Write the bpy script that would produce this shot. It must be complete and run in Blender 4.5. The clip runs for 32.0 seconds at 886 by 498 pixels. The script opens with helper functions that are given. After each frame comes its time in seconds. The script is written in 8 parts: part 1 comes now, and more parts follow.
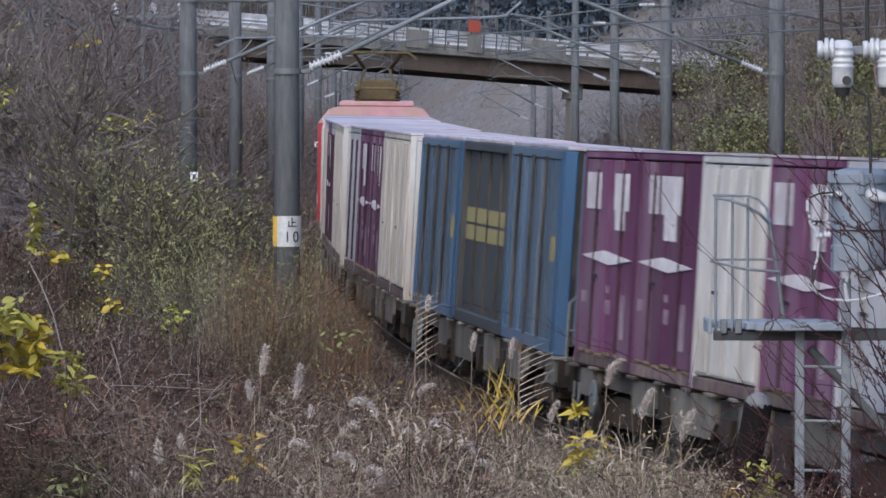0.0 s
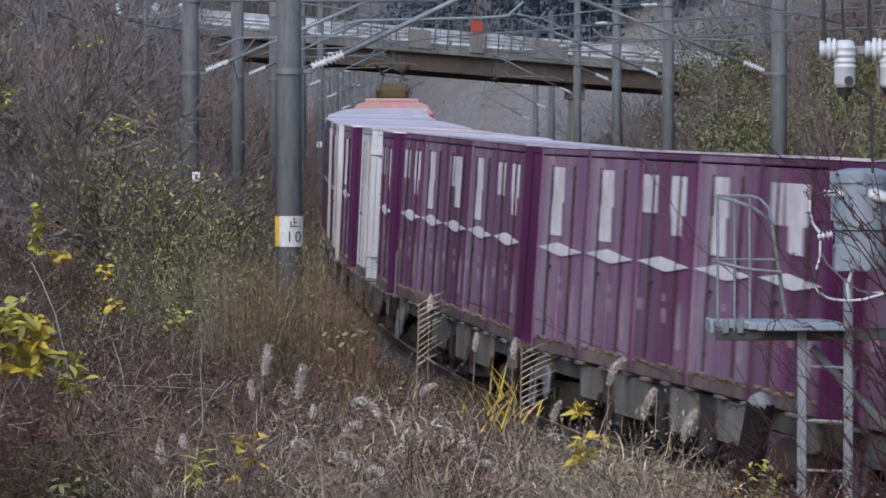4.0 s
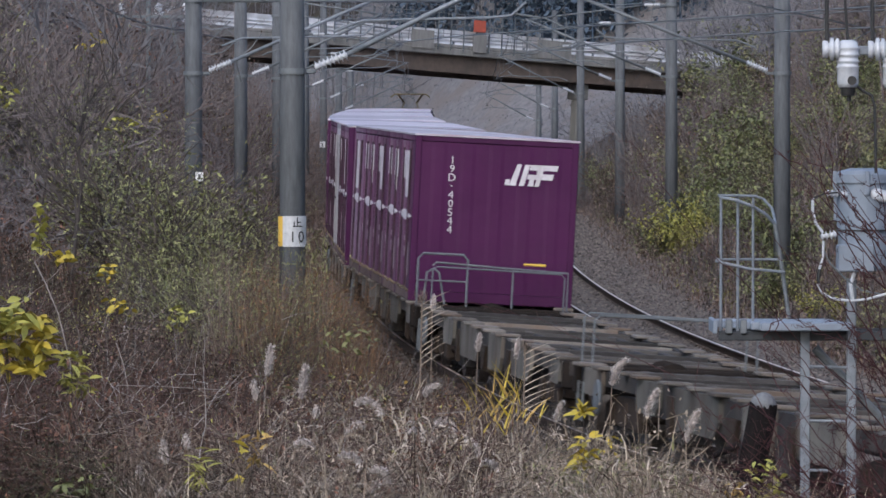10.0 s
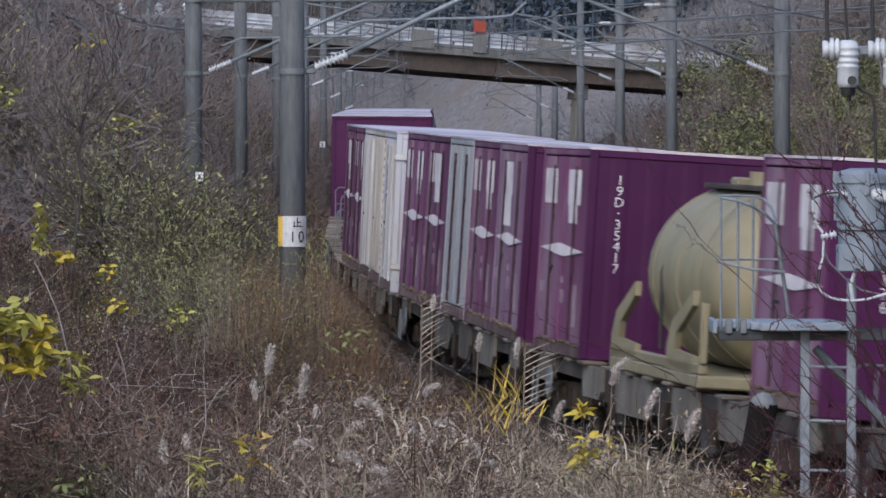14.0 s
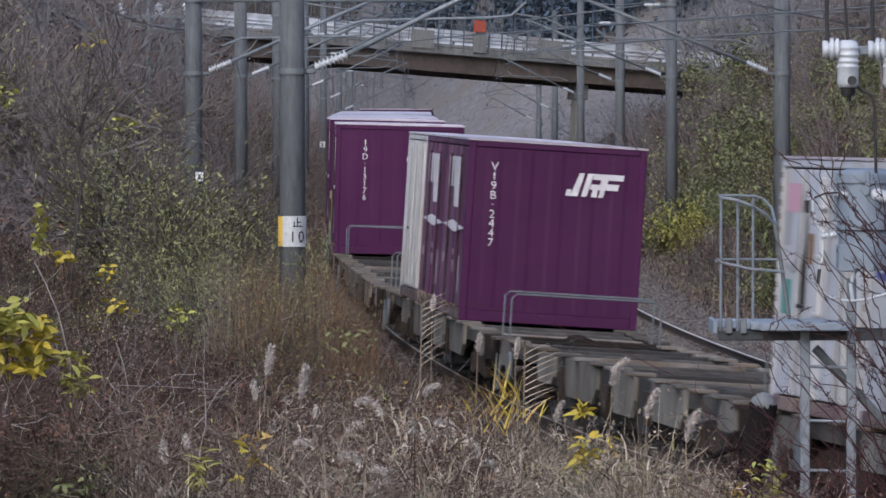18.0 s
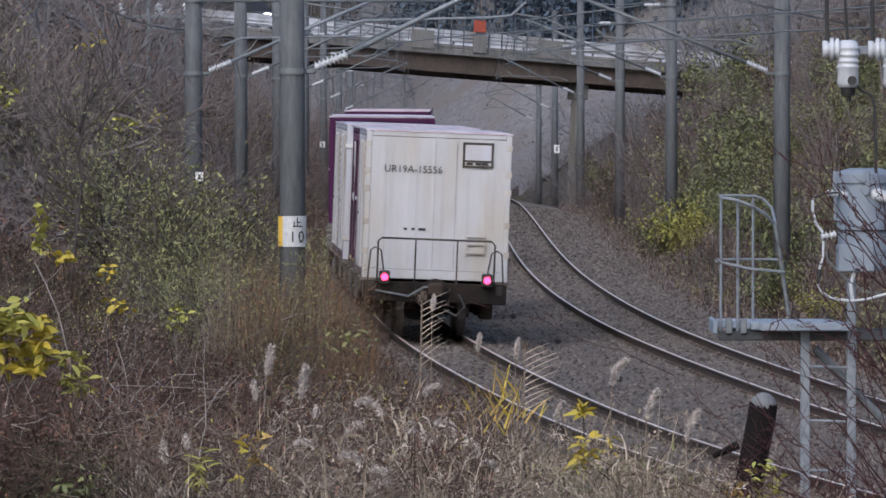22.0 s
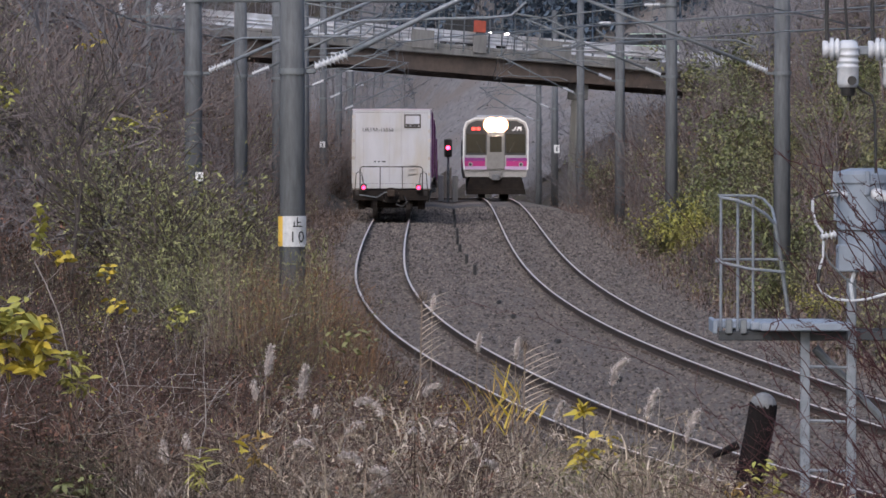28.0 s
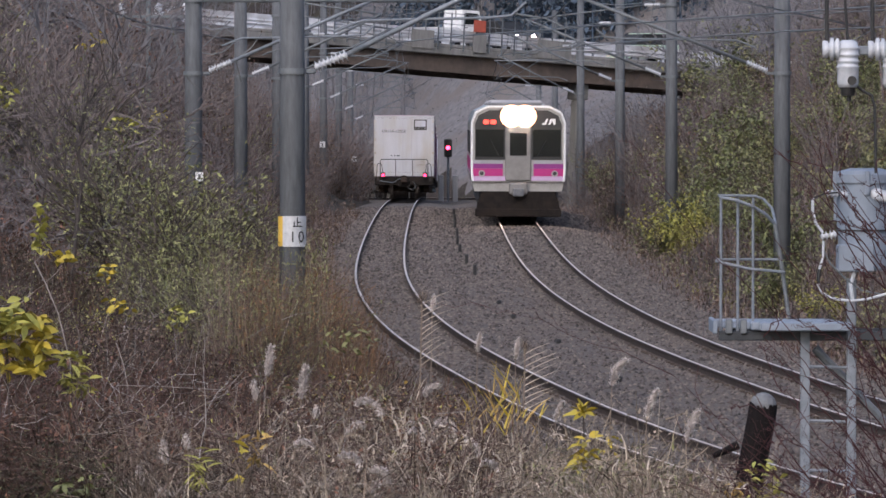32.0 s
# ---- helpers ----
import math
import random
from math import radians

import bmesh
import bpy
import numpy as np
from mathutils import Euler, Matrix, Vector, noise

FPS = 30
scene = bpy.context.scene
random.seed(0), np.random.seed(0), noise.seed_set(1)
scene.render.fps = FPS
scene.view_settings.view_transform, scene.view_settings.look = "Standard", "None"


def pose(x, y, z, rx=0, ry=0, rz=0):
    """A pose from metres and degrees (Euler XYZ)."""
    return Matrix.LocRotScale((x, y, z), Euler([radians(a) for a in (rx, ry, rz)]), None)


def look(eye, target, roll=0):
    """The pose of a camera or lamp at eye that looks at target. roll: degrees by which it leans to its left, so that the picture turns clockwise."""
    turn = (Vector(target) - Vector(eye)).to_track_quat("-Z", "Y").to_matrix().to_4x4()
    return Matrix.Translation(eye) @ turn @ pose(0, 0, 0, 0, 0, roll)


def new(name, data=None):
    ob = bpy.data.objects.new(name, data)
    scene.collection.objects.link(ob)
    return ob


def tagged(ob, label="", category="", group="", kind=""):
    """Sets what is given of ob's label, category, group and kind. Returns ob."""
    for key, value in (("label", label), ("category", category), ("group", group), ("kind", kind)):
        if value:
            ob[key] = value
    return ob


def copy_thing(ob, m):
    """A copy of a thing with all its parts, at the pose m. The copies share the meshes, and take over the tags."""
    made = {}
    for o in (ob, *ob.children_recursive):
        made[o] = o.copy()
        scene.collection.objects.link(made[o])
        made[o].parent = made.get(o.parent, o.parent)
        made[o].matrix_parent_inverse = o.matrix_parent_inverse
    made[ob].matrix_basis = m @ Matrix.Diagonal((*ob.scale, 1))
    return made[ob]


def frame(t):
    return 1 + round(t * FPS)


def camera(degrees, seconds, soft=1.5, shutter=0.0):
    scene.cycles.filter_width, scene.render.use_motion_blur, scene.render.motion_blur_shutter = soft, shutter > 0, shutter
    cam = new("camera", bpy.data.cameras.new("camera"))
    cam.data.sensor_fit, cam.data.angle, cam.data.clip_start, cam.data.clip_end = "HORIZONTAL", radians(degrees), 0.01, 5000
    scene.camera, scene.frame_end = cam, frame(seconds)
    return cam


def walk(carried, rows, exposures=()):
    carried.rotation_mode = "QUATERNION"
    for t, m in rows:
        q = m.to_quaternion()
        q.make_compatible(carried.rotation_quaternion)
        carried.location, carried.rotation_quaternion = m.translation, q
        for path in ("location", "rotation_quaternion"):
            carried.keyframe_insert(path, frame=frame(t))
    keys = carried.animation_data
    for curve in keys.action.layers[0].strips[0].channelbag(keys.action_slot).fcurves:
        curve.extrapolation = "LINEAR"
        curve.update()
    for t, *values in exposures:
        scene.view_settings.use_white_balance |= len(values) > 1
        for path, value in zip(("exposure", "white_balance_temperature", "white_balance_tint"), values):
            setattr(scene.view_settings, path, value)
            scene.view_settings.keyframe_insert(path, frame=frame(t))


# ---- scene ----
# A tripod camera with a long lens looks along a double-track railway; it settles by a tenth of a degree.
cam = camera(7.476, 32.0, soft=1.6, shutter=0.4)
TILT = 90 - 1.0313
PAN = [(0, -0.0450, 0), (0.5, -0.0315, 0), (1, -0.0310, 0.006), (1.5, -0.0305, 0.006), (2, -0.0290, 0), (6.5, -0.0240, 0),
       (7, -0.0100, 0), (7.5, 0, 0), (16, 0, 0), (32, 0, 0)]
walk(cam, [(t, pose(0, 0, 3.76, TILT + up, 0, a)) for t, a, up in PAN], [(0, 0.98, 6000, 10), (8, 0.95, 6000, 10), (20, 0.93, 6050, 10), (27, 0.97, 6300, 12), (32, 0.97, 6300, 14)])

# ---------------------------------------------------------------- light: an overcast late afternoon
world = bpy.data.worlds.new("overcast_sky")
scene.world = world
world.use_nodes = True
wn = world.node_tree.nodes
sky = wn.new("ShaderNodeTexSky")
sky.sky_type, sky.sun_disc, sky.sun_elevation, sky.sun_rotation = "NISHITA", False, radians(38), radians(200)
sky.air_density, sky.dust_density, sky.ozone_density = 1.0, 3.0, 1.5
world.node_tree.links.new(sky.outputs[0], wn["Background"].inputs[0])
wn["Background"].inputs[1].default_value = 0.115
sun = new("sun", bpy.data.lights.new("sun", "SUN"))
sun.data.energy, sun.data.angle, sun.data.color = 0.6, radians(40), (1.0, 0.97, 0.94)
sun.matrix_world = look((0, 0, 0), (0.27, 0.74, -0.62))

# ---------------------------------------------------------------- materials


def mat(name, c1, c2=None, scale=4.0, rough=0.8, metal=0.0, bump=0.2, c3=None, scale3=0.6, amount3=0.5, island=0.0, objects=0.0,
        stretch=(1, 1, 1), bump_scale=None, emit=None, power=0.0, sheen=0.5):
    """A surface with two scales of colour variation, relief, and an optional spread of tone between pieces."""
    m = bpy.data.materials.new(name)
    m.use_nodes = True
    n, l = m.node_tree.nodes, m.node_tree.links
    b = n["Principled BSDF"]
    b.inputs["Roughness"].default_value, b.inputs["Metallic"].default_value, b.inputs["Specular IOR Level"].default_value = rough, metal, sheen
    co = n.new("ShaderNodeTexCoord")
    mp = n.new("ShaderNodeMapping")
    mp.inputs["Scale"].default_value = stretch
    l.new(co.outputs["Object"], mp.inputs[0])
    fine = n.new("ShaderNodeTexNoise")
    fine.inputs["Scale"].default_value, fine.inputs["Detail"].default_value, fine.inputs["Roughness"].default_value = scale, 6, 0.65
    l.new(mp.outputs[0], fine.inputs["Vector"])
    ramp = n.new("ShaderNodeMapRange")
    ramp.inputs[1].default_value, ramp.inputs[2].default_value = 0.32, 0.68
    l.new(fine.outputs[0], ramp.inputs[0])
    mix = n.new("ShaderNodeMix")
    mix.data_type = "RGBA"
    mix.inputs[6].default_value, mix.inputs[7].default_value = (*c1, 1), (*(c2 or [0.7 * a for a in c1]), 1)
    l.new(ramp.outputs[0], mix.inputs[0])
    out = mix.outputs[2]
    if c3:
        big = n.new("ShaderNodeTexNoise")
        big.inputs["Scale"].default_value, big.inputs["Detail"].default_value = scale3, 5
        l.new(mp.outputs[0], big.inputs["Vector"])
        r3 = n.new("ShaderNodeMapRange")
        r3.inputs[1].default_value, r3.inputs[2].default_value, r3.inputs[4].default_value = 0.45, 0.65, amount3
        l.new(big.outputs[0], r3.inputs[0])
        m3 = n.new("ShaderNodeMix")
        m3.data_type = "RGBA"
        m3.inputs[7].default_value = (*c3, 1)
        l.new(r3.outputs[0], m3.inputs[0]), l.new(out, m3.inputs[6])
        out = m3.outputs[2]
    for spread, node, socket in ((island, "ShaderNodeNewGeometry", "Random Per Island"), (objects, "ShaderNodeObjectInfo", "Random")):
        if spread:
            g = n.new(node)
            r4 = n.new("ShaderNodeMapRange")
            r4.inputs[3].default_value, r4.inputs[4].default_value = 1 - spread, 1 + spread
            l.new(g.outputs[socket], r4.inputs[0])
            hs = n.new("ShaderNodeHueSaturation")
            l.new(r4.outputs[0], hs.inputs["Value"]), l.new(out, hs.inputs["Color"])
            out = hs.outputs[0]
    l.new(out, b.inputs["Base Color"])
    if bump:
        bp = n.new("ShaderNodeBump")
        bp.inputs["Strength"].default_value, bp.inputs["Distance"].default_value = bump, 0.02
        src = fine
        if bump_scale:
            src = n.new("ShaderNodeTexNoise")
            src.inputs["Scale"].default_value, src.inputs["Detail"].default_value = bump_scale, 4
            l.new(mp.outputs[0], src.inputs["Vector"])
        l.new(src.outputs[0], bp.inputs["Height"]), l.new(bp.outputs[0], b.inputs["Normal"])
    if emit:
        b.inputs["Emission Color"].default_value, b.inputs["Emission Strength"].default_value = (*emit, 1), power
    return m


def glass(name, tint):
    m = bpy.data.materials.new(name)
    m.use_nodes = True
    b = m.node_tree.nodes["Principled BSDF"]
    b.inputs["Base Color"].default_value, b.inputs["Roughness"].default_value = (*tint, 1), 0.06
    b.inputs["Transmission Weight"].default_value, b.inputs["IOR"].default_value = 0.6, 1.45
    return m


M_SOIL = mat("leaf_litter_soil", (0.055, 0.043, 0.036), (0.028, 0.022, 0.019), 3.0, 0.95, bump=0.8, c3=(0.060, 0.056, 0.036), scale3=0.25, amount3=0.6, sheen=0.15)
M_BALLAST = mat("grey_ballast", (0.125, 0.103, 0.090), (0.045, 0.037, 0.032), 9.0, 0.95, bump=1.0, c3=(0.115, 0.086, 0.064), scale3=0.35, amount3=0.7)
M_STONE = mat("ballast_stone", (0.138, 0.114, 0.098), (0.069, 0.056, 0.048), 20.0, 0.95, bump=0.2, island=0.75)
M_RAIL = mat("worn_rail_steel", (0.62, 0.51, 0.44), (0.46, 0.37, 0.32), 3.0, 0.42, 0.4, bump=0.02)
M_RAILSIDE = mat("rusty_rail_side", (0.092, 0.072, 0.062), (0.055, 0.043, 0.038), 8.0, 0.9, bump=0.2, sheen=0.15)
M_SLEEPER = mat("grey_concrete_sleeper", (0.12, 0.10, 0.088), (0.06, 0.05, 0.044), 6.0, 0.9, bump=0.3, objects=0.2)
M_CONCRETE = mat("weathered_concrete", (0.23, 0.225, 0.215), (0.15, 0.145, 0.14), 5.0, 0.9, bump=0.25, c3=(0.10, 0.10, 0.095), scale3=0.9, amount3=0.7, stretch=(1, 1, 0.25))
M_POLE = mat("grey_concrete_pole", (0.134, 0.143, 0.158), (0.074, 0.080, 0.089), 9.0, 0.9, bump=0.35, c3=(0.046, 0.051, 0.057), scale3=1.3, amount3=0.85, stretch=(1, 1, 0.18))
M_GALV = mat("galvanised_steel", (0.205, 0.228, 0.262), (0.135, 0.153, 0.178), 10.0, 0.55, 0.25, bump=0.05)
M_GALVD = mat("dull_galvanised_steel", (0.15, 0.165, 0.18), (0.10, 0.11, 0.12), 10.0, 0.65, 0.25, bump=0.05)
# Dark steel; on the stand's beams it paints the underside's shade.
M_DARKSTEEL = mat("dark_shaded_steel", (0.045, 0.05, 0.058), (0.028, 0.031, 0.036), 10.0, 0.6, 0.3, bump=0.05)
M_PORC = mat("white_porcelain", (0.50, 0.52, 0.56), (0.38, 0.40, 0.44), 12.0, 0.25, bump=0.02)
M_DARK = mat("black_rubber", (0.012, 0.012, 0.013), (0.02, 0.02, 0.02), 9.0, 0.6, bump=0.1)
M_WIRE = mat("overhead_wire_metal", (0.17, 0.18, 0.19), (0.11, 0.115, 0.12), 10.0, 0.6, 0.4, bump=0)
M_BOX = mat("grey_blue_painted_steel", (0.20, 0.235, 0.29), (0.155, 0.185, 0.23), 5.0, 0.55, 0.0, bump=0.04, c3=(0.18, 0.20, 0.23), scale3=2.0, amount3=0.4)
M_WHITE = mat("white_paint", (0.72, 0.73, 0.74), (0.58, 0.59, 0.60), 5.0, 0.6, bump=0.05)
M_GUARD = mat("dirty_white_guard_rail", (0.60, 0.62, 0.66), (0.40, 0.41, 0.44), 1.2, 0.6, bump=0.05, c3=(0.22, 0.20, 0.19), scale3=0.55, amount3=0.75)
M_YELLOW = mat("yellow_paint", (0.62, 0.40, 0.05), (0.5, 0.32, 0.05), 6.0, 0.6, bump=0.05)
M_BLACK = mat("black_paint", (0.015, 0.015, 0.016), (0.025, 0.025, 0.025), 6.0, 0.6, bump=0.02)
M_ORANGE = mat("faded_red_plate", (0.42, 0.085, 0.05), (0.30, 0.07, 0.045), 6.0, 0.7, bump=0.02)
M_GIRDER = mat("rusty_brown_girder", (0.120, 0.090, 0.072), (0.072, 0.056, 0.048), 2.5, 0.85, bump=0.2, c3=(0.055, 0.046, 0.042), scale3=0.5, amount3=0.7)
M_STUMP = mat("charred_wood", (0.005, 0.004, 0.0045), (0.012, 0.009, 0.009), 10.0, 0.9, bump=0.8, stretch=(1, 1, 0.15), sheen=0.15)
M_STUMPTOP = mat("weathered_end_grain", (0.16, 0.17, 0.18), (0.10, 0.10, 0.11), 14.0, 0.9, bump=0.4)

# ---------------------------------------------------------------- mesh helpers


class MB:
    """Collects vertices and faces of one mesh."""

    def __init__(self):
        self.v, self.f = [], []

    def add(self, vs, fs):
        o = len(self.v)
        self.v += [tuple(p) for p in vs]
        self.f += [tuple(o + i for i in q) for q in fs]
        return self

    def box(self, x0, x1, y0, y1, z0, z1, c=0.0, m=None):
        """A box, with its edges chamfered by c."""
        ax, vs = ((x0, x1), (y0, y1), (z0, z1)), []
        if c <= 0:
            vs = [(x, y, z) for z in ax[2] for y in ax[1] for x in ax[0]]
            fs = [(0, 2, 3, 1), (4, 5, 7, 6), (0, 1, 5, 4), (2, 6, 7, 3), (0, 4, 6, 2), (1, 3, 7, 5)]
        else:
            idx, fs = {}, []
            for k in range(8):
                s = (k & 1, k >> 1 & 1, k >> 2 & 1)
                for a in range(3):
                    idx[k, a] = len(vs)
                    vs.append([ax[d][s[d]] + (0 if d == a else (c if s[d] == 0 else -c)) for d in range(3)])
            for a in range(3):
                b, d = (a + 1) % 3, (a + 2) % 3
                for side in (0, 1):
                    q = [(side << a) | (i << b) | (j << d) for i, j in ((0, 0), (1, 0), (1, 1), (0, 1))]
                    fs.append([idx[k, a] for k in (q if side else q[::-1])])
                for i, j in ((0, 0), (1, 0), (1, 1), (0, 1)):
                    k0, k1 = (i << b) | (j << d), (1 << a) | (i << b) | (j << d)
                    fs.append([idx[k0, b], idx[k1, b], idx[k1, d], idx[k0, d]])
            fs += [[idx[k, a] for a in range(3)] for k in range(8)]
        if m is not None:
            vs = [m @ Vector(p) for p in vs]
        return self.add(vs, fs)

    def cyl(self, p0, p1, r0, r1=None, n=10, caps=True):
        p0, p1, r1 = Vector(p0), Vector(p1), r0 if r1 is None else r1
        q = (p1 - p0).to_track_quat("Z", "Y")
        ring = [q @ Vector((math.cos(2 * math.pi * i / n), math.sin(2 * math.pi * i / n), 0)) for i in range(n)]
        fs = [(i, (i + 1) % n, n + (i + 1) % n, n + i) for i in range(n)]
        if caps:
            fs += [tuple(range(n))[::-1], tuple(range(n, 2 * n))]
        return self.add([p0 + r0 * d for d in ring] + [p1 + r1 * d for d in ring], fs)

    def tube(self, pts, r, n=6):
        """A round bar swept along points."""
        pts, o = [Vector(p) for p in pts], len(self.v)
        for i, p in enumerate(pts):
            d = (pts[min(i + 1, len(pts) - 1)] - pts[max(i - 1, 0)]).normalized()
            u = d.cross(Vector((0.31, 0.87, 0.39))).normalized()
            w = d.cross(u)
            self.v += [tuple(p + r * (u * math.cos(2 * math.pi * k / n) + w * math.sin(2 * math.pi * k / n))) for k in range(n)]
        for i in range(len(pts) - 1):
            self.f += [(o + i * n + k, o + i * n + (k + 1) % n, o + (i + 1) * n + (k + 1) % n, o + (i + 1) * n + k) for k in range(n)]
        e = o + (len(pts) - 1) * n
        self.f += [tuple(range(o, o + n))[::-1], tuple(range(e, e + n))]
        return self

    def lathe(self, base, axis, rows, n=14):
        """Rings at (height, radius) along the axis."""
        base, q = Vector(base), Vector(axis).to_track_quat("Z", "Y")
        vs = [base + q @ Vector((r * math.cos(2 * math.pi * i / n), r * math.sin(2 * math.pi * i / n), h)) for h, r in rows for i in range(n)]
        fs = [(k * n + i, k * n + (i + 1) % n, k * n + n + (i + 1) % n, k * n + n + i) for k in range(len(rows) - 1) for i in range(n)]
        fs += [tuple(range(n))[::-1], tuple(range(len(vs) - n, len(vs)))]
        return self.add(vs, fs)

    def prism(self, outline, lo, hi, axis=0):
        """An outline in the two other axes, drawn out along one."""
        n = len(outline)
        vs = [list(p) for p in outline for _ in (0,)]
        put = lambda p, w: [w, p[0], p[1]] if axis == 0 else ([p[0], w, p[1]] if axis == 1 else [p[0], p[1], w])
        vs = [put(p, lo) for p in outline] + [put(p, hi) for p in outline]
        fs = [(i, (i + 1) % n, n + (i + 1) % n, n + i) for i in range(n)] + [tuple(range(n))[::-1], tuple(range(n, 2 * n))]
        return self.add(vs, fs)

    def mesh(self, name, material, smooth=False):
        me = bpy.data.meshes.new(name)
        me.from_pydata(self.v, [], self.f)
        me.materials.append(material)
        if smooth:
            me.polygons.foreach_set("use_smooth", [True] * len(me.polygons))
        bm = bmesh.new()
        bm.from_mesh(me)
        bmesh.ops.recalc_face_normals(bm, faces=bm.faces)
        bm.to_mesh(me)
        bm.free()
        return me


def part(name, mb, material, parent, label="", smooth=False, kind=""):
    """Links a mesh as one part under a thing or a part."""
    ob = new(name, mb.mesh(name, material, smooth) if isinstance(mb, MB) else mb)
    ob.parent = parent
    return tagged(ob, label, kind=kind)


def thing(name, label, category, group="", m=None, kind=""):
    ob = new(name)
    ob.empty_display_size = 0.2
    if m is not None:
        ob.matrix_basis = m
    return tagged(ob, label, category, group, kind)


def solid(name, mb, material, label, category, group="", m=None, kind="", smooth=False):
    ob = new(name, mb.mesh(name, material, smooth) if isinstance(mb, MB) else mb)
    if m is not None:
        ob.matrix_basis = m
    return tagged(ob, label, category, group, kind)


def quads(name, co, faces, material):
    """A mesh from numpy arrays of points and faces (all of one length)."""
    me = bpy.data.meshes.new(name)
    co, faces = np.asarray(co, np.float32), np.asarray(faces, np.int32)
    k = faces.shape[1]
    me.vertices.add(len(co)), me.loops.add(faces.size), me.polygons.add(len(faces))
    me.vertices.foreach_set("co", co.ravel()), me.loops.foreach_set("vertex_index", faces.ravel())
    me.polygons.foreach_set("loop_start", np.arange(len(faces), dtype=np.int32) * k)
    me.update(calc_edges=True)
    me.materials.append(material)
    return me


def lettering(text, size, material, parent, m, name="lettering", align="CENTER"):
    """Flat raised letters as a mesh part, facing +z of m."""
    cu = bpy.data.curves.new(name, "FONT")
    cu.body, cu.size, cu.align_x, cu.align_y, cu.extrude = text, size, align, "CENTER", 0.002
    cu.resolution_u = 2
    tmp = new(name, cu)
    bpy.context.view_layer.update()
    me = bpy.data.meshes.new_from_object(tmp.evaluated_get(bpy.context.evaluated_depsgraph_get()))
    bpy.data.objects.remove(tmp)
    me.materials.clear()
    me.materials.append(material)
    ob = new(name, me)
    ob.parent, ob.matrix_basis = parent, m
    return ob


# ---------------------------------------------------------------- the line: plan, gradient and cant of the track further from the embankment
KY = [30, 42, 55, 70, 85, 100, 118, 140, 165, 200, 245, 300, 350, 400]
KX = [12.05, 9.12, 6.46, 3.98, 2.11, 0.763, -0.375, -1.179, -1.511, -1.62, -1.62, -1.6, -1.6, -1.6]
KZ = [-0.12, -0.10, -0.08, -0.05, 0.013, 0.128, 0.246, 0.415, 0.565, 0.784, 0.905, 0.60, 0.12, -0.42]


def spline(k, v, at):
    """A natural cubic spline through (k, v)."""
    k, v, n = np.array(k, float), np.array(v, float), len(k)
    h, a, b = np.diff(k), np.eye(n), np.zeros(n)
    for i in range(1, n - 1):
        a[i, i - 1:i + 2] = h[i - 1], 2 * (h[i - 1] + h[i]), h[i]
        b[i] = 6 * ((v[i + 1] - v[i]) / h[i] - (v[i] - v[i - 1]) / h[i - 1])
    m = np.linalg.solve(a, b)
    j = np.clip(np.searchsorted(k, at) - 1, 0, n - 2)
    t, hh = at - k[j], h[j]
    return v[j] + ((v[j + 1] - v[j]) / hh - hh * (2 * m[j] + m[j + 1]) / 6) * t + m[j] / 2 * t ** 2 + (m[j + 1] - m[j]) / (6 * hh) * t ** 3


def centre_line():
    y = np.arange(30, 400.1, 1.0)
    pts = list(zip(spline(KY, KX, y), y, spline(KY, KZ, y)))
    back = np.array(pts[0]) - np.array(pts[1])
    back[2] = 0
    head = [tuple(np.array(pts[0]) + back / np.linalg.norm(back[:2]) * d) for d in range(400, 0, -4)]
    tail, x0, y0, z0 = [], *pts[-1]
    for d in range(2, 900, 2):
        a = min(d, 300) / 350
        e = max(0, d - 300)
        tail.append((x0 - 350 * (1 - math.cos(a)) - e * math.sin(a), y0 + 350 * math.sin(a) + e * math.cos(a), z0 - 0.0105 * d))
    return np.array(head + pts + tail)


LINE = centre_line()
ARC = np.r_[0, np.cumsum(np.hypot(*np.diff(LINE[:, :2], axis=0).T))]
ARC -= np.interp(50, LINE[:, 1], ARC)          # arc length counts from 50 m in front of the camera
GAP = 3.93                                       # between the two track centres
CANT_Y, CANT = [30, 55, 85, 100, 118, 140, 165, 200], [3.0, 3.2, 3.7, 3.6, 2.4, 1.4, 0.6, 0.2]
DIRS = np.gradient(LINE[:, :2], ARC, axis=0)


def on_line(s, side=0.0):
    """Place and heading (degrees, to the left of +y) at arc length s, shifted to the right by side."""
    x, y, z = (np.interp(s, ARC, LINE[:, i]) for i in range(3))
    dx, dy = (np.interp(s, ARC, DIRS[:, i]) for i in range(2))
    n = math.hypot(dx, dy)
    return x + side * dy / n, y - side * dx / n, z, math.degrees(math.atan2(-dx, dy))


def riding(s, half, side=0.0):
    """The pose of a vehicle with bogies half a base before and behind s."""
    a, b = on_line(s - half, side), on_line(s + half, side)
    yaw = math.degrees(math.atan2(-(b[0] - a[0]), b[1] - a[1]))
    pitch = math.degrees(math.atan2(b[2] - a[2], math.dist(a[:2], b[:2])))
    y = (a[1] + b[1]) / 2
    return pose((a[0] + b[0]) / 2, y, (a[2] + b[2]) / 2, 0, 0, yaw) @ pose(0, 0, 0, pitch, 0, 0) @ pose(0, 0, 0, 0, float(np.interp(y, CANT_Y, CANT)), 0)


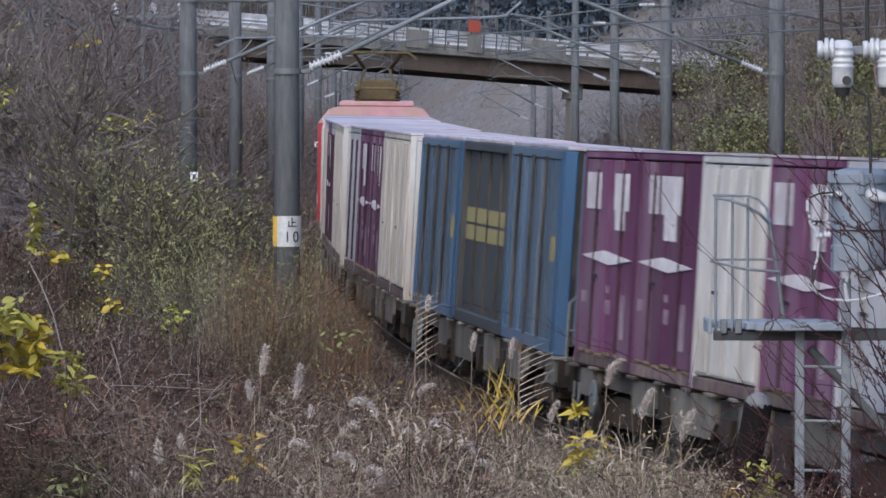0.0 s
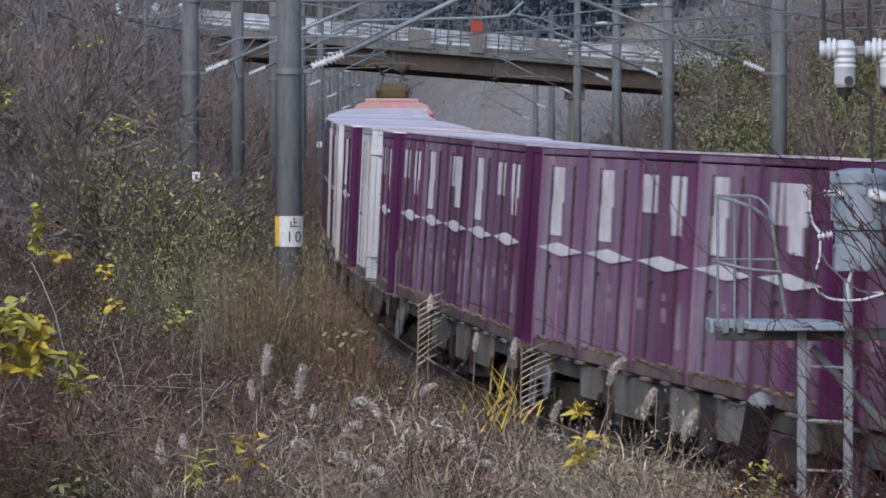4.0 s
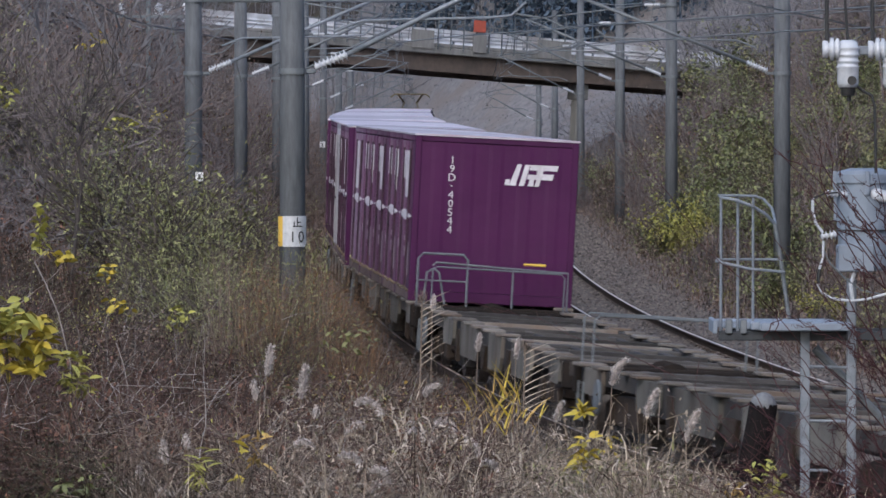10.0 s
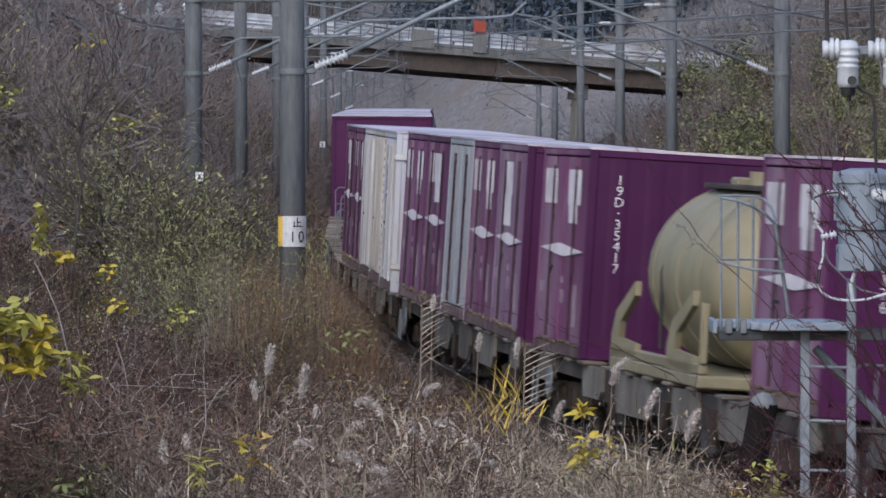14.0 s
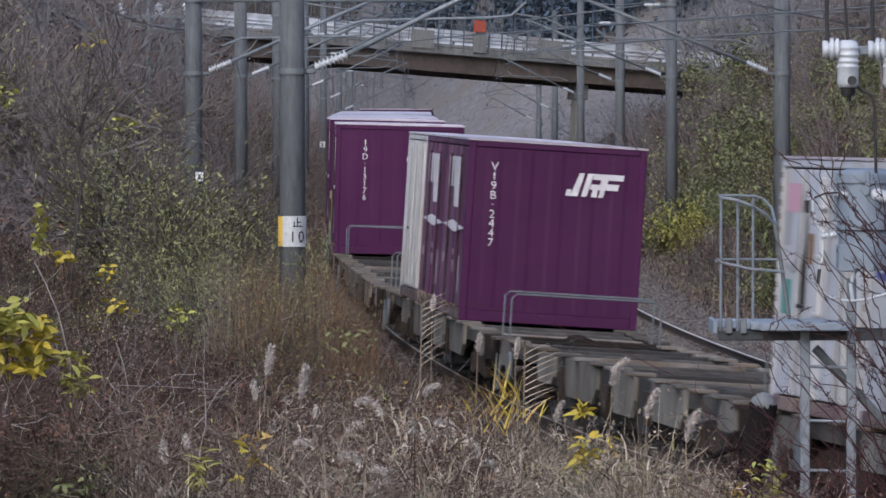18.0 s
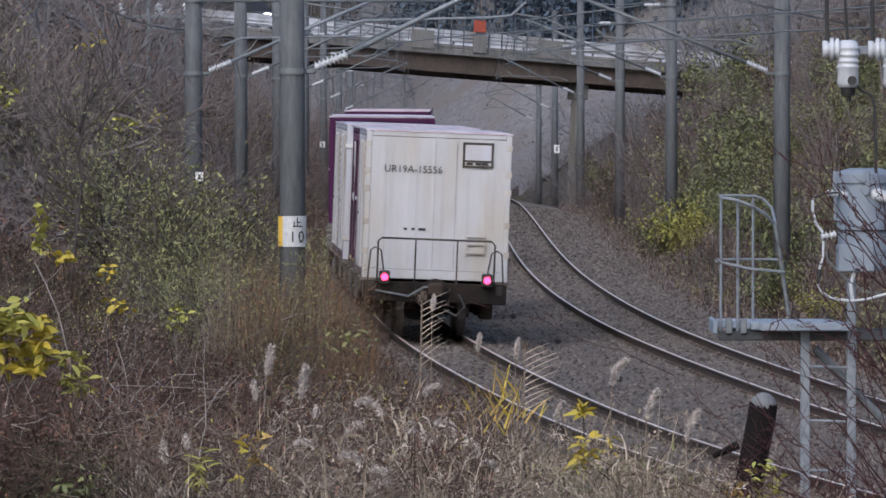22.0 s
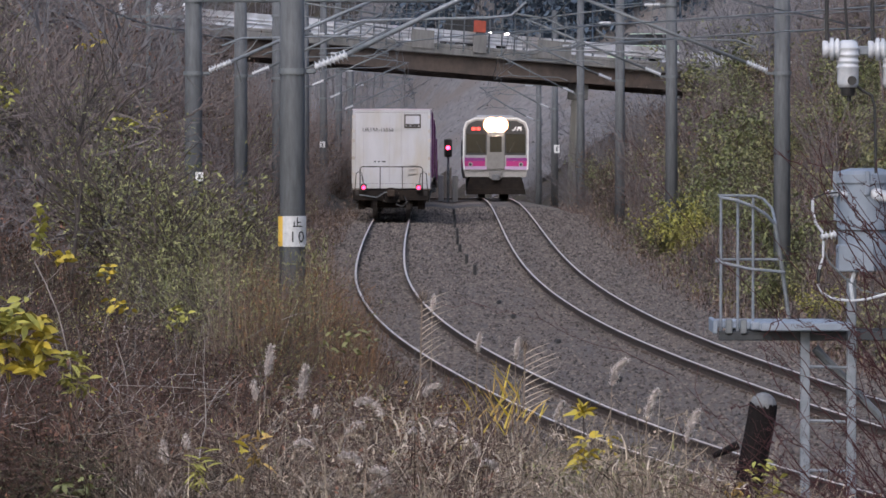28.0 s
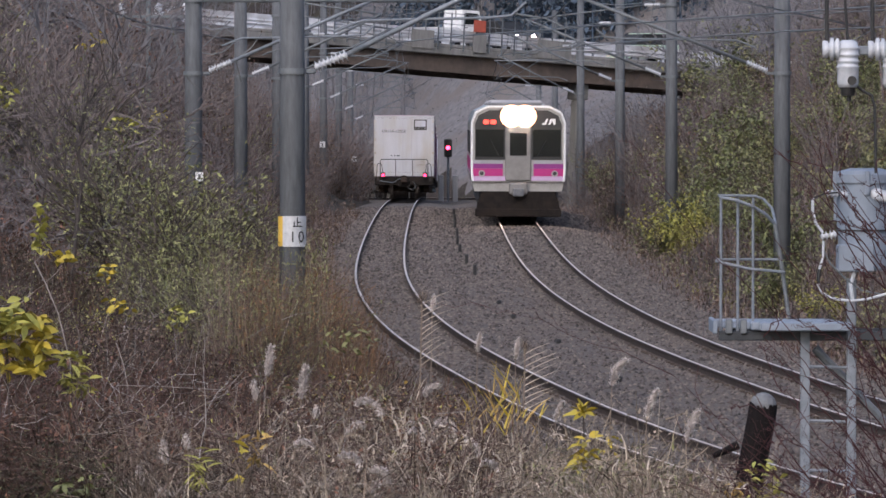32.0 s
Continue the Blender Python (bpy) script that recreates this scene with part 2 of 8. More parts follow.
def offsets(x, y):
    """Signed distance to the right of the left-hand track, and the rail height there, for arrays of places."""
    p, d = LINE[::3], DIRS[::3]
    o, z = np.empty(len(x)), np.empty(len(x))
    for i in range(0, len(x), 4000):
        ex, ey = x[i:i + 4000, None] - p[None, :, 0], y[i:i + 4000, None] - p[None, :, 1]
        k = (ex ** 2 + ey ** 2).argmin(1)
        r = np.arange(len(k))
        side = ex[r, k] * d[k, 1] - ey[r, k] * d[k, 0]
        o[i:i + 4000] = np.sign(side) * np.maximum(np.abs(side), np.sqrt(ex[r, k] ** 2 + ey[r, k] ** 2) * (np.abs(side) > 30))
        z[i:i + 4000] = p[k, 2]
    return o, z


def wobble(x, y):
    return 0.5 * np.sin(x * 0.31 + 1.3 * np.sin(y * 0.11)) * np.sin(y * 0.23 + 0.7) + 0.25 * np.sin(x * 0.9 + y * 0.4) * np.sin(y * 0.7 - x * 0.2)


def ground_height(x, y):
    """Cutting sides, the near bank and the wooded hill at the end of the straight."""
    x, y = np.asarray(x, float), np.asarray(y, float)
    o, z = offsets(x, y)
    left = np.maximum(0, -o - 1.9)
    rise_l = np.maximum(0, left - 0.1) * 0.27 + np.maximum(0, left - 1.5) * 0.3 * np.clip((y - 78) / 50, 0, 1)
    cap = 1.5 + np.clip(y - 72, 0, 400) * 0.13
    rise_l = cap * np.tanh(rise_l / cap) + 0.42 * np.clip(left / 0.35, 0, 1)
    right = np.maximum(0, o - GAP - 3.3)
    rise_r = 24 * np.tanh(np.maximum(0, right - 0.4) * (0.50 + 0.12 * np.clip((y - 100) / 60, 0, 1)) / 24)
    side = np.clip(right / 1.5, 0, 1)
    h = z - 0.82 + rise_l + rise_r + side * 0.45 + 0.3 * wobble(x, y) * np.clip((np.maximum(left, right) - 1) / 4, 0, 1)
    road_y = 308 + 0.749 * (x + 8.06)
    road = 6.89 - 0.0744 * (x + 8.06) + 1.05
    near = np.clip(1.8 - np.abs(y - road_y - 2.9) / 5, 0, 1)
    h = np.where(h > road, h + (road - h) * near, h)
    hill = np.clip((y - 468 - 0.25 * np.abs(x)) / 75, 0, 1) * np.clip((x + 8) / 14, 0, 1)
    return h + 34 * hill ** 1.2

# ---------------------------------------------------------------- ground, ballast and track


def build_ground():
    far = [-2600, -1500, -900, -500, -300, -200, -130, -95, -75, -60, -48]
    xs = np.r_[far, np.arange(-40, 40.1, 0.7), [-a for a in far[::-1]]]
    ys = np.r_[[-900, -500, -300, -150, -80, -40, -10, 15, 30], np.arange(40, 340, 1.4), np.arange(340, 640, 6), [700, 800, 1000, 1400, 2200, 3600]]
    gx, gy = np.meshgrid(xs, ys)
    gz = ground_height(gx.ravel(), gy.ravel())
    n, m = len(xs), len(ys)
    i = (np.arange(m - 1)[:, None] * n + np.arange(n - 1)[None]).ravel()
    me = quads("ground", np.c_[gx.ravel(), gy.ravel(), gz], np.c_[i, i + 1, i + n + 1, i + n], M_SOIL)
    me.polygons.foreach_set("use_smooth", [True] * len(me.polygons))
    tagged(new("ground", me), "brown soil and leaf litter of a railway cutting", "ground", kind="structure")


def ribbon(name, profile, s0, s1, step, material, label, kind="structure", parent=None, smooth=False, closed=False):
    """A profile of (offset, height above rail) drawn along the line."""
    ss, vs, fs, k = np.arange(s0, s1 + 0.1, step), [], [], len(profile)
    for s in ss:
        for o, h in profile:
            x, y, z, _ = on_line(s, o)
            vs.append((x, y, z + h))
    run = range(k) if closed else range(k - 1)
    for i in range(len(ss) - 1):
        fs += [(i * k + j, i * k + (j + 1) % k, (i + 1) * k + (j + 1) % k, (i + 1) * k + j) for j in run]
    mb = MB()
    mb.v, mb.f = vs, fs
    if parent:
        return part(name, mb, material, parent, label, smooth)
    return solid(name, mb, material, label, "", kind=kind, smooth=smooth)


build_ground()
ribbon("ballast_bed", [(-2.7, -0.95), (-2.4, -0.62), (-1.8, -0.26), (-1.2, -0.145), (1.2, -0.145), (1.95, -0.24), (GAP - 1.2, -0.145), (GAP + 1.2, -0.145),
                       (GAP + 2.4, -0.36), (GAP + 3.6, -0.62), (GAP + 4.0, -0.95)], -60, 520, 1.5, M_BALLAST, "grey crushed stone ballast under two tracks")


def build_track(side, label):
    track = thing("railway_track", label, "railway track", "tracks", kind="structure")
    for e in (-1, 1):
        c = side + e * 0.566
        ribbon("rail", [(c - 0.065, -0.153), (c - 0.065, -0.14), (c - 0.01, -0.12), (c - 0.01, -0.045), (c - 0.034, -0.03), (c - 0.034, -0.004),
                        (c + 0.034, -0.004), (c + 0.034, -0.03), (c + 0.01, -0.045), (c + 0.01, -0.12), (c + 0.065, -0.14), (c + 0.065, -0.153)],
               -60, 520, 1.0, M_RAILSIDE, "", parent=track, closed=True)
        ribbon("running_surface", [(c - 0.022, -0.0035), (c - 0.018, 0.001), (c - 0.010, 0.002), (c + 0.010, 0.002), (c + 0.018, 0.001), (c + 0.022, -0.0035)],
               -60, 520, 1.0, M_RAIL, "bright worn running surface", parent=track, smooth=True)
    sl = MB().prism([(-0.13, 0), (-0.10, 0.17), (0.10, 0.17), (0.13, 0)], -1.0, 1.0, 0).mesh("sleeper", M_SLEEPER)
    fast = MB()
    for e in (-1, 1):
        for d in (-1, 1):
            fast.box(e * 0.566 + d * 0.10 - 0.035, e * 0.566 + d * 0.10 + 0.035, -0.06, 0.06, 0, 0.035, 0.008)
    fast = fast.mesh("fastening", M_RAILSIDE)
    for i in range(150):
        s = 18 + i * 0.62
        x, y, z, a = on_line(s, side)
        m = pose(x, y, z - 0.308, 0, 0, a)
        ob = part("sleeper", sl, M_SLEEPER, track)
        ob.matrix_basis = m
        if i < 75:
            ob = part("fastening", fast, M_RAILSIDE, track)
            ob.matrix_basis = m @ pose(0, 0, 0.17)
    rest = MB()
    for i in range(420):
        s = 18 + (150 + i) * 0.62
        x, y, z, a = on_line(s, side)
        rest.box(-1, 1, -0.12, 0.12, 0, 0.17, 0, pose(x, y, z - 0.32, 0, 0, a))
    part("sleepers_beyond", rest, M_SLEEPER, track, kind="stuff")
    return track


build_track(0.0, "curving railway track with bright rails in grey ballast")
build_track(GAP, "second railway track beside it with bright rails")


def build_stones():
    rng = np.random.default_rng(3)
    n = 64000
    s = 12 + 190 * rng.random(n) ** 1.7
    o = rng.uniform(-2.1, GAP + 3.3, n)
    x, y, z = (np.interp(s, ARC, LINE[:, i]) for i in range(3))
    dx, dy = (np.interp(s, ARC, DIRS[:, i]) for i in range(2))
    x, y = x + o * dy, y - o * dx
    top = np.interp(o, [-2.4, -1.8, -1.2, 1.2, 1.95, GAP - 1.2, GAP + 1.2, GAP + 2.4, GAP + 3.6], [-0.62, -0.26, -0.145, -0.145, -0.24, -0.145, -0.145, -0.36, -0.62])
    r = rng.uniform(0.022, 0.05, n) * (1 + np.clip(s - 80, 0, 200) / 120)
    base = np.array([(1, 0, 0), (0, 1, 0), (-1, 0, 0), (0, -1, 0), (0.2, 0.1, 0.8), (0, 0, -0.8)])
    a = rng.uniform(0, 6.28, n)
    v = base[None] * rng.uniform(0.6, 1.3, (n, 6, 1)) * r[:, None, None]
    ca, sa = np.cos(a)[:, None], np.sin(a)[:, None]
    co = np.stack([x[:, None] + v[..., 0] * ca - v[..., 1] * sa, y[:, None] + v[..., 0] * sa + v[..., 1] * ca, (z + top)[:, None] + v[..., 2] + 0.01], -1)
    f = np.array([(0, 1, 4), (1, 2, 4), (2, 3, 4), (3, 0, 4)])
    fs = (np.arange(n)[:, None, None] * 6 + f[None]).reshape(-1, 3)
    tagged(new("ballast_stones", quads("ballast_stones", co.reshape(-1, 3), fs, M_STONE)), "loose grey ballast stones around the tracks", "gravel", kind="stuff")


build_stones()


def height(x, y):
    return float(ground_height([x], [y])[0])


# ---------------------------------------------------------------- overhead line masts and wires


def insulator(p, q, r=0.06, n=7):
    """A ribbed porcelain insulator between two points."""
    p, q = Vector(p), Vector(q)
    ln = (q - p).length
    rows = [(0, r * 0.4)]
    for i in range(n):
        h = ln * (i + 0.5) / n
        rows += [(h - ln * 0.25 / n, r * 0.45), (h, r), (h + ln * 0.18 / n, r * 0.45)]
    return MB().lathe(p, q - p, rows + [(ln, r * 0.4)], 12)


def mast(x, y, reach, rail, label, tall=10.5, width=0.35, arms=None):
    """A concrete mast with its cantilever; reach is the way to the wire, signed."""
    g = height(x, y) - 0.3
    root = thing("overhead_line_mast", label, "mast", "overhead line masts", pose(x, y, g))
    arms = arms or M_GALVD
    k, z = math.copysign(1, reach), rail - g
    a = abs(reach)
    part("shaft", MB().cyl((0, 0, 0), (0, 0, tall), width / 2 * 1.04, width / 2 * 0.82, 20), M_POLE, root, smooth=True)
    for h in (4.45, 6.45):
        part("band", MB().cyl((0, 0, z + h - 0.04), (0, 0, z + h + 0.04), width / 2 + 0.02, None, 18), M_GALVD, root)
        part("bracket", MB().box(min(0.1 * k, 0.32 * k), max(0.1 * k, 0.32 * k), -0.05, 0.05, z + h - 0.03, z + h + 0.03, 0.01), M_GALVD, root)
    at = lambda d, h: (k * d, 0, z + h)
    strut = part("strut", MB().cyl(at(0.72, 4.67), at(a, 6.05), 0.036, None, 10), arms, root, smooth=True)
    part("insulator", insulator(at(0.30, 4.5), at(0.74, 4.68), 0.085, 8), M_PORC, root, "white ribbed insulator", True)
    part("top_tube", MB().cyl(at(0.75, 6.45), at(a + 0.1, 6.02), 0.022, None, 8), arms, root, smooth=True)
    part("insulator", insulator(at(0.32, 6.46), at(0.76, 6.45), 0.08, 8), M_PORC, root, "white ribbed insulator", True)
    steady = [at(0.55, 4.98), at(0.72, 5.05), at(0.95, 5.13), at(a - 0.9, 5.17), at(a - 0.6, 5.2), at(a - 0.4, 5.38)]
    part("steady_arm", MB().tube(steady, 0.02, 7), arms, root)
    part("registration_arm", MB().tube([at(a - 0.55, 5.22), at(a - 0.15, 5.16), at(a + 0.15, 5.02)], 0.014, 6), M_GALVD, root)
    part("hanger", MB().tube([at(a * 0.62, 5.55), at(a * 0.62, 5.16)], 0.008, 5), M_WIRE, root)
    return root


LEFT_MASTS = [(-2.02, 91), (-4.82, 131), (-5.22, 175), (-5.3, 217), (-5.3, 260), (-5.32, 302), (-5.3, 345), (-5.3, 388)]
RIGHT_MASTS = [(7.0, 140), (6.4, 190), (6.13, 235), (5.78, 285), (5.6, 340), (5.5, 390)]


def rail_at(y):
    return float(np.interp(y, LINE[:, 1], LINE[:, 2]))


def centre_at(y, side=0.0):
    s = float(np.interp(y, LINE[:, 1], ARC))
    return on_line(s, side)[0]


for x, y in LEFT_MASTS:
    mast(x, y, centre_at(y) - x, rail_at(y), "grey weathered concrete catenary mast with tubular arm", arms=M_GALV if y < 150 else None)
for x, y in RIGHT_MASTS:
    mast(x, y, centre_at(y, GAP) - x, rail_at(y), "grey weathered concrete catenary mast in the cutting side")


def wire(name, pts, r, label, group="overhead wires"):
    return solid(name, MB().tube(pts, r, 5), M_WIRE, label, "wire", group)


def line_wires():
    for side, ys in ((0.0, [20, 50] + [m[1] for m in LEFT_MASTS]), (GAP, [30, 70, 100] + [m[1] for m in RIGHT_MASTS])):
        pts, low = [], []
        for a, b in zip(ys, ys[1:]):
            for i in range(8):
                y = a + (b - a) * i / 8
                x = centre_at(y, side)
                pts.append((x, y, rail_at(y) + 6.08 - 1.6 * (i / 8) * (1 - i / 8)))
                low.append((x + 0.15 * math.cos(math.pi * (y - a) / (b - a)), y, rail_at(y) + 5.02))
        droppers = MB()
        for p, q in list(zip(pts, low))[4::2]:
            droppers.cyl(p, q, 0.005, None, 4)
        root = thing("catenary", "thin grey catenary and contact wire over the track", "overhead line", "overhead wires")
        part("messenger_wire", MB().tube(pts, 0.011, 5), M_WIRE, root)
        part("contact_wire", MB().tube(low, 0.010, 5), M_WIRE, root)
        part("droppers", droppers, M_WIRE, root, kind="stuff")


line_wires()


# ---------------------------------------------------------------- road bridge
def road_bridge():
    a, b = Vector((-8.06, 308, 6.89)), Vector((10.63, 322, 5.50))
    d = (b - a)
    ln = math.hypot(d.x, d.y)
    yaw, fall = math.degrees(math.atan2(d.y, d.x)), math.degrees(math.atan2(d.z, ln))
    root = thing("road_bridge", "concrete and rusty steel road bridge over the railway", "bridge", m=pose(*a, 0, 0, yaw) @ pose(0, 0, 0, 0, -fall, 0))
    x0, x1 = -6.5, ln + 12
    part("girder", MB().prism([(-0.18, 0), (0.02, 0), (0.02, 0.06), (-0.08, 0.1), (-0.08, 0.72), (0.02, 0.76), (0.02, 0.8), (-0.18, 0.8)], x0, x1, 0), M_GIRDER, root, "rust-brown steel girder")
    for i in range(3):
        y = 1.4 + i * 1.5
        part("girder", MB().box(x0, x1, y, y + 0.2, 0, 0.8, 0.01), M_GIRDER, root)
    for i in range(24):
        x = x0 + 0.8 + i * (x1 - x0) / 24
        part("stiffener", MB().box(x, x + 0.03, -0.17, -0.08, 0.08, 0.74), M_GIRDER, root)
    part("deck", MB().box(x0, x1, -0.5, 6.2, 0.8, 1.12, 0.03), M_CONCRETE, root, "stained concrete deck")
    part("kerb", MB().box(x0, x1, -0.45, -0.1, 1.12, 1.3, 0.03), M_CONCRETE, root)
    for i in range(18):
        x = x0 + 0.5 + i * 2.05
        for y in (-0.3, 6.0):
            part("guard_post", MB().cyl((x, y, 1.12), (x, y, 1.98), 0.06, None, 8), M_GALV, root)
    for y in (-0.4, 5.9):
        part("guard_rail", MB().prism([(y, 1.42), (y - 0.04, 1.5), (y + 0.0, 1.58), (y - 0.04, 1.66), (y, 1.74), (y + 0.0, 1.96), (y + 0.03, 1.96), (y + 0.03, 1.42)], x0, x1, 0), M_GUARD, root, "dirty white corrugated guard rail")
    for i in range(20):
        x = 3.4 + i * 0.74
        part("fence_post", MB().box(x - 0.02, x + 0.02, -0.56, -0.5, 1.0, 2.75), M_GALVD, root)
    for h in (1.75, 2.2, 2.7):
        part("fence_rail", MB().box(3.4, 17.5, -0.56, -0.53, h, h + 0.03), M_GALVD, root)
    for x, w in ((7.75, 1.3), (15.1, 2.0), (11.3, 0.8)):
        part("screen_panel", MB().box(x, x + w, -0.59, -0.565, 1.0, 1.85, 0.005), M_CONCRETE, root, "grey safety screen panel")
    part("notice_plate", MB().box(11.3, 12.0, -0.61, -0.585, 1.95, 2.5, 0.005), M_ORANGE, root, "orange notice plate")
    for x in (-5.5, 18.5):
        part("pier", MB().box(x - 0.24, x + 0.24, 0.3, 0.8, -9, -0.75, 0.05), M_CONCRETE, root)
        part("pier_cap", MB().box(x - 0.36, x + 0.36, 0.2, 0.95, -0.75, -0.003, 0.04), M_CONCRETE, root)
    return root


road_bridge()

# ---------------------------------------------------------------- rolling stock
M_PURPLE = mat("faded_purple_container_paint", (0.128, 0.042, 0.098), (0.090, 0.024, 0.071), 1.6, 0.65, bump=0.06, c3=(0.182, 0.116, 0.166), scale3=0.9, amount3=0.78, objects=0.28, stretch=(1, 1, 0.35), sheen=0.22)
M_PURPLE_PALE = mat("bleached_purple_container_paint", (0.172, 0.098, 0.160), (0.130, 0.060, 0.116), 1.6, 0.7, bump=0.06, c3=(0.215, 0.166, 0.212), scale3=0.9, amount3=0.8, objects=0.2, stretch=(1, 1, 0.35), sheen=0.2)
M_PURPLE_DEEP = mat("deep_faded_purple_paint", (0.104, 0.030, 0.078), (0.071, 0.018, 0.056), 1.6, 0.65, bump=0.06, c3=(0.146, 0.092, 0.130), scale3=0.9, amount3=0.72, objects=0.28, stretch=(1, 1, 0.35), sheen=0.22)
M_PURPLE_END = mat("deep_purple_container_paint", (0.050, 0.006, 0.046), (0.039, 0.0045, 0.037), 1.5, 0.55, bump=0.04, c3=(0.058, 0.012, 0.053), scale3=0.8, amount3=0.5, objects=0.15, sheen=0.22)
# Dusty roof paint, paled further: sky light on top is in the colour.
M_ROOF = mat("dusty_skylit_roof", (0.52, 0.47, 0.52), (0.36, 0.31, 0.36), 2.0, 0.5, bump=0.06, c3=(0.24, 0.17, 0.22), scale3=0.9, amount3=0.6, objects=0.3)
M_LOGO = mat("dull_white_marking", (0.62, 0.60, 0.63), (0.46, 0.43, 0.46), 6.0, 0.7, bump=0.02, c3=(0.33, 0.28, 0.31), scale3=2.2, amount3=0.5)
M_CREAM = mat("grimy_cream_paint", (0.46, 0.43, 0.39), (0.34, 0.31, 0.28), 2.5, 0.65, bump=0.08, c3=(0.20, 0.155, 0.12), scale3=1.8, amount3=0.65, stretch=(1, 1, 0.35), objects=0.1)
M_CWHITE = mat("grimy_white_paint", (0.47, 0.47, 0.48), (0.37, 0.365, 0.365), 2.5, 0.6, bump=0.05, c3=(0.27, 0.215, 0.16), scale3=2.0, amount3=0.6, stretch=(1, 1, 0.35), objects=0.1)
M_CLEAN = mat("white_container_paint", (0.43, 0.44, 0.50), (0.34, 0.35, 0.40), 2.0, 0.5, bump=0.04, c3=(0.38, 0.33, 0.27), scale3=1.6, amount3=0.5, stretch=(1, 1, 0.35))
M_STAINED = mat("rust_stained_white_paint", (0.42, 0.425, 0.455), (0.365, 0.368, 0.390), 1.2, 0.5, bump=0.04, c3=(0.345, 0.300, 0.225), scale3=1.3, amount3=0.5, stretch=(1.6, 1, 0.45))
M_NAVY = mat("navy_marking", (0.04, 0.05, 0.20), (0.05, 0.06, 0.22), 6.0, 0.6, bump=0)
M_TEAL = mat("teal_marking", (0.06, 0.22, 0.20), (0.08, 0.25, 0.22), 6.0, 0.6, bump=0)
M_PINK = mat("pink_marking", (0.5, 0.28, 0.36), (0.45, 0.25, 0.33), 6.0, 0.6, bump=0)
M_BLUE = mat("blue_container_paint", (0.062, 0.104, 0.172), (0.040, 0.068, 0.115), 2.0, 0.55, bump=0.05, c3=(0.10, 0.115, 0.14), scale3=1.2, amount3=0.6, stretch=(1, 1, 0.3), objects=0.3)
M_DEEPBLUE = mat("deep_blue_frame_paint", (0.030, 0.088, 0.185), (0.020, 0.062, 0.135), 2.0, 0.5, bump=0.05, c3=(0.06, 0.085, 0.13), scale3=1.1, amount3=0.5, stretch=(1, 1, 0.3))
M_TARP = mat("dark_grey_panel", (0.035, 0.036, 0.04), (0.025, 0.026, 0.03), 2.0, 0.6, bump=0.05, c3=(0.06, 0.058, 0.055), scale3=0.8, amount3=0.5)
M_STRIPE = mat("dull_yellow_stripe", (0.26, 0.22, 0.09), (0.20, 0.17, 0.07), 3.0, 0.7, bump=0.02)
M_TANK = mat("beige_tank_paint", (0.235, 0.205, 0.125), (0.185, 0.16, 0.10), 2.0, 0.55, bump=0.03, c3=(0.14, 0.122, 0.08), scale3=1.0, amount3=0.5)
M_GREY = mat("light_grey_paint", (0.34, 0.345, 0.37), (0.27, 0.275, 0.30), 2.5, 0.6, bump=0.04, c3=(0.22, 0.21, 0.20), scale3=1.0, amount3=0.5, stretch=(1, 1, 0.3))
M_SIDEPLATE = mat("dusty_grey_side_plate", (0.165, 0.155, 0.138), (0.060, 0.054, 0.048), 3.0, 0.85, bump=0.4, c3=(0.075, 0.055, 0.042), scale3=1.8, amount3=0.75, objects=0.4, stretch=(1, 1, 0.4), sheen=0.25)
M_FRAME = mat("grimy_wagon_grey", (0.036, 0.032, 0.031), (0.018, 0.016, 0.016), 3.0, 0.85, bump=0.25, c3=(0.10, 0.085, 0.07), scale3=1.2, amount3=0.6, sheen=0.3)
M_DECK = mat("dusty_deck_planking", (0.052, 0.048, 0.047), (0.022, 0.020, 0.019), 2.5, 0.85, bump=0.25, c3=(0.085, 0.078, 0.072), scale3=1.0, amount3=0.5, objects=0.5, sheen=0.3)
M_DECKBAR = mat("worn_pale_deck_bar", (0.17, 0.155, 0.14), (0.085, 0.075, 0.068), 3.0, 0.8, bump=0.2, c3=(0.10, 0.066, 0.044), scale3=1.2, amount3=0.7, objects=0.45, sheen=0.3)
M_BOGIE = mat("brake_dust_brown", (0.035, 0.026, 0.021), (0.055, 0.042, 0.034), 5.0, 0.9, bump=0.3, sheen=0.15)
M_TREAD = mat("worn_wheel_steel", (0.20, 0.18, 0.17), (0.12, 0.105, 0.10), 5.0, 0.5, 0.7, bump=0.05)
M_TAIL = mat("red_tail_lamp", (0.5, 0.01, 0.03), None, 6.0, 0.3, bump=0, emit=(1.0, 0.03, 0.10), power=4.0)
M_DIRTYRAIL = mat("grimy_bottom_rail", (0.118, 0.078, 0.088), (0.046, 0.028, 0.034), 5.0, 0.8, bump=0.2, c3=(0.21, 0.165, 0.135), scale3=2.6, amount3=0.75, objects=0.35, sheen=0.2)
M_DARKROD = mat("dark_purple_rod", (0.045, 0.016, 0.034), (0.028, 0.010, 0.022), 5.0, 0.7, bump=0.1)
M_FAINT = mat("worn_faint_marking", (0.33, 0.26, 0.31), (0.20, 0.13, 0.175), 9.0, 0.75, bump=0.02, c3=(0.15, 0.08, 0.12), scale3=4.0, amount3=0.7)
M_SILL = mat("dusty_ochre_sill", (0.19, 0.140, 0.078), (0.090, 0.062, 0.040), 8.0, 0.9, bump=0.3, c3=(0.045, 0.032, 0.026), scale3=3.5, amount3=0.8, objects=0.4)
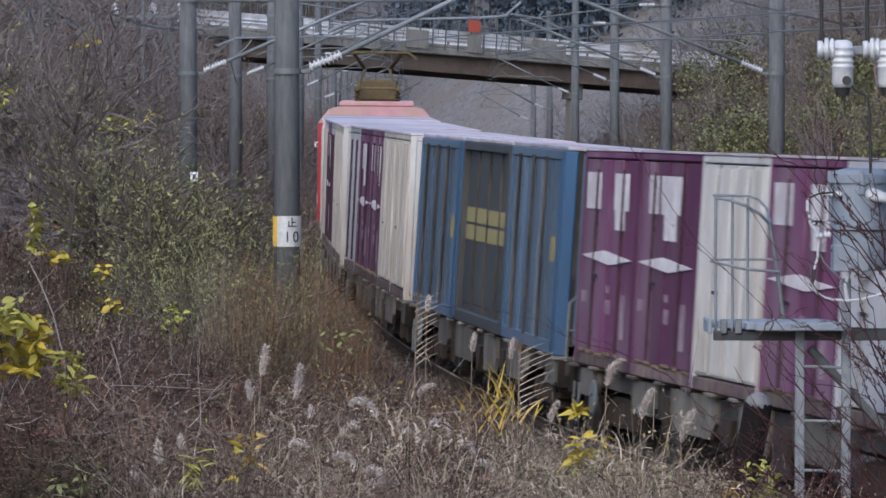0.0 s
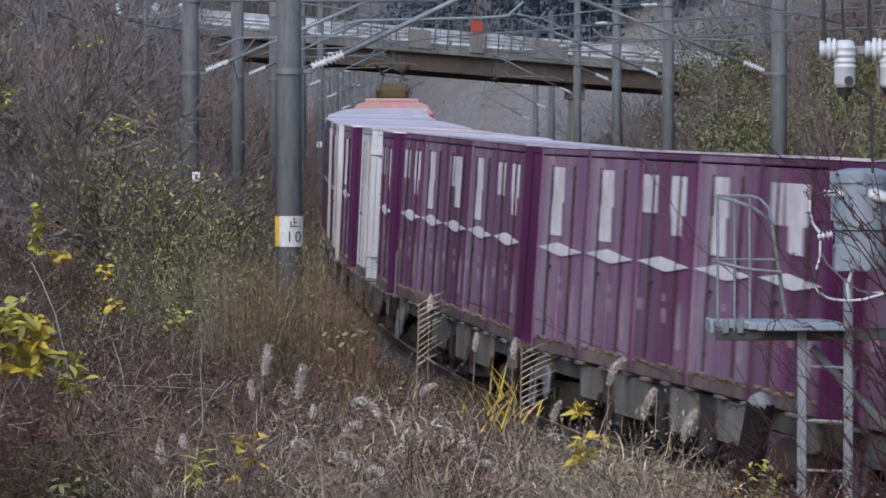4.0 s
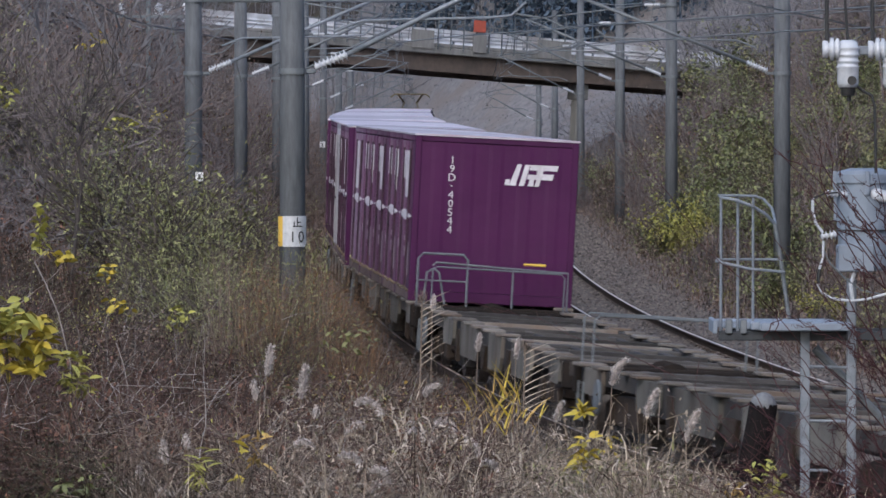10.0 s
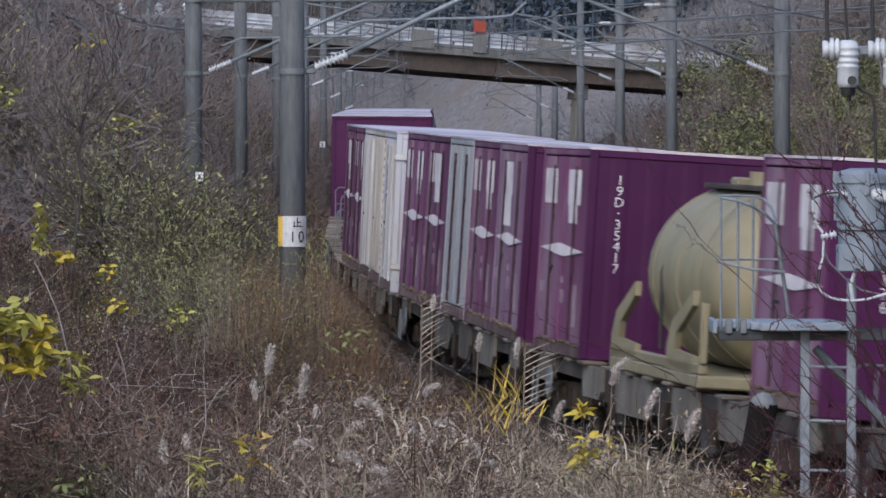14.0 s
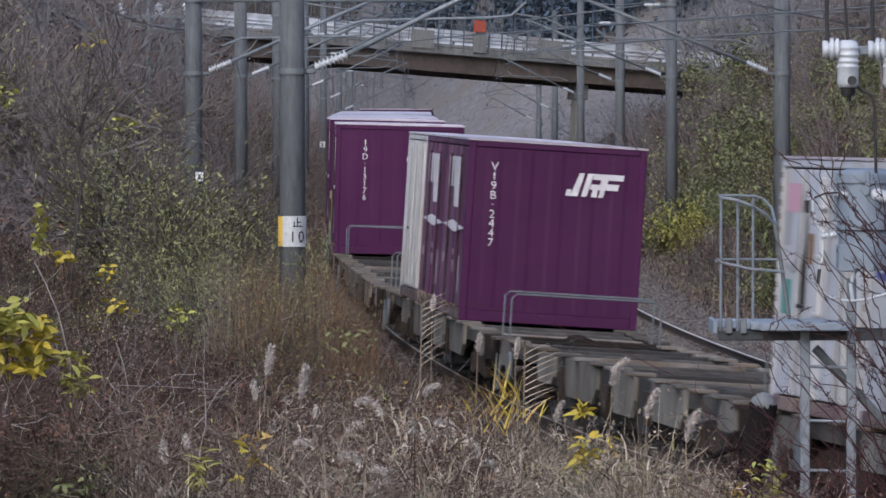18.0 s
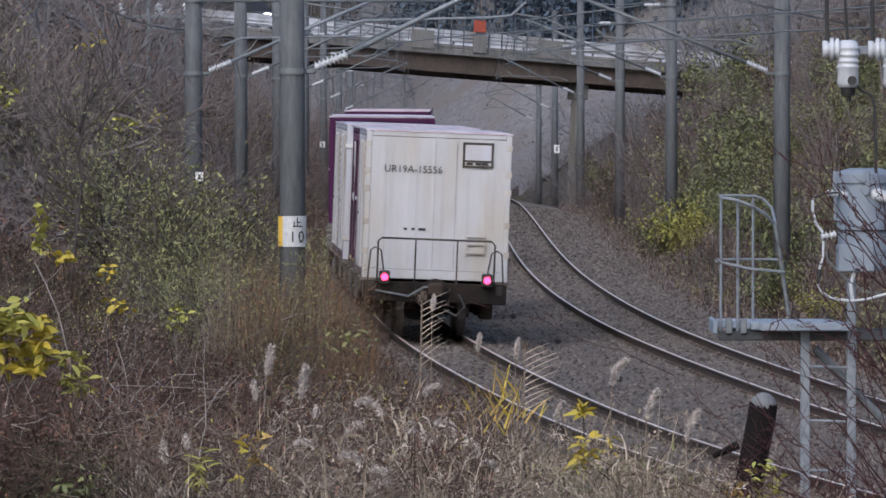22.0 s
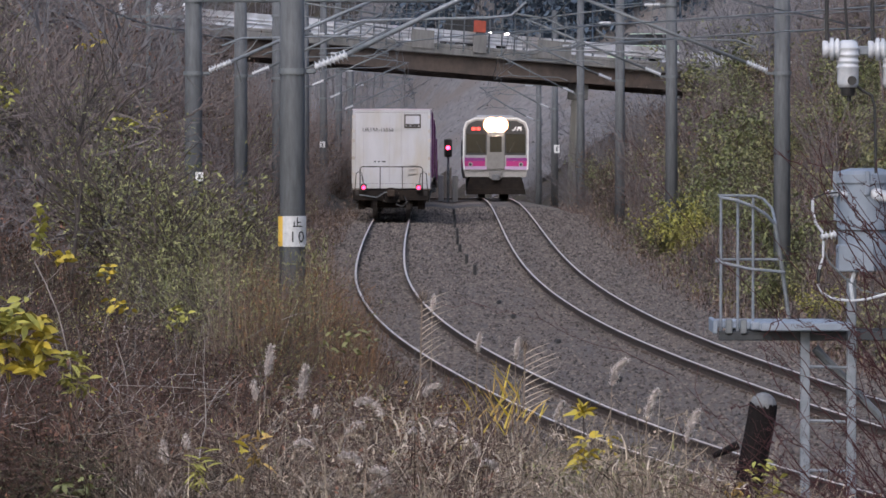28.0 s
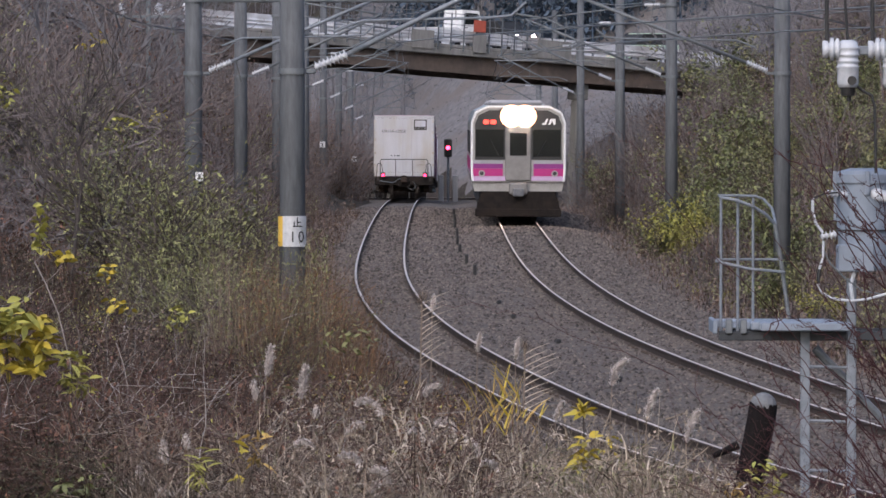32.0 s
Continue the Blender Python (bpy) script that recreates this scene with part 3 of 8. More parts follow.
M_GRIME = mat("black_oily_grime", (0.012, 0.011, 0.011), (0.024, 0.020, 0.018), 6.0, 0.9, bump=0.3, c3=(0.030, 0.023, 0.019), scale3=2.0, amount3=0.5, sheen=0.05)
M_BARSTEEL = mat("dull_brown_studs", (0.12, 0.10, 0.09), (0.08, 0.065, 0.06), 5.0, 0.8, bump=0.1)
M_RUST = mat("rust_streak", (0.20, 0.11, 0.05), (0.14, 0.075, 0.035), 5.0, 0.9, bump=0.1)
M_DOORGAP = mat("dark_door_gap", (0.012, 0.008, 0.014), (0.009, 0.006, 0.010), 5.0, 0.9, bump=0)

WID, TALL, LONG = 1.225, 2.5, 3.70


def pieces_of(name, mb, material, root, label):
    """Each closed piece of a mesh as a part of its own."""
    for i in range(0, len(mb.f), 6):
        idx = sorted({k for q in mb.f[i:i + 6] for k in q})
        one = MB()
        one.v = [mb.v[k] for k in idx]
        one.f = [tuple(idx.index(k) for k in q) for q in mb.f[i:i + 6]]
        part(name, one, material, root, label)


def slanted_mark(mb, e, y, z, w, h, x, lean=0.0):
    """A flat marking on a side wall; y is its front edge, it runs towards the rear."""
    xs = e * x
    lo, hi = min(xs, xs + e * 0.004), max(xs, xs + e * 0.004)
    mb.prism([(y, z), (y - w, z), (y - w + lean, z + h), (y + lean, z + h)], lo, hi, 0)


def container_shell(label, side, end, roof, post=None, group="containers", ribs=False, gap=None, long=LONG):
    """A container: body, roof, corner posts, four side doors a side with their rods."""
    root = thing("container", label, "container", group)
    gap, post = gap or M_DOORGAP, post or side
    # Inner body in the gap colour; it shows between the doors.
    part("body", MB().box(-WID + 0.10, WID - 0.10, 0.05, long - 0.05, 0.10, TALL - 0.035), gap, root)
    fold = [(-WID + 0.05, 0.016)]
    for i in range(5):
        x = -0.86 + i * 0.43
        fold += [(x - 0.12, 0.016), (x - 0.06, 0.009), (x + 0.06, 0.009), (x + 0.12, 0.016)]
    e_ = MB().prism(fold + [(WID - 0.05, 0.016), (WID - 0.05, 0.06), (-WID + 0.05, 0.06)], 0.16, TALL - 0.12, 2)
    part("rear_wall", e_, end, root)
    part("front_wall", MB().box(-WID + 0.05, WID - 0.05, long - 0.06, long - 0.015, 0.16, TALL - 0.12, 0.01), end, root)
    part("roof", MB().prism([(-WID - 0.012, TALL - 0.03), (WID + 0.012, TALL - 0.03), (WID + 0.012, TALL - 0.004), (0.6, TALL + 0.004), (-0.6, TALL + 0.004), (-WID - 0.012, TALL - 0.004)], -0.01, long, 1), roof, root)
    for x in (-1, 1):
        for y in (0, long - 0.1):
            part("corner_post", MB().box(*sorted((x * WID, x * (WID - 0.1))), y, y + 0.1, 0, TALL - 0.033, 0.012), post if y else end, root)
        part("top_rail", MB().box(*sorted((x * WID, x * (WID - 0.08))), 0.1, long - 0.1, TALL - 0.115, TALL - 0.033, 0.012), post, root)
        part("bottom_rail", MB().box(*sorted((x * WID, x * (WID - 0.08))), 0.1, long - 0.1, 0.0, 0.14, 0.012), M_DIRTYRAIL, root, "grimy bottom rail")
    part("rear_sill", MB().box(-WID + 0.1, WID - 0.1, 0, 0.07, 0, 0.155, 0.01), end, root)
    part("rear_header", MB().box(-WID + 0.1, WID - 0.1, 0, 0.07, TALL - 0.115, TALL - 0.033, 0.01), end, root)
    leaf = (long - 0.26) / 4
    far = MB()
    for i in range(4):
        far.box(WID - 0.05, WID - 0.008, 0.13 + i * leaf + 0.05, 0.13 + (i + 1) * leaf - 0.05, 0.16, TALL - 0.13, 0.012)
    part("side_wall", far, side, root)
    for x in (-1,):
        for i in range(4):
            y = 0.13 + i * leaf
            d = MB().box(*sorted((x * (WID - 0.008), x * (WID - 0.105))), y + (0.045, 0.12, 0.06, 0.12)[i], y + leaf - (0.12, 0.06, 0.12, 0.045)[i], 0.16, TALL - 0.13, 0.012)
            raised = []
            if ribs and x < 0:
                for j in range(3):
                    yy = y + leaf * (0.25 + 0.25 * j)
                    raised.append(MB().prism([(yy - 0.07, 0.2), (yy + 0.07, 0.2), (yy + 0.07, TALL - 0.17), (yy - 0.07, TALL - 0.17)], *sorted((x * (WID - 0.007), x * (WID + 0.022))), 0))
            dr = part("side_door", d, side, root)
            for rib in raised:
                part("rib", rib, side, dr)
            if x < 0 and i in (0, 2):
                rod = MB().cyl((x * (WID + 0.012), y + leaf - 0.06, 0.2), (x * (WID + 0.012), y + leaf - 0.06, TALL - 0.24), 0.017, None, 6)
                for h in (0.35, 0.95, 1.6, 2.1):
                    rod.box(*sorted((x * (WID - 0.01), x * (WID + 0.022))), y + leaf - 0.10, y + leaf - 0.02, h, h + 0.06, 0.008)
                part("lock_rod", rod, M_GREY if ribs or side == M_CLEAN else M_DARKROD, dr)
                if i:
                    lever = MB().box(-WID - 0.03, -WID - 0.012, y + leaf - 0.36, y + leaf - 0.05, 1.02, 1.06, 0.006)
                    part("handle", lever, M_DOORGAP, dr, "dark locking handle")
    return root


def purple_container(code="", variant=0, at=-0.66):
    paint = (M_PURPLE, M_PURPLE_DEEP, M_PURPLE_PALE)[variant]
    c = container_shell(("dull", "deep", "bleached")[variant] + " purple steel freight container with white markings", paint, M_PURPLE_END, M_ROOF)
    for e in (-1, 1):
        big = MB()
        if variant == 0:
            slanted_mark(big, e, 3.38, 1.80, 0.95, 0.42, WID, 0.05)
            slanted_mark(big, e, 1.52, 1.80, 0.95, 0.42, WID, 0.05)
            slanted_mark(big, e, 1.40, 1.58, 0.62, 0.23, WID, 0.05)
        elif variant == 1:
            slanted_mark(big, e, 3.02, 1.80, 0.62, 0.42, WID, 0.05)
            slanted_mark(big, e, 2.25, 1.80, 1.2, 0.42, WID, 0.05)
            slanted_mark(big, e, 2.0, 1.52, 0.75, 0.29, WID, 0.05)
        else:
            slanted_mark(big, e, 2.55, 1.82, 0.85, 0.42, WID, 0.1)
            slanted_mark(big, e, 2.75, 1.42, 1.0, 0.41, WID, 0.1)
        if e < 0:
            pieces_of("logo_block", big, M_LOGO, c, "dull white slanted block logo")
        if e < 0:
            dia = MB().prism([(3.5, 1.26), (2.0, 1.335), (0.2, 1.25), (1.6, 1.175)], *sorted((e * (WID - 0.008), e * (WID + 0.014))), 0)
            part("side_stripe", dia, M_LOGO, c, "white lozenge stripe")
        small = MB()
        for y, z, w, h in ((3.4, 0.72, 0.35, 0.13), (1.75, 0.62, 0.3, 0.16), (0.75, 0.36, 0.28, 0.5), (1.75, 0.86, 0.22, 0.08)):
            slanted_mark(small, e, y, z, w, h, WID)
        if e < 0:
            pieces_of("data_panel", small, M_FAINT, c, "small worn white data panels")
    lips = MB()
    for i, w in enumerate((0.30, 0.24, 0.36, 0.27, 0.33, 0.22)):
        y = 0.18 + i * 0.575 + 0.05 * (i % 2)
        lips.box(-WID - 0.022, -WID + 0.02, y, y + w, 0.125 + 0.012 * (i % 3), 0.165 + 0.012 * (i % 3), 0.01)
    part("door_sill", lips, M_SILL, c, "dusty ochre sill under the doors", kind="stuff")
    logo = MB()
    for pts in ([(-0.02, 1.98), (0.10, 1.98), (0.20, 2.20), (0.12, 2.20)], [(-0.10, 1.98), (-0.02, 1.98), (0.0, 2.04), (-0.08, 2.04)],
                [(0.16, 1.98), (0.25, 1.98), (0.35, 2.20), (0.26, 2.20)], [(0.30, 2.05), (0.47, 2.05), (0.50, 2.10), (0.32, 2.10)], [(0.34, 2.145), (0.50, 2.145), (0.52, 2.20), (0.355, 2.20)],
                [(0.46, 2.08), (0.52, 2.08), (0.56, 2.20), (0.50, 2.20)], [(0.32, 1.98), (0.42, 1.98), (0.43, 2.05), (0.35, 2.05)],
                [(0.44, 1.98), (0.52, 1.98), (0.62, 2.20), (0.54, 2.20)], [(0.60, 2.145), (0.84, 2.145), (0.86, 2.20), (0.62, 2.20)], [(0.56, 2.05), (0.76, 2.05), (0.78, 2.11), (0.58, 2.11)]):
        logo.prism([(0.213 + 0.833 * x, 1.79 + 1.45 * (z - 1.98)) for x, z in pts], -0.004, 0.006, 1)
    part("rear_logo", logo, M_LOGO, c, "white slanted logo shape")
    if code:
        for i, ch in enumerate(code):
            if ch != " ":
                lettering(ch, 0.165, M_LOGO, c, Matrix.Translation((at, -0.003, 2.12 - i * 0.13)) @ pose(0, 0, 0, 90, 0, 0), "code_letter")
    else:
        bars = MB()
        for i in range(8):
            bars.box(-0.66, -0.59, -0.004, 0.006, 1.28 + i * 0.125, 1.36 + i * 0.125)
        pieces_of("mark", bars, M_LOGO, c, "white vertical row of small marks")
    return c


def plain_container(label, side, end, mark=None, ribs=True, roof=None):
    c = container_shell(label, side, end, roof or M_ROOF, ribs=ribs, gap=M_FRAME)
    if mark == "swoosh":
        for e in (-1, 1):
            mb = MB()
            slanted_mark(mb, e, 2.6, 1.4, 0.35, 0.55, WID + 0.022, 0.12)
            slanted_mark(mb, e, 2.9, 1.36, 0.5, 0.08, WID + 0.022)
            pieces_of("logo_block", mb, M_GREY, c, "grey logo shape")
    if mark in ("navy", "patches", "faded"):
        e = -1
        lo, hi = -WID - 0.006, -WID + 0.006
        if mark == "navy":
            # on the rear wall: an italic stem with its hook, half a ring and an underline, under the code
            at = -0.93
            stem = MB().prism([(at + 0.03, 1.715), (at + 0.17, 1.715), (at + 0.16, 1.70), (at + 0.13, 1.69), (at + 0.05, 1.47), (at, 1.405), (at - 0.07, 1.375), (at - 0.14, 1.40), (at - 0.12, 1.42), (at - 0.07, 1.405), (at - 0.02, 1.46), (at + 0.06, 1.69), (at + 0.02, 1.70)], 0.0, 0.02, 1)
            part("logo_stem", stem, M_NAVY, c, "navy blue curved logo shape")
            ring = MB()
            arc = [(at + 0.30 + 0.15 * math.cos(a), 1.52 + 0.13 * math.sin(a)) for a in np.linspace(0, 6.283, 17)]
            for (x0, z0), (x1, z1) in zip(arc, arc[1:]):
                ring.prism([(x0, z0), (x1, z1), (at + 0.30 + (x1 - at - 0.30) * 0.68, 1.52 + (z1 - 1.52) * 0.82), (at + 0.30 + (x0 - at - 0.30) * 0.68, 1.52 + (z0 - 1.52) * 0.82)], 0.0, 0.02, 1)
            part("logo_ring", ring, M_NAVY, c, "navy blue ring of the logo shape")
            part("logo_underline", MB().prism([(at - 0.08, 1.325), (at + 0.2, 1.295), (at + 0.9, 1.29), (at + 0.2, 1.275)], 0.0, 0.02, 1), M_NAVY, c, "navy blue underline")
            lettering("UR18", 0.175, M_NAVY, c, Matrix.Translation((-0.90, -0.003, 2.06)) @ pose(0, 0, 0, 90, 0, 0), "code_lettering")
            part("lozenge_mark", MB().prism([(-1.08, 0.28), (-0.98, 0.33), (-0.88, 0.28), (-0.98, 0.23)], 0.0, 0.02, 1), M_FRAME, c, "small dark lozenge mark")
            for z in (0.35, 2.05):
                part("hinge", MB().box(-WID - 0.02, -1.02, -0.03, 0.03, z, z + 0.09, 0.012), M_CWHITE, c)
        # side: a navy hook over a faded panel, then posts and rods
        part("logo_hook", MB().prism([(3.1, 1.95), (2.75, 1.95), (2.85, 1.50), (3.05, 1.42), (3.3, 1.46), (3.3, 1.40), (3.0, 1.35), (2.6, 1.44), (2.5, 1.60), (2.42, 1.95)][::-1], lo, hi, 0), M_NAVY if mark == "navy" else M_GREY, c, "curved logo shape")
        panel = MB()
        for y, z, w_, h_ in ((3.45, 1.62, 0.3, 0.34), (3.4, 0.5, 0.3, 0.42), (2.85, 0.5, 0.25, 0.36), (2.3, 0.7, 0.35, 0.12)):
            slanted_mark(panel, e, y, z, w_, h_, WID - 0.006)
        pieces_of("data_panel", panel, M_GREY, c, "faded grey panel")
        if mark == "navy":
            bars = MB()
            for z, h_ in ((0.3, 0.75), (1.45, 0.8)):
                bars.box(lo, hi, 1.0, 1.3, z, z + h_)
            part("navy_bar", bars, M_NAVY, c, "navy blue upright bar")
        for y, r in ((1.80, 0.05), (0.62, 0.06)):
            part("door_post", MB().box(-WID - 0.03, -WID + 0.01, y - r, y + r, 0.15, TALL - 0.2, 0.012), M_CWHITE, c, "grimy white door post")
        for y in (1.45, 0.95):
            part("lock_bar", MB().cyl((-WID - 0.02, y, 0.2), (-WID - 0.02, y, TALL - 0.24), 0.014, None, 6), M_GREY, c, "grey lock rod")
        for z in (0.3, 0.95, 1.5, 1.98):
            part("hinge", MB().box(-WID - 0.04, -WID + 0.005, 1.68, 1.95, z, z + 0.05, 0.012), M_CWHITE, c, "grimy white hinge")
        studs = MB()
        for k in range(16):
            studs.box(-WID - 0.008, -WID + 0.002, LONG - 0.075, LONG - 0.03, 0.25 + k * 0.135, 0.31 + k * 0.135)
        part("studs", studs, M_BARSTEEL, c, "row of studs on the corner post", kind="stuff")
    if mark == "patches":
        for z, h, y, w, m, label in ((1.95, 0.28, 3.36, 0.55, M_PINK, "faded pink patch"), (0.95, 0.34, 3.40, 0.36, M_TEAL, "faded teal patch"), (1.02, 1.05, 2.62, 0.2, M_FRAME, "dark grey upright patch"), (1.45, 0.3, 2.36, 0.2, M_RUST, "rust-orange patch"), (0.62, 0.14, 3.3, 1.2, M_GREY, "pale grey band")):
            one = MB()
            slanted_mark(one, -1, y, z, w, h, WID - 0.004)
            part("patch", one, m, c, label)
    return c


def white_end_container():
    """The last container: white, with a framed notice, its code and tail rust."""
    c = plain_container("grimy white insulated container with framed notice on its end", M_CLEAN, M_STAINED, "faded", ribs=False)
    lettering("UR19A-15556", 0.17, M_BLACK, c, Matrix.Translation((-0.42, -0.004, 1.84)) @ pose(0, 0, 0, 90, 0, 0), "code_lettering")
    fr = MB()
    for b in ((0.40, 0.92, 2.29, 2.33), (0.40, 0.92, 1.90, 1.94), (0.40, 0.44, 1.94, 2.29), (0.88, 0.92, 1.94, 2.29), (0.44, 0.88, 2.0, 2.03)):
        fr.box(b[0], b[1], -0.014, 0.012, b[2], b[3], 0.004)
    part("notice_frame", fr, M_FRAME, c, "grey metal notice frame")
    part("notice_card", MB().box(0.44, 0.88, -0.006, 0.012, 2.03, 2.29), M_CLEAN, c)
    bars = MB()
    for x in (0.47, 0.62, 0.73):
        bars.box(x, x + 0.1, -0.008, 0.012, 1.95, 1.99)
    for x in (-0.55, -0.42, -0.3, -0.24):
        bars.box(x, x + 0.06, -0.004, 0.012, 0.82, 0.86)
    part("small_marks", bars, M_BLACK, c, "small black marks")
    ven = MB()
    for z in (0.45, 0.6, 0.73):
        ven.box(0.5, 0.84, -0.03, 0.012, z, z + 0.035, 0.005)
    for x in (0.5, 0.8):
        ven.box(x, x + 0.035, -0.026, 0.012, 0.42, 0.8, 0.005)
    part("vent_grille", ven, M_CWHITE, c, "vent grille")
    for e in (-1, 1):
        for z in (0.4, 0.9, 1.45, 1.75, 2.2):
            part("hinge", MB().box(*sorted((e * (WID + 0.015), e * (WID - 0.08))), -0.012, 0.05, z, z + 0.1, 0.01), M_CREAM, c)
    seam = MB()
    for x in (-0.88, -0.06, 0.3):
        seam.box(x, x + 0.012, -0.002, 0.01, 0.2, 2.3)
    part("panel_seams", seam, M_GREY, c, kind="stuff")
    return c


def long_container(label, side, striped, ln=6.06):
    """A six-metre container with corrugated sides."""
    root = thing("container", label, "container", "containers")
    part("body", MB().box(-WID + 0.09, WID - 0.09, 0.03, ln - 0.03, 0.12, TALL - 0.05), M_FRAME if not striped else side, root)
    part("roof", MB().box(-WID + 0.02, WID - 0.02, 0, ln, TALL - 0.05, TALL, 0.01), M_ROOF, root)
    for x in (-1, 1):
        for y, wide in ((0, 0.5 if not striped else 0.16), (ln - 0.16, 0.16)):
            part("corner_post", MB().box(*sorted((x * WID, x * (WID - 0.16))), y, y + wide, 0, TALL - 0.052, 0.015), M_DEEPBLUE if not striped else side, root)
        part("top_rail", MB().box(*sorted((x * WID, x * (WID - 0.1))), 0.16, ln - 0.16, TALL - 0.17, TALL - 0.052, 0.012), M_BLUE if not striped else side, root)
        part("bottom_rail", MB().box(*sorted((x * WID, x * (WID - 0.1))), 0.16, ln - 0.16, 0, 0.16, 0.012), M_BLUE if not striped else side, root)
        if striped:
            for z in (1.12, 1.36):
                part("stripe", MB().box(*sorted((x * (WID - 0.092), x * (WID - 0.08))), 0.2, ln - 0.2, z, z + 0.2), M_STRIPE, root, "dull yellow stripe")
            for i in range(3):
                y = 1.5 + i * 1.5
                part("seam", MB().box(*sorted((x * (WID - 0.092), x * (WID - 0.06))), y, y + 0.03, 0.16, TALL - 0.18), M_FRAME, root)
        else:
            n = 11
            for i in range(n if x < 0 else 0):
                y = 0.58 + (ln - 0.8) * i / n
                part("corrugation", MB().prism([(y, 0.16), (y + 0.24, 0.16), (y + 0.24, TALL - 0.18), (y, TALL - 0.18)], *sorted((x * (WID - 0.08), x * (WID - 0.004 - 0.02 * (i % 2)))), 0), side, root)
            for y in (1.9, 3.3, 4.9):
                part("lock_rod", MB().cyl((x * (WID + 0.012), y, 0.14), (x * (WID + 0.012), y, TALL - 0.14), 0.02, None, 6), M_FRAME, root, "dark lock rod")
            part("stripe", MB().box(*sorted((x * (WID + 0.003), x * (WID - 0.01))), 0.56, 1.0, 1.1, 1.4), M_STRIPE, root, "dull yellow mark")
    for i in range(7):
        x = -1.0 + i * 0.32
        part("corrugation", MB().box(x, x + 0.16, -0.0, 0.04, 0.14, TALL - 0.08, 0.01), side, root)
    return root


def tank_container():
    root = thing("tank_container", "beige powder tank container with sloping end braces", "tank container", "containers")
    part("vessel", MB().lathe((0, 0.5, 1.14), (0, 1, 0), [(0, 0.1), (0.05, 0.42), (0.2, 0.74), (0.45, 0.96), (0.8, 1.02), (4.3, 1.02), (4.75, 0.97), (5.05, 0.80), (5.22, 0.48), (5.28, 0.1)], 32), M_TANK, root, smooth=True)
    for y in (1.5, 3.0, 4.6):
        part("strap", MB().cyl((0, y, 1.14), (0, y + 0.05, 1.14), 1.032, None, 32), M_TANK, root)
    part("base_frame", MB().box(-WID, WID, 0.05, 6.0, 0.0, 0.14, 0.02), M_TANK, root)
    for e in (-1, 1):
        for y0, y1 in ((5.98, 4.5), (2.2, 0.7)):
            k = 1
            part("end_brace", MB().prism([(y0, 0.14), (y0, 0.40), (y0 - k * 0.25, 0.66), (y1, 1.02), (y1, 0.86), (y0 - k * 0.6, 0.55), (y0 - k * 0.5, 0.36), (y1 - k * 0.2, 0.32), (y1 - k * 0.2, 0.14)], *sorted((e * WID, e * (WID - 0.07))), 0), M_TANK, root)
        part("side_rail", MB().box(*sorted((e * WID, e * (WID - 0.1))), 0.1, 5.9, 0.145, 0.26, 0.015), M_TANK, root)
        part("rear_post", MB().box(*sorted((e * WID, e * (WID - 0.08))), 0.06, 0.14, 0.265, 0.9, 0.01), M_TANK, root)
    part("hatch_box", MB().box(-0.35, 0.1, 3.3, 3.8, 2.12, 2.25, 0.03), M_TANK, root)
    part("walkway", MB().box(-0.5, 0.5, 0.3, 4.6, 2.11, 2.17, 0.01), M_FRAME, root)
    part("manhole", MB().cyl((0, 3.0, 2.08), (0, 3.0, 2.32), 0.28, None, 16), M_TANK, root)
    part("pipe", MB().tube([(-0.98, 4.0, 0.3), (-1.02, 4.0, 1.14), (-0.86, 4.0, 1.66), (-0.5, 4.0, 2.0)], 0.022, 8), M_DARK, root, "thin black hose")
    return root


def bogie(parent, y):
    b = part("bogie", MB().box(-0.9, 0.9, -0.18, 0.18, 0.38, 0.6, 0.04), M_BOGIE, parent)
    b.location = (0, y, 0)
    for e in (-1, 1):
        part("side_frame", MB().prism([(-1.25, 0.44), (-1.25, 0.58), (-0.5, 0.66), (0.5, 0.66), (1.25, 0.58), (1.25, 0.44), (0.55, 0.32), (-0.55, 0.32)], *sorted((e * 0.86, e * 1.0)), 0), M_BOGIE, b)
        part("spring", MB().cyl((e * 0.93, 0, 0.36), (e * 0.93, 0, 0.6), 0.11, None, 10), M_BOGIE, b)
        for w in (-0.95, 0.95):
            part("wheel", MB().lathe((e * 0.46, w, 0.43), (e, 0, 0), [(0, 0.44), (0.03, 0.44), (0.035, 0.43), (0.13, 0.425), (0.13, 0.36), (0.10, 0.34), (0.10, 0.12), (0.2, 0.11)], 20), M_TREAD, b, smooth=False)
            part("axle_box", MB().box(*sorted((e * 0.82, e * 1.06)), w - 0.14, w + 0.14, 0.3, 0.58, 0.03), M_BOGIE, b)
    for w in (-0.95, 0.95):
        part("axle", MB().cyl((-0.5, w, 0.43), (0.5, w, 0.43), 0.08, None, 10), M_BOGIE, b)
    return b


DECK = 0.975


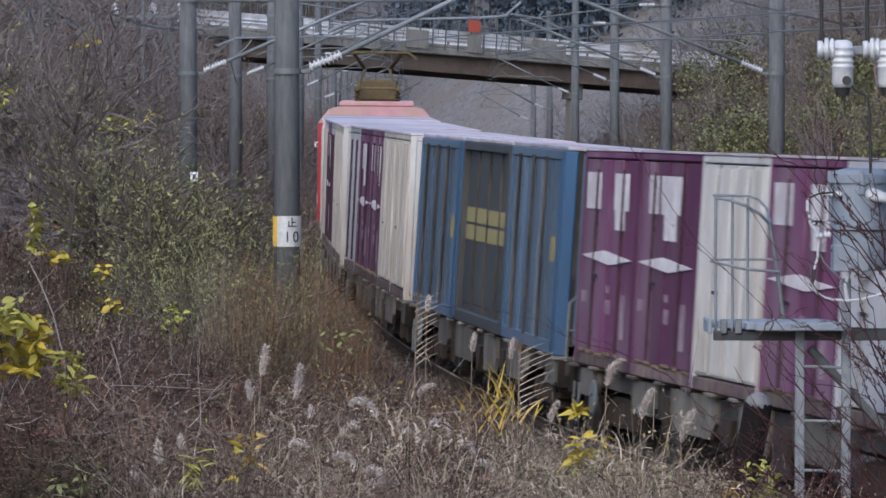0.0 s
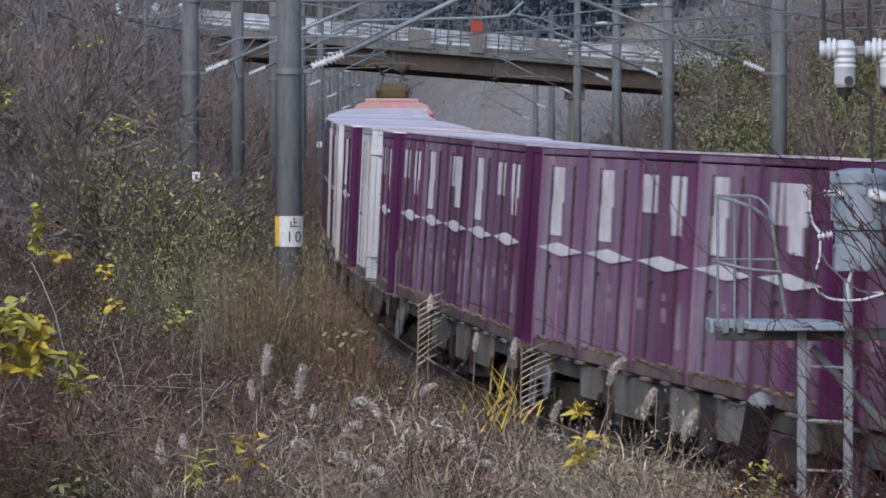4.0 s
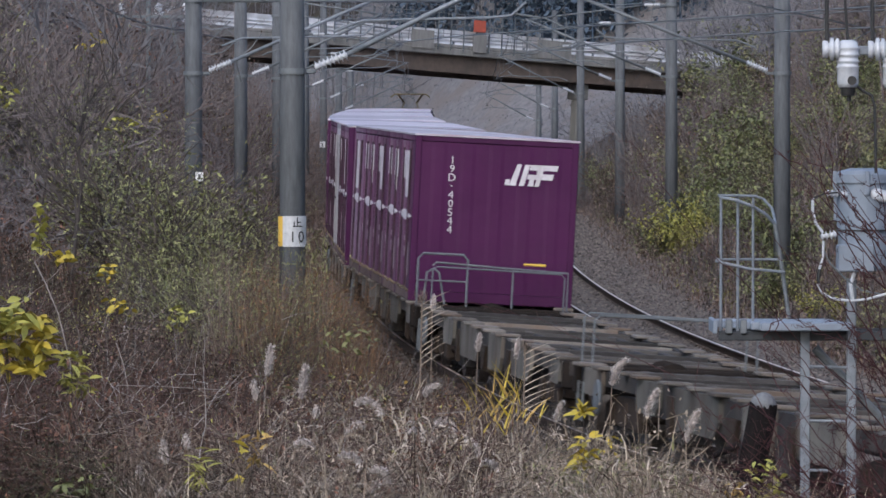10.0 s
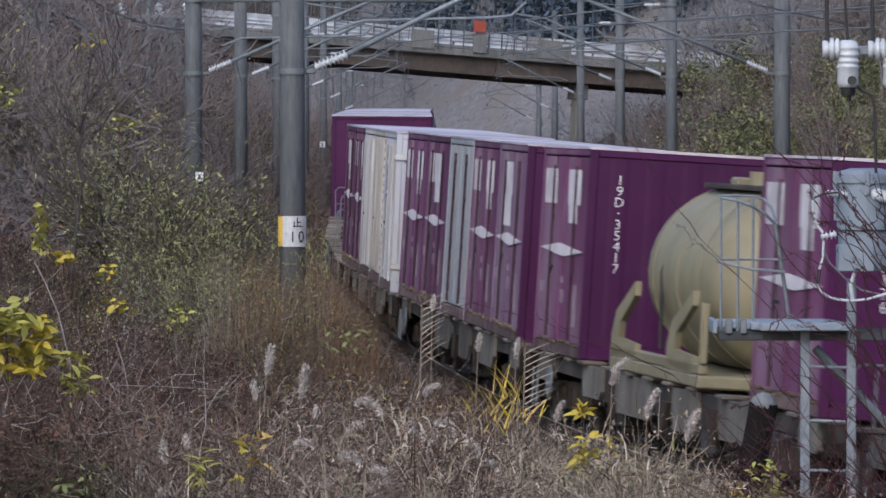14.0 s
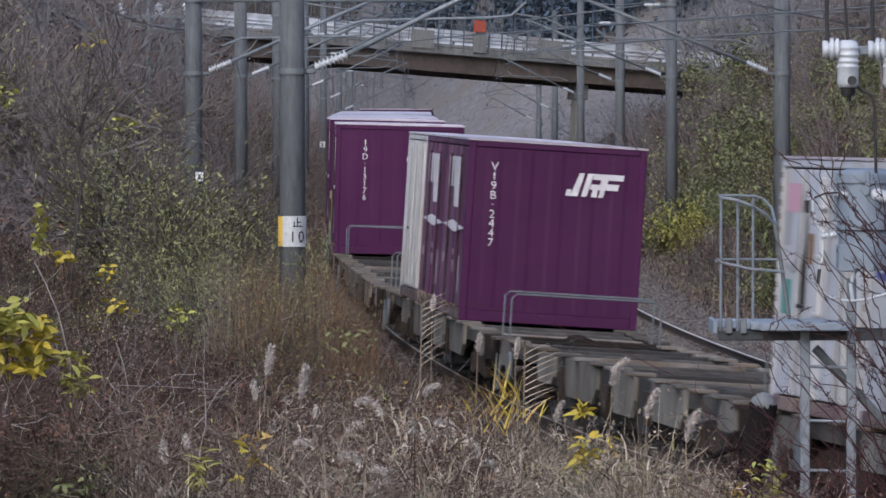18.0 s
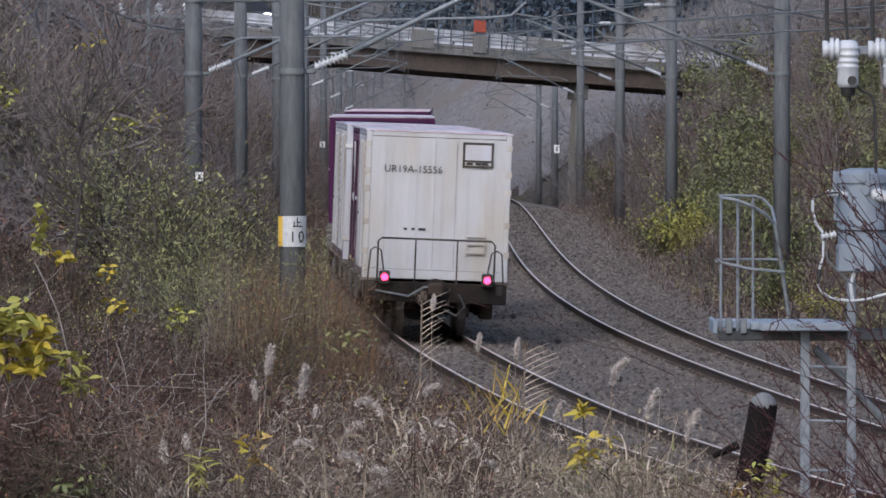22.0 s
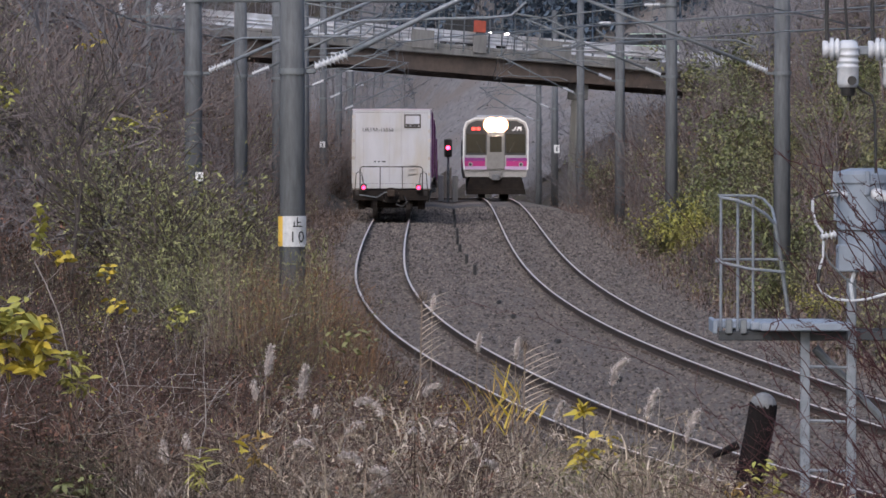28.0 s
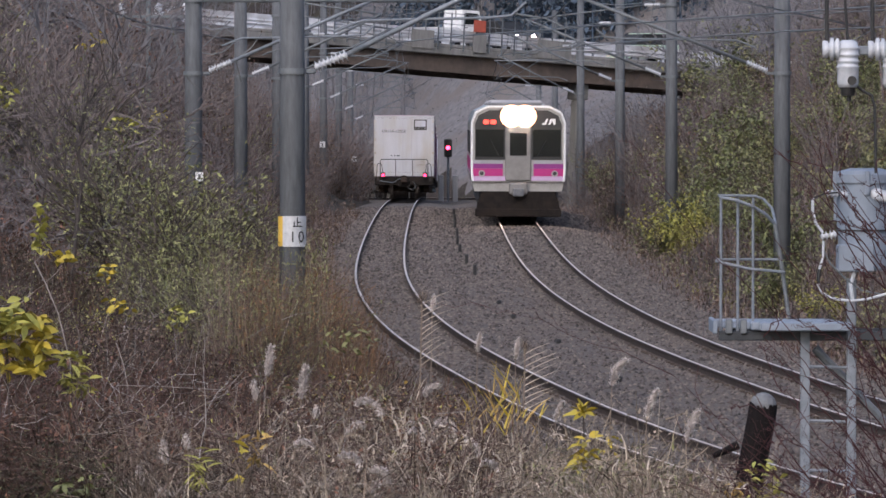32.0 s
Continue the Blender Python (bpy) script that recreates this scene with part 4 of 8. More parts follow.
def flat_wagon(frames=False, cage=False):
    """A container flat wagon, its middle at the origin, rail top at z 0."""
    w = thing("container_flat_wagon", "grimy grey container flat wagon on two bogies", "wagon", "flat wagons of the freight train")
    h = 9.75
    part("centre_sill", MB().prism([(-0.25, 0.55), (0.25, 0.55), (0.25, 0.86), (-0.25, 0.86)], -h, h, 1), M_FRAME, w)
    far = MB()
    for e in (-1, 1):
        part("side_sill", MB().prism([(-h, 0.92), (h, 0.92), (h, 0.76), (6.0, 0.74), (4.6, 0.55), (-4.6, 0.55), (-6.0, 0.74), (-h, 0.76)], *sorted((e * 1.02, e * 1.12)), 0), M_FRAME, w)
        for y, half, low in ((-8.6, 0.5, 0.62), (-4.7, 1.15, 0.50), (-1.5, 0.8, 0.46), (1.9, 1.3, 0.48), (4.9, 0.7, 0.56), (8.5, 0.6, 0.62)):
            part("side_plate", MB().prism([(y - half, 0.925), (y + half, 0.925), (y + half, 0.70), (y + half * 0.85, low), (y - half * 0.8, low), (y - half, 0.66)], *sorted((e * 1.125, e * 1.17)), 0), M_SIDEPLATE, w)
        for i, y in enumerate((-9.3, -8.0, -6.6, -5.5, -4.0, -2.1, -0.6, 0.7, 2.1, 3.7, 5.4, 6.5, 8.0, 9.3)):
            a = (0.16, 0.22, 0.13)[i % 3]
            lock = MB().box(*sorted((e * (0.96 - 0.05 * (i % 2)), e * 1.25)), y - a, y + a, 0.93, 0.972, 0.01)
            if e < 0:
                part("container_lock", lock, M_DECKBAR, w)
            else:
                far.add(lock.v, lock.f)
        if e > 0:
            part("container_locks", far, M_DECKBAR, w, kind="stuff")
        part("side_step", MB().tube([(e * 1.15, h - 0.5, 0.75), (e * 1.15, h - 0.5, 0.3), (e * 1.15, h - 0.15, 0.3), (e * 1.15, h - 0.15, 0.75)], 0.018, 6), M_GALVD, w)
    y = -9.55
    for i in range(17):
        a = (0.09, 0.22, 0.06, 0.15, 0.10, 0.30, 0.07)[i % 7]
        part("cross_member", MB().box(-1.02, 1.02, y, y + a, 0.84, 0.90 + 0.015 * (i % 4), 0.01), M_DECKBAR if i % 5 == 1 else M_DECK, w)
        y += a + (1.05, 0.82, 1.15, 1.0, 1.25, 0.7)[i % 6]
    for x in (-0.75, -0.38, 0.38, 0.75):
        part("stringer", MB().box(x - 0.05, x + 0.05, -h + 0.1, h - 0.1, 0.80, 0.90, 0.01), M_FRAME, w)
    for y in (-7.1, 7.1):
        bogie(w, y)
    for y, z, wd, hg in ((-3.3, 0.46, 0.22, 0.34), (-0.2, 0.44, 0.3, 0.3), (3.4, 0.42, 0.18, 0.4)):
        part("bracket", MB().prism([(y - wd, z + hg), (y + wd, z + hg), (y + wd * 0.5, z), (y - wd * 0.3, z - 0.04)], -1.19, -1.13, 0), M_BOGIE, w)
    part("hand_wheel", MB().lathe((-1.19, 7.9, 0.62), (-1, 0, 0), [(0, 0.19), (0.02, 0.21), (0.04, 0.19)], 18), M_GALVD, w)
    part("brake_cylinder", MB().cyl((0.6, -1.4, 0.45), (0.6, -0.4, 0.45), 0.18, None, 12), M_FRAME, w)
    part("air_tank", MB().cyl((-0.7, 0.6, 0.42), (-0.7, 2.2, 0.42), 0.2, None, 12), M_FRAME, w)
    part("equipment_box", MB().box(-1.1, -0.7, -3.2, -2.2, 0.28, 0.66, 0.03), M_DECK, w)
    part("equipment_box", MB().box(-1.1, -0.75, 3.0, 3.9, 0.3, 0.66, 0.03), M_FRAME, w)
    for k in (-1, 1):
        y = k * (h - 0.02)
        part("end_sill", MB().box(-1.2, 1.2, *sorted((y, y - k * 0.14)), 0.60, 0.935, 0.02), M_GRIME, w)
        part("coupler", MB().box(-0.13, 0.13, *sorted((y, y + k * 0.40)), 0.72, 1.0 - 0.06, 0.04), M_BOGIE, w)
        hm = M_GALVD if frames else M_FRAME
        if frames:
            part("end_frame", MB().tube([(-1.12, y, 0.93), (-1.12, y, 1.62), (-1.05, y, 1.70), (-0.45, y, 1.70), (-0.38, y, 1.62), (-0.38, y, 0.93)], 0.019, 7), hm, w)
            part("frame_bar", MB().tube([(-1.12, y, 1.3), (-0.4, y, 1.3)], 0.014, 6), hm, w)
            part("end_handrail", MB().tube([(-0.9, y, 1.52), (-0.85, y, 1.57), (0.2, y, 1.53), (1.12, y, 1.50), (1.12, y, 0.93)], 0.017, 7), hm, w)
            part("rail_post", MB().tube([(0.3, y, 1.52), (0.3, y, 0.93)], 0.016, 6), hm, w)
            part("brake_lever_guard", MB().tube([(-1.02, y - k * 0.03, 0.95), (-0.98, y - k * 0.03, 1.42), (-0.88, y - k * 0.03, 1.48), (-0.8, y - k * 0.03, 1.42), (-0.7, y - k * 0.03, 0.95)], 0.018, 6), M_GALVD, w)
            if k < 0:
                part("handle_bar", MB().cyl((0.45, y, 1.60), (0.78, y, 1.60), 0.02, None, 8), M_YELLOW, w, "yellow handle bar")
        else:
            top = 1.66 if cage else 1.52
            part("end_handrail", MB().tube([(-0.98, y, 0.93), (-0.98, y, top - 0.06), (-0.92, y, top), (0.92, y, top), (0.98, y, top - 0.06), (0.98, y, 0.93)], 0.017 if cage else 0.013, 7), M_FRAME if cage else M_GALVD, w)
            if cage:
                for x in (-0.35, 0.35):
                    part("rail_post", MB().tube([(x, y, 1.66), (x, y, 0.93)], 0.014, 6), hm, w)
                for e in (-1, 1):
                    part("corner_hoop", MB().tube([(e * 1.14, y, 0.93), (e * 1.10, y, 1.45), (e * 1.03, y, 1.5), (e * 0.93, y, 1.46), (e * 0.84, y, 0.93)], 0.014, 6), hm, w)
        part("coupler_pocket", MB().lathe((0, y, 0.76), (0, k, 0), [(0, 0.24), (0.05, 0.25), (0.10, 0.20), (0.14, 0.10)], 16), M_GRIME, w)
        part("uncoupling_lever", MB().tube([(-1.0, y + k * 0.05, 0.78), (-0.45, y + k * 0.08, 0.70), (-0.2, y + k * 0.2, 0.86), (0.1, y + k * 0.24, 0.90)], 0.02, 6), M_GALVD, w)
        part("air_hose", MB().tube([(0.4, y, 0.75), (0.5, y + k * 0.25, 0.55), (0.35, y + k * 0.3, 0.40), (0.15, y + k * 0.25, 0.5)], 0.025, 7), M_DARK, w)
    return w


# slots of each wagon from the rear: p/q/r purple kinds, w plain white, c cream, j/k/l white with marks, s white with a swoosh, . empty; codes on rear walls
TRAIN = {0: "Eq.jl", 1: ".....", 2: ".PqC.", 3: ".....", 4: "D...F", 5: "rpwqp", 6: "jcCpq", 7: ".....", 8: ".....", 9: "Apqpr", 10: "rqspq",
         11: "prqpq", 12: "qrprr", 13: "prqrp", 14: "p.j.V", 15: "spCqp", 16: "B", 17: "ccpqw", 18: "ccwpc", 19: "cpqcw"}
PITCH, SLOT, HEAD = 20.4, 3.74, 31.37


def rear_at(t):
    """Arc length of the train's last container at t seconds."""
    return HEAD + (16.33 if t < 20 else 16.53) * (t - 20)


def freight_train():
    proto = {"p": purple_container("", 0), "q": purple_container("", 1), "r": purple_container("", 2),
             "A": purple_container("19D\u00b740544", 1), "D": purple_container("19D\u00b713176", 0), "F": purple_container("19D\u00b735417", 0, -0.86),
             "P": purple_container("V19B\u00b72447", 1, -0.86), "V": purple_container("V19B\u00b75053", 2, -0.82),
             "w": plain_container("plain pale grey-white container with flat doors", M_GREY, M_CWHITE, ribs=False),
             "s": plain_container("white container with grey logo shape on its doors", M_CLEAN, M_CWHITE, "swoosh", False),
             "c": plain_container("grimy cream container with ribbed doors", M_CREAM, M_CWHITE),
             "C": plain_container("grimy off-white container with ribbed doors", M_CWHITE, M_CWHITE),
             "j": plain_container("white container with navy logo shapes on its end", M_CLEAN, M_CLEAN, "navy", False),
             "l": plain_container("white container with faded coloured patches", M_CLEAN, M_CWHITE, "patches", False),
             "E": white_end_container()}
    used, movers = set(), []
    first, plain, framed = flat_wagon(cage=True), flat_wagon(), flat_wagon(True)
    for k, slots in TRAIN.items():
        wagon = {0: first, 1: plain, 9: framed}.get(k) or copy_thing(framed if k in (14, 15, 16) else plain, Matrix())
        movers.append((wagon, k, None))
        if slots == "B":
            for i, c in enumerate((long_container("blue corrugated steel container with yellow mark", M_BLUE, False), long_container("dark grey container with dull yellow stripes", M_TARP, True))):
                movers.append((c, k, -9.35 + 0.1 + i * 6.26))
                if i == 0:
                    movers.append((copy_thing(c, Matrix()), k, -9.35 + 0.1 + 12.52))
            continue
        for j, kind in enumerate(slots):
            if kind == ".":
                continue
            c = proto[kind] if kind not in used else copy_thing(proto[kind], Matrix())
            used.add(kind)
            movers.append((c, k, -9.35 + j * SLOT + 0.02))
    movers.append((tank_container(), 4, -9.35 + 6.7))
    return first, movers


LAST_WAGON, FREIGHT = freight_train()


def tail_lamps():
    """The two red lamps stand on the last wagon's rear corners."""
    for e in (-1, 1):
        base = part("tail_lamp", MB().box(e * 0.86 - 0.09, e * 0.86 + 0.09, -9.93, -9.77, 0.90, 1.12, 0.02), M_BLACK, LAST_WAGON, "black lamp case with red lens")
        part("lens", MB().cyl((e * 0.86, -9.93, 1.01), (e * 0.86, -9.955, 1.01), 0.058, None, 16), M_TAIL, base, "glowing red lens")


tail_lamps()


M_RED = mat("red_locomotive_paint", (0.33, 0.012, 0.03), (0.27, 0.010, 0.024), 2.0, 0.45, bump=0.03, c3=(0.30, 0.03, 0.04), scale3=0.8, amount3=0.5)
M_LOCOROOF = mat("pale_pink_dusty_roof", (0.50, 0.28, 0.32), (0.40, 0.19, 0.23), 2.0, 0.6, bump=0.05, c3=(0.34, 0.28, 0.20), scale3=1.0, amount3=0.5)
M_PANTO = mat("brown_dusty_pantograph", (0.11, 0.085, 0.035), (0.07, 0.055, 0.028), 6.0, 0.8, bump=0.2)


def locomotive():
    root = thing("electric_locomotive", "red electric locomotive with a raised brown pantograph", "locomotive")
    prof = [(-1.4, 0.95), (1.4, 0.95), (1.4, 3.3), (-1.4, 3.3)]
    part("body", MB().prism(prof, -6.2, 6.2, 1), M_RED, root)
    part("roof_shoulder", MB().prism([(-1.4, 3.303), (1.4, 3.303), (1.15, 3.62), (0.9, 3.697), (-0.9, 3.697), (-1.15, 3.62)], -6.18, 6.18, 1), M_LOCOROOF, root)
    part("roof", MB().box(-0.9, 0.9, -6.0, 6.0, 3.70, 3.82, 0.03), M_LOCOROOF, root)
    part("white_band", MB().prism([(-1.41, 1.35), (1.41, 1.35), (1.41, 1.6), (-1.41, 1.6)], -6.1, 6.1, 1), M_WHITE, root)
    part("rear_window", MB().box(-1.0, 1.0, -6.23, -6.19, 2.4, 3.1, 0.01), M_BLACK, root, "dark cab window")
    part("skirt", MB().box(-1.25, 1.25, -6.1, 6.1, 0.4, 0.95, 0.05), M_BLACK, root)
    for y in (-4.2, 4.2):
        bogie(root, y)
    for y in (-3.6,):
        for e in (-1, 1):
            part("roof_insulator", insulator((e * 0.5, y, 3.82), (e * 0.5, y, 4.12), 0.1, 4), M_PANTO, root)
            part("pantograph_arm", MB().tube([(e * 0.45, y - 0.9, 4.12), (e * 0.3, y + 0.8, 4.6), (e * 0.6, y - 0.2, 5.0)], 0.05, 6), M_PANTO, root)
            part("frame_bar", MB().box(e * 0.5 - 0.06, e * 0.5 + 0.06, y - 1.2, y + 1.2, 4.08, 4.18), M_PANTO, root)
        part("collector_head", MB().tube([(-0.95, y - 0.2, 4.85), (-0.75, y - 0.2, 5.0), (0.75, y - 0.2, 5.0), (0.95, y - 0.2, 4.85)], 0.035, 6), M_PANTO, root)
        part("cross_tube", MB().tube([(-0.5, y - 0.9, 4.13), (0.5, y - 0.9, 4.13)], 0.035, 6), M_PANTO, root)
        part("switch_gear", MB().box(-0.5, 0.5, y + 1.2, y + 2.2, 3.82, 4.35, 0.05), M_PANTO, root)
    return root


LOCO = locomotive()


# ---------------------------------------------------------------- the oncoming passenger train
M_STEEL = mat("brushed_stainless_steel", (0.34, 0.33, 0.33), (0.26, 0.255, 0.25), 6.0, 0.4, 0.6, bump=0.02, stretch=(1, 0.1, 1))
M_MAGENTA = mat("magenta_band", (0.38, 0.010, 0.16), (0.32, 0.008, 0.13), 3.0, 0.5, bump=0.02)
M_VIOLET = mat("violet_band", (0.20, 0.018, 0.17), (0.16, 0.014, 0.14), 3.0, 0.5, bump=0.02)
M_LILAC = mat("pale_lilac_band", (0.45, 0.33, 0.50), (0.40, 0.28, 0.44), 3.0, 0.5, bump=0.02)
M_CABGLASS = glass("dark_cab_glass", (0.03, 0.035, 0.035))
M_HEAD = mat("lit_headlamp", (0.9, 0.8, 0.7), None, 5.0, 0.3, bump=0, emit=(1.0, 0.72, 0.5), power=60.0)
# Emissive ring round each lens, added to stand for the lamp's glare.
M_GLARERING = mat("lamp_glare_ring", (0.8, 0.6, 0.4), None, 5.0, 0.3, bump=0, emit=(1.0, 0.45, 0.22), power=2.2)
M_LED = mat("red_led_blind", (0.2, 0.01, 0.01), None, 5.0, 0.4, bump=0, emit=(1.0, 0.05, 0.03), power=2.5)
M_GANGWAY = mat("grey_gangway_door", (0.20, 0.195, 0.19), (0.14, 0.135, 0.13), 4.0, 0.7, bump=0.05)
M_CAB = mat("dim_cab_interior", (0.12, 0.10, 0.075), (0.08, 0.07, 0.055), 4.0, 0.8, bump=0.05)
EW = 1.425


def rail_car(front):
    """A stainless car, 20 m long, its middle at the origin; a cab at its -y end if front."""
    root = thing("commuter_train_car", "stainless commuter train car with magenta band" + (", cab end with bright headlamp" if front else ""), "train car", "passenger train")
    prof = [(-1.34, 0.95), (1.34, 0.95), (EW, 1.35), (EW, 3.05), (1.30, 3.42), (0.95, 3.60), (-0.95, 3.60), (-1.30, 3.42), (-EW, 3.05), (-EW, 1.35)]
    part("body", MB().prism(prof, -9.7, 9.75, 1), M_STEEL, root)
    for e in (-1, 1):
        part("side_band", MB().box(*sorted((e * EW, e * (EW + 0.006))), -9.6, 9.6, 1.45, 1.85), M_MAGENTA, root, "magenta band")
        part("side_band", MB().box(*sorted((e * EW, e * (EW + 0.006))), -9.6, 9.6, 1.38, 1.446), M_LILAC, root)
        for i in range(8):
            y = -8.4 + i * 2.3
            part("side_window", MB().box(*sorted((e * (EW - 0.03), e * (EW + 0.006))), y, y + 1.5, 2.0, 2.75, 0.002), M_BLACK, root)
    part("underframe", MB().box(-1.2, 1.2, -8.6, 9.4, 0.35, 0.95, 0.05), M_BLACK, root)
    for y in (-6.9, 6.9):
        bogie(root, y)
    for y in (-3.0, 2.0):
        part("roof_unit", MB().box(-0.85, 0.85, y, y + 3.2, 3.60, 3.76, 0.06), M_GREY, root)
    if not front:
        return root
    f = -9.7
    part("face", MB().prism([(-1.40, 1.25), (1.40, 1.25), (1.425, 1.6), (1.425, 3.05), (1.31, 3.36), (0.95, 3.54), (-0.95, 3.54), (-1.31, 3.36), (-1.425, 3.05), (-1.425, 1.6)], f - 0.12, f, 1), M_STEEL, root)
    rim = [(-1.40, 1.26), (-1.425, 1.6), (-1.425, 3.05), (-1.31, 3.36), (-0.95, 3.54), (0.95, 3.54), (1.31, 3.36), (1.425, 3.05), (1.425, 1.6), (1.40, 1.26)]
    part("white_rim", MB().tube([(x, f - 0.12, z) for x, z in rim], 0.04, 8), M_WHITE, root, "pale face rim")
    part("mask", MB().prism([(-1.33, 1.92), (1.33, 1.92), (1.33, 3.02), (1.22, 3.28), (0.9, 3.44), (-0.9, 3.44), (-1.22, 3.28), (-1.33, 3.02)], f - 0.145, f - 0.121, 1), M_BLACK, root, "black window mask")
    for e in (-1, 1):
        x0, x1 = sorted((e * 0.45, e * 1.30))
        part("cab_lining", MB().box(x0 + 0.02, x1 - 0.02, f - 0.150, f - 0.147, 2.05, 2.82), M_CAB, root)
        part("windscreen", MB().box(x0, x1, f - 0.165, f - 0.152, 2.02, 2.85, 0.004), M_CABGLASS, root, "dark windscreen")
        part("face_band", MB().box(*sorted((e * 0.47, e * 1.41)), f - 0.132, f - 0.1215, 1.42, 1.65), M_MAGENTA, root, "magenta band on the face")
        part("face_band", MB().box(*sorted((e * 0.47, e * 1.41)), f - 0.132, f - 0.1215, 1.653, 1.80), M_VIOLET, root, "violet band on the face")
        part("face_trim", MB().box(*sorted((e * 0.47, e * 1.41)), f - 0.135, f - 0.1215, 1.803, 1.90), M_GREY, root)
        part("lower_band", MB().box(*sorted((e * 0.40, e * 1.40)), f - 0.132, f - 0.1215, 1.28, 1.417), M_LILAC, root)
        lamp = part("marker_lamp", MB().cyl((e * 1.12, f - 0.14, 1.50), (e * 1.12, f - 0.165, 1.50), 0.10, None, 16), M_STEEL, root)
        part("lens", MB().cyl((e * 1.12, f - 0.164, 1.50), (e * 1.12, f - 0.172, 1.50), 0.06, None, 14), M_BLACK, lamp)
        part("wiper", MB().tube([(e * 0.6, f - 0.18, 2.05), (e * 0.85, f - 0.18, 2.5)], 0.012, 5), M_BLACK, root)
        # Lenses oversized and ringed with emission in place of glare.
        part("headlamp", MB().lathe((e * 0.21, f - 0.16, 3.26), (0, -1, 0), [(0, 0.27), (0.06, 0.27), (0.10, 0.24), (0.13, 0.15)], 24), M_HEAD, root, "bright warm headlamp")
        part("headlamp_rim", MB().lathe((e * 0.21, f - 0.15, 3.26), (0, -1, 0), [(0, 0.35), (0.04, 0.35), (0.05, 0.33)], 24), M_GLARERING, root, "glowing ring in place of lamp glare")
    part("lamp_box", MB().box(-0.56, 0.56, f - 0.16, f - 0.10, 3.02, 3.50, 0.04), M_BLACK, root)
    part("gangway_door", MB().box(-0.40, 0.40, f - 0.20, f - 0.121, 1.28, 2.95, 0.03), M_GANGWAY, root, "grey gangway door")
    part("door_window", MB().box(-0.26, 0.26, f - 0.208, f - 0.198, 2.05, 2.75, 0.005), M_CABGLASS, root)
    part("destination_blind", MB().box(-1.12, -0.62, f - 0.172, f - 0.15, 2.98, 3.18, 0.005), M_BLACK, root)
    leds = MB()
    for i in range(2):
        leds.box(-1.07 + i * 0.22, -0.91 + i * 0.22, f - 0.178, f - 0.171, 3.02, 3.14)
    part("destination_leds", leds, M_LED, root, "red lit destination characters")
    lg = MB().prism([(0.72, 3.00), (0.84, 3.00), (0.92, 3.18), (0.86, 3.18), (0.80, 3.05), (0.73, 3.05)], f - 0.158, f - 0.146, 1)
    lg.prism([(0.92, 3.00), (0.98, 3.00), (1.04, 3.12), (1.08, 3.00), (1.14, 3.00), (1.14, 3.18), (0.98, 3.18)], f - 0.158, f - 0.146, 1)
    part("face_logo", lg, M_WHITE, root, "small white logo shape")
    part("coupler_box", MB().box(-0.28, 0.28, f - 0.42, f, 0.86, 1.22, 0.04), M_GANGWAY, root)
    part("coupler", MB().box(-0.17, 0.17, f - 0.62, f - 0.42, 0.80, 1.06, 0.03), M_STUMPTOP, root)
    part("plough", MB().prism([(-1.3, 0.22), (-1.25, 0.62), (-1.1, 0.95), (1.1, 0.95), (1.25, 0.62), (1.3, 0.22)], f - 0.35, f + 0.5, 1), M_GRIME, root, "dark snow plough skirt")
    part("plough_lip", MB().box(-1.32, 1.32, f - 0.42, f - 0.34, 0.18, 0.42, 0.02), M_GRIME, root)
    panto = MB().tube([(-0.8, -4.5, 4.0), (0, -3.6, 4.55), (-0.7, -4.6, 5.0), (0.7, -4.6, 5.0), (0, -3.6, 4.55), (0.8, -4.5, 4.0)], 0.02, 5)
    part("pantograph", panto, M_GALVD, root)
    return root


CAR_A = rail_car(True)
CAR_B = rail_car(False)


# ---------------------------------------------------------------- plates and signal
def curved_plate(root, radius, a0, a1, z0, z1, material, name, label):
    arc = [radians(a0 + (a1 - a0) * k / 8) for k in range(9)]
    out = [((radius + 0.006) * math.sin(a), -(radius + 0.006) * math.cos(a)) for a in arc] + [(radius * math.sin(a), -radius * math.cos(a)) for a in arc[::-1]]
    mb = MB().prism(out, z0, z1, 2)
    return part(name, mb, material, root, label)


M_PLATE = mat("grimy_white_enamel", (0.50, 0.51, 0.53), (0.36, 0.37, 0.39), 14.0, 0.6, bump=0.05, c3=(0.38, 0.38, 0.38), scale3=9.0, amount3=0.4)


def stop_sign():
    root = thing("stop_marker_sign", "white and yellow stop marker plate reading 10 wrapped round the mast", "sign", m=pose(-2.02, 91, 2.36))
    curved_plate(root, 0.186, -88, -42, -0.2, 0.2, M_YELLOW, "yellow_panel", "yellow reflective panel")
    curved_plate(root, 0.186, -42, 75, -0.205, 0.205, M_PLATE, "white_panel", "grimy white enamel panel")
    turn = lambda a, z: pose(0, 0, 0, 0, 0, a) @ Matrix.Translation((0, -0.194, z)) @ pose(0, 0, 0, 90, 0, 0)
    lettering("1", 0.21, M_BLACK, root, turn(2, -0.08), "numeral")
    lettering("0", 0.22, M_BLACK, root, turn(38, -0.08), "numeral")
    for u, v, w, h in ((-0.06, 0.06, 0.13, 0.016), (-0.005, 0.06, 0.016, 0.13), (0.0, 0.115, 0.055, 0.015), (-0.05, 0.06, 0.015, 0.075)):
        ob = part("character_stroke", MB().box(u, u + w, v, v + h, 0, 0.003), M_BLACK, root)
        ob.matrix_basis = turn(20, 0)
    return root


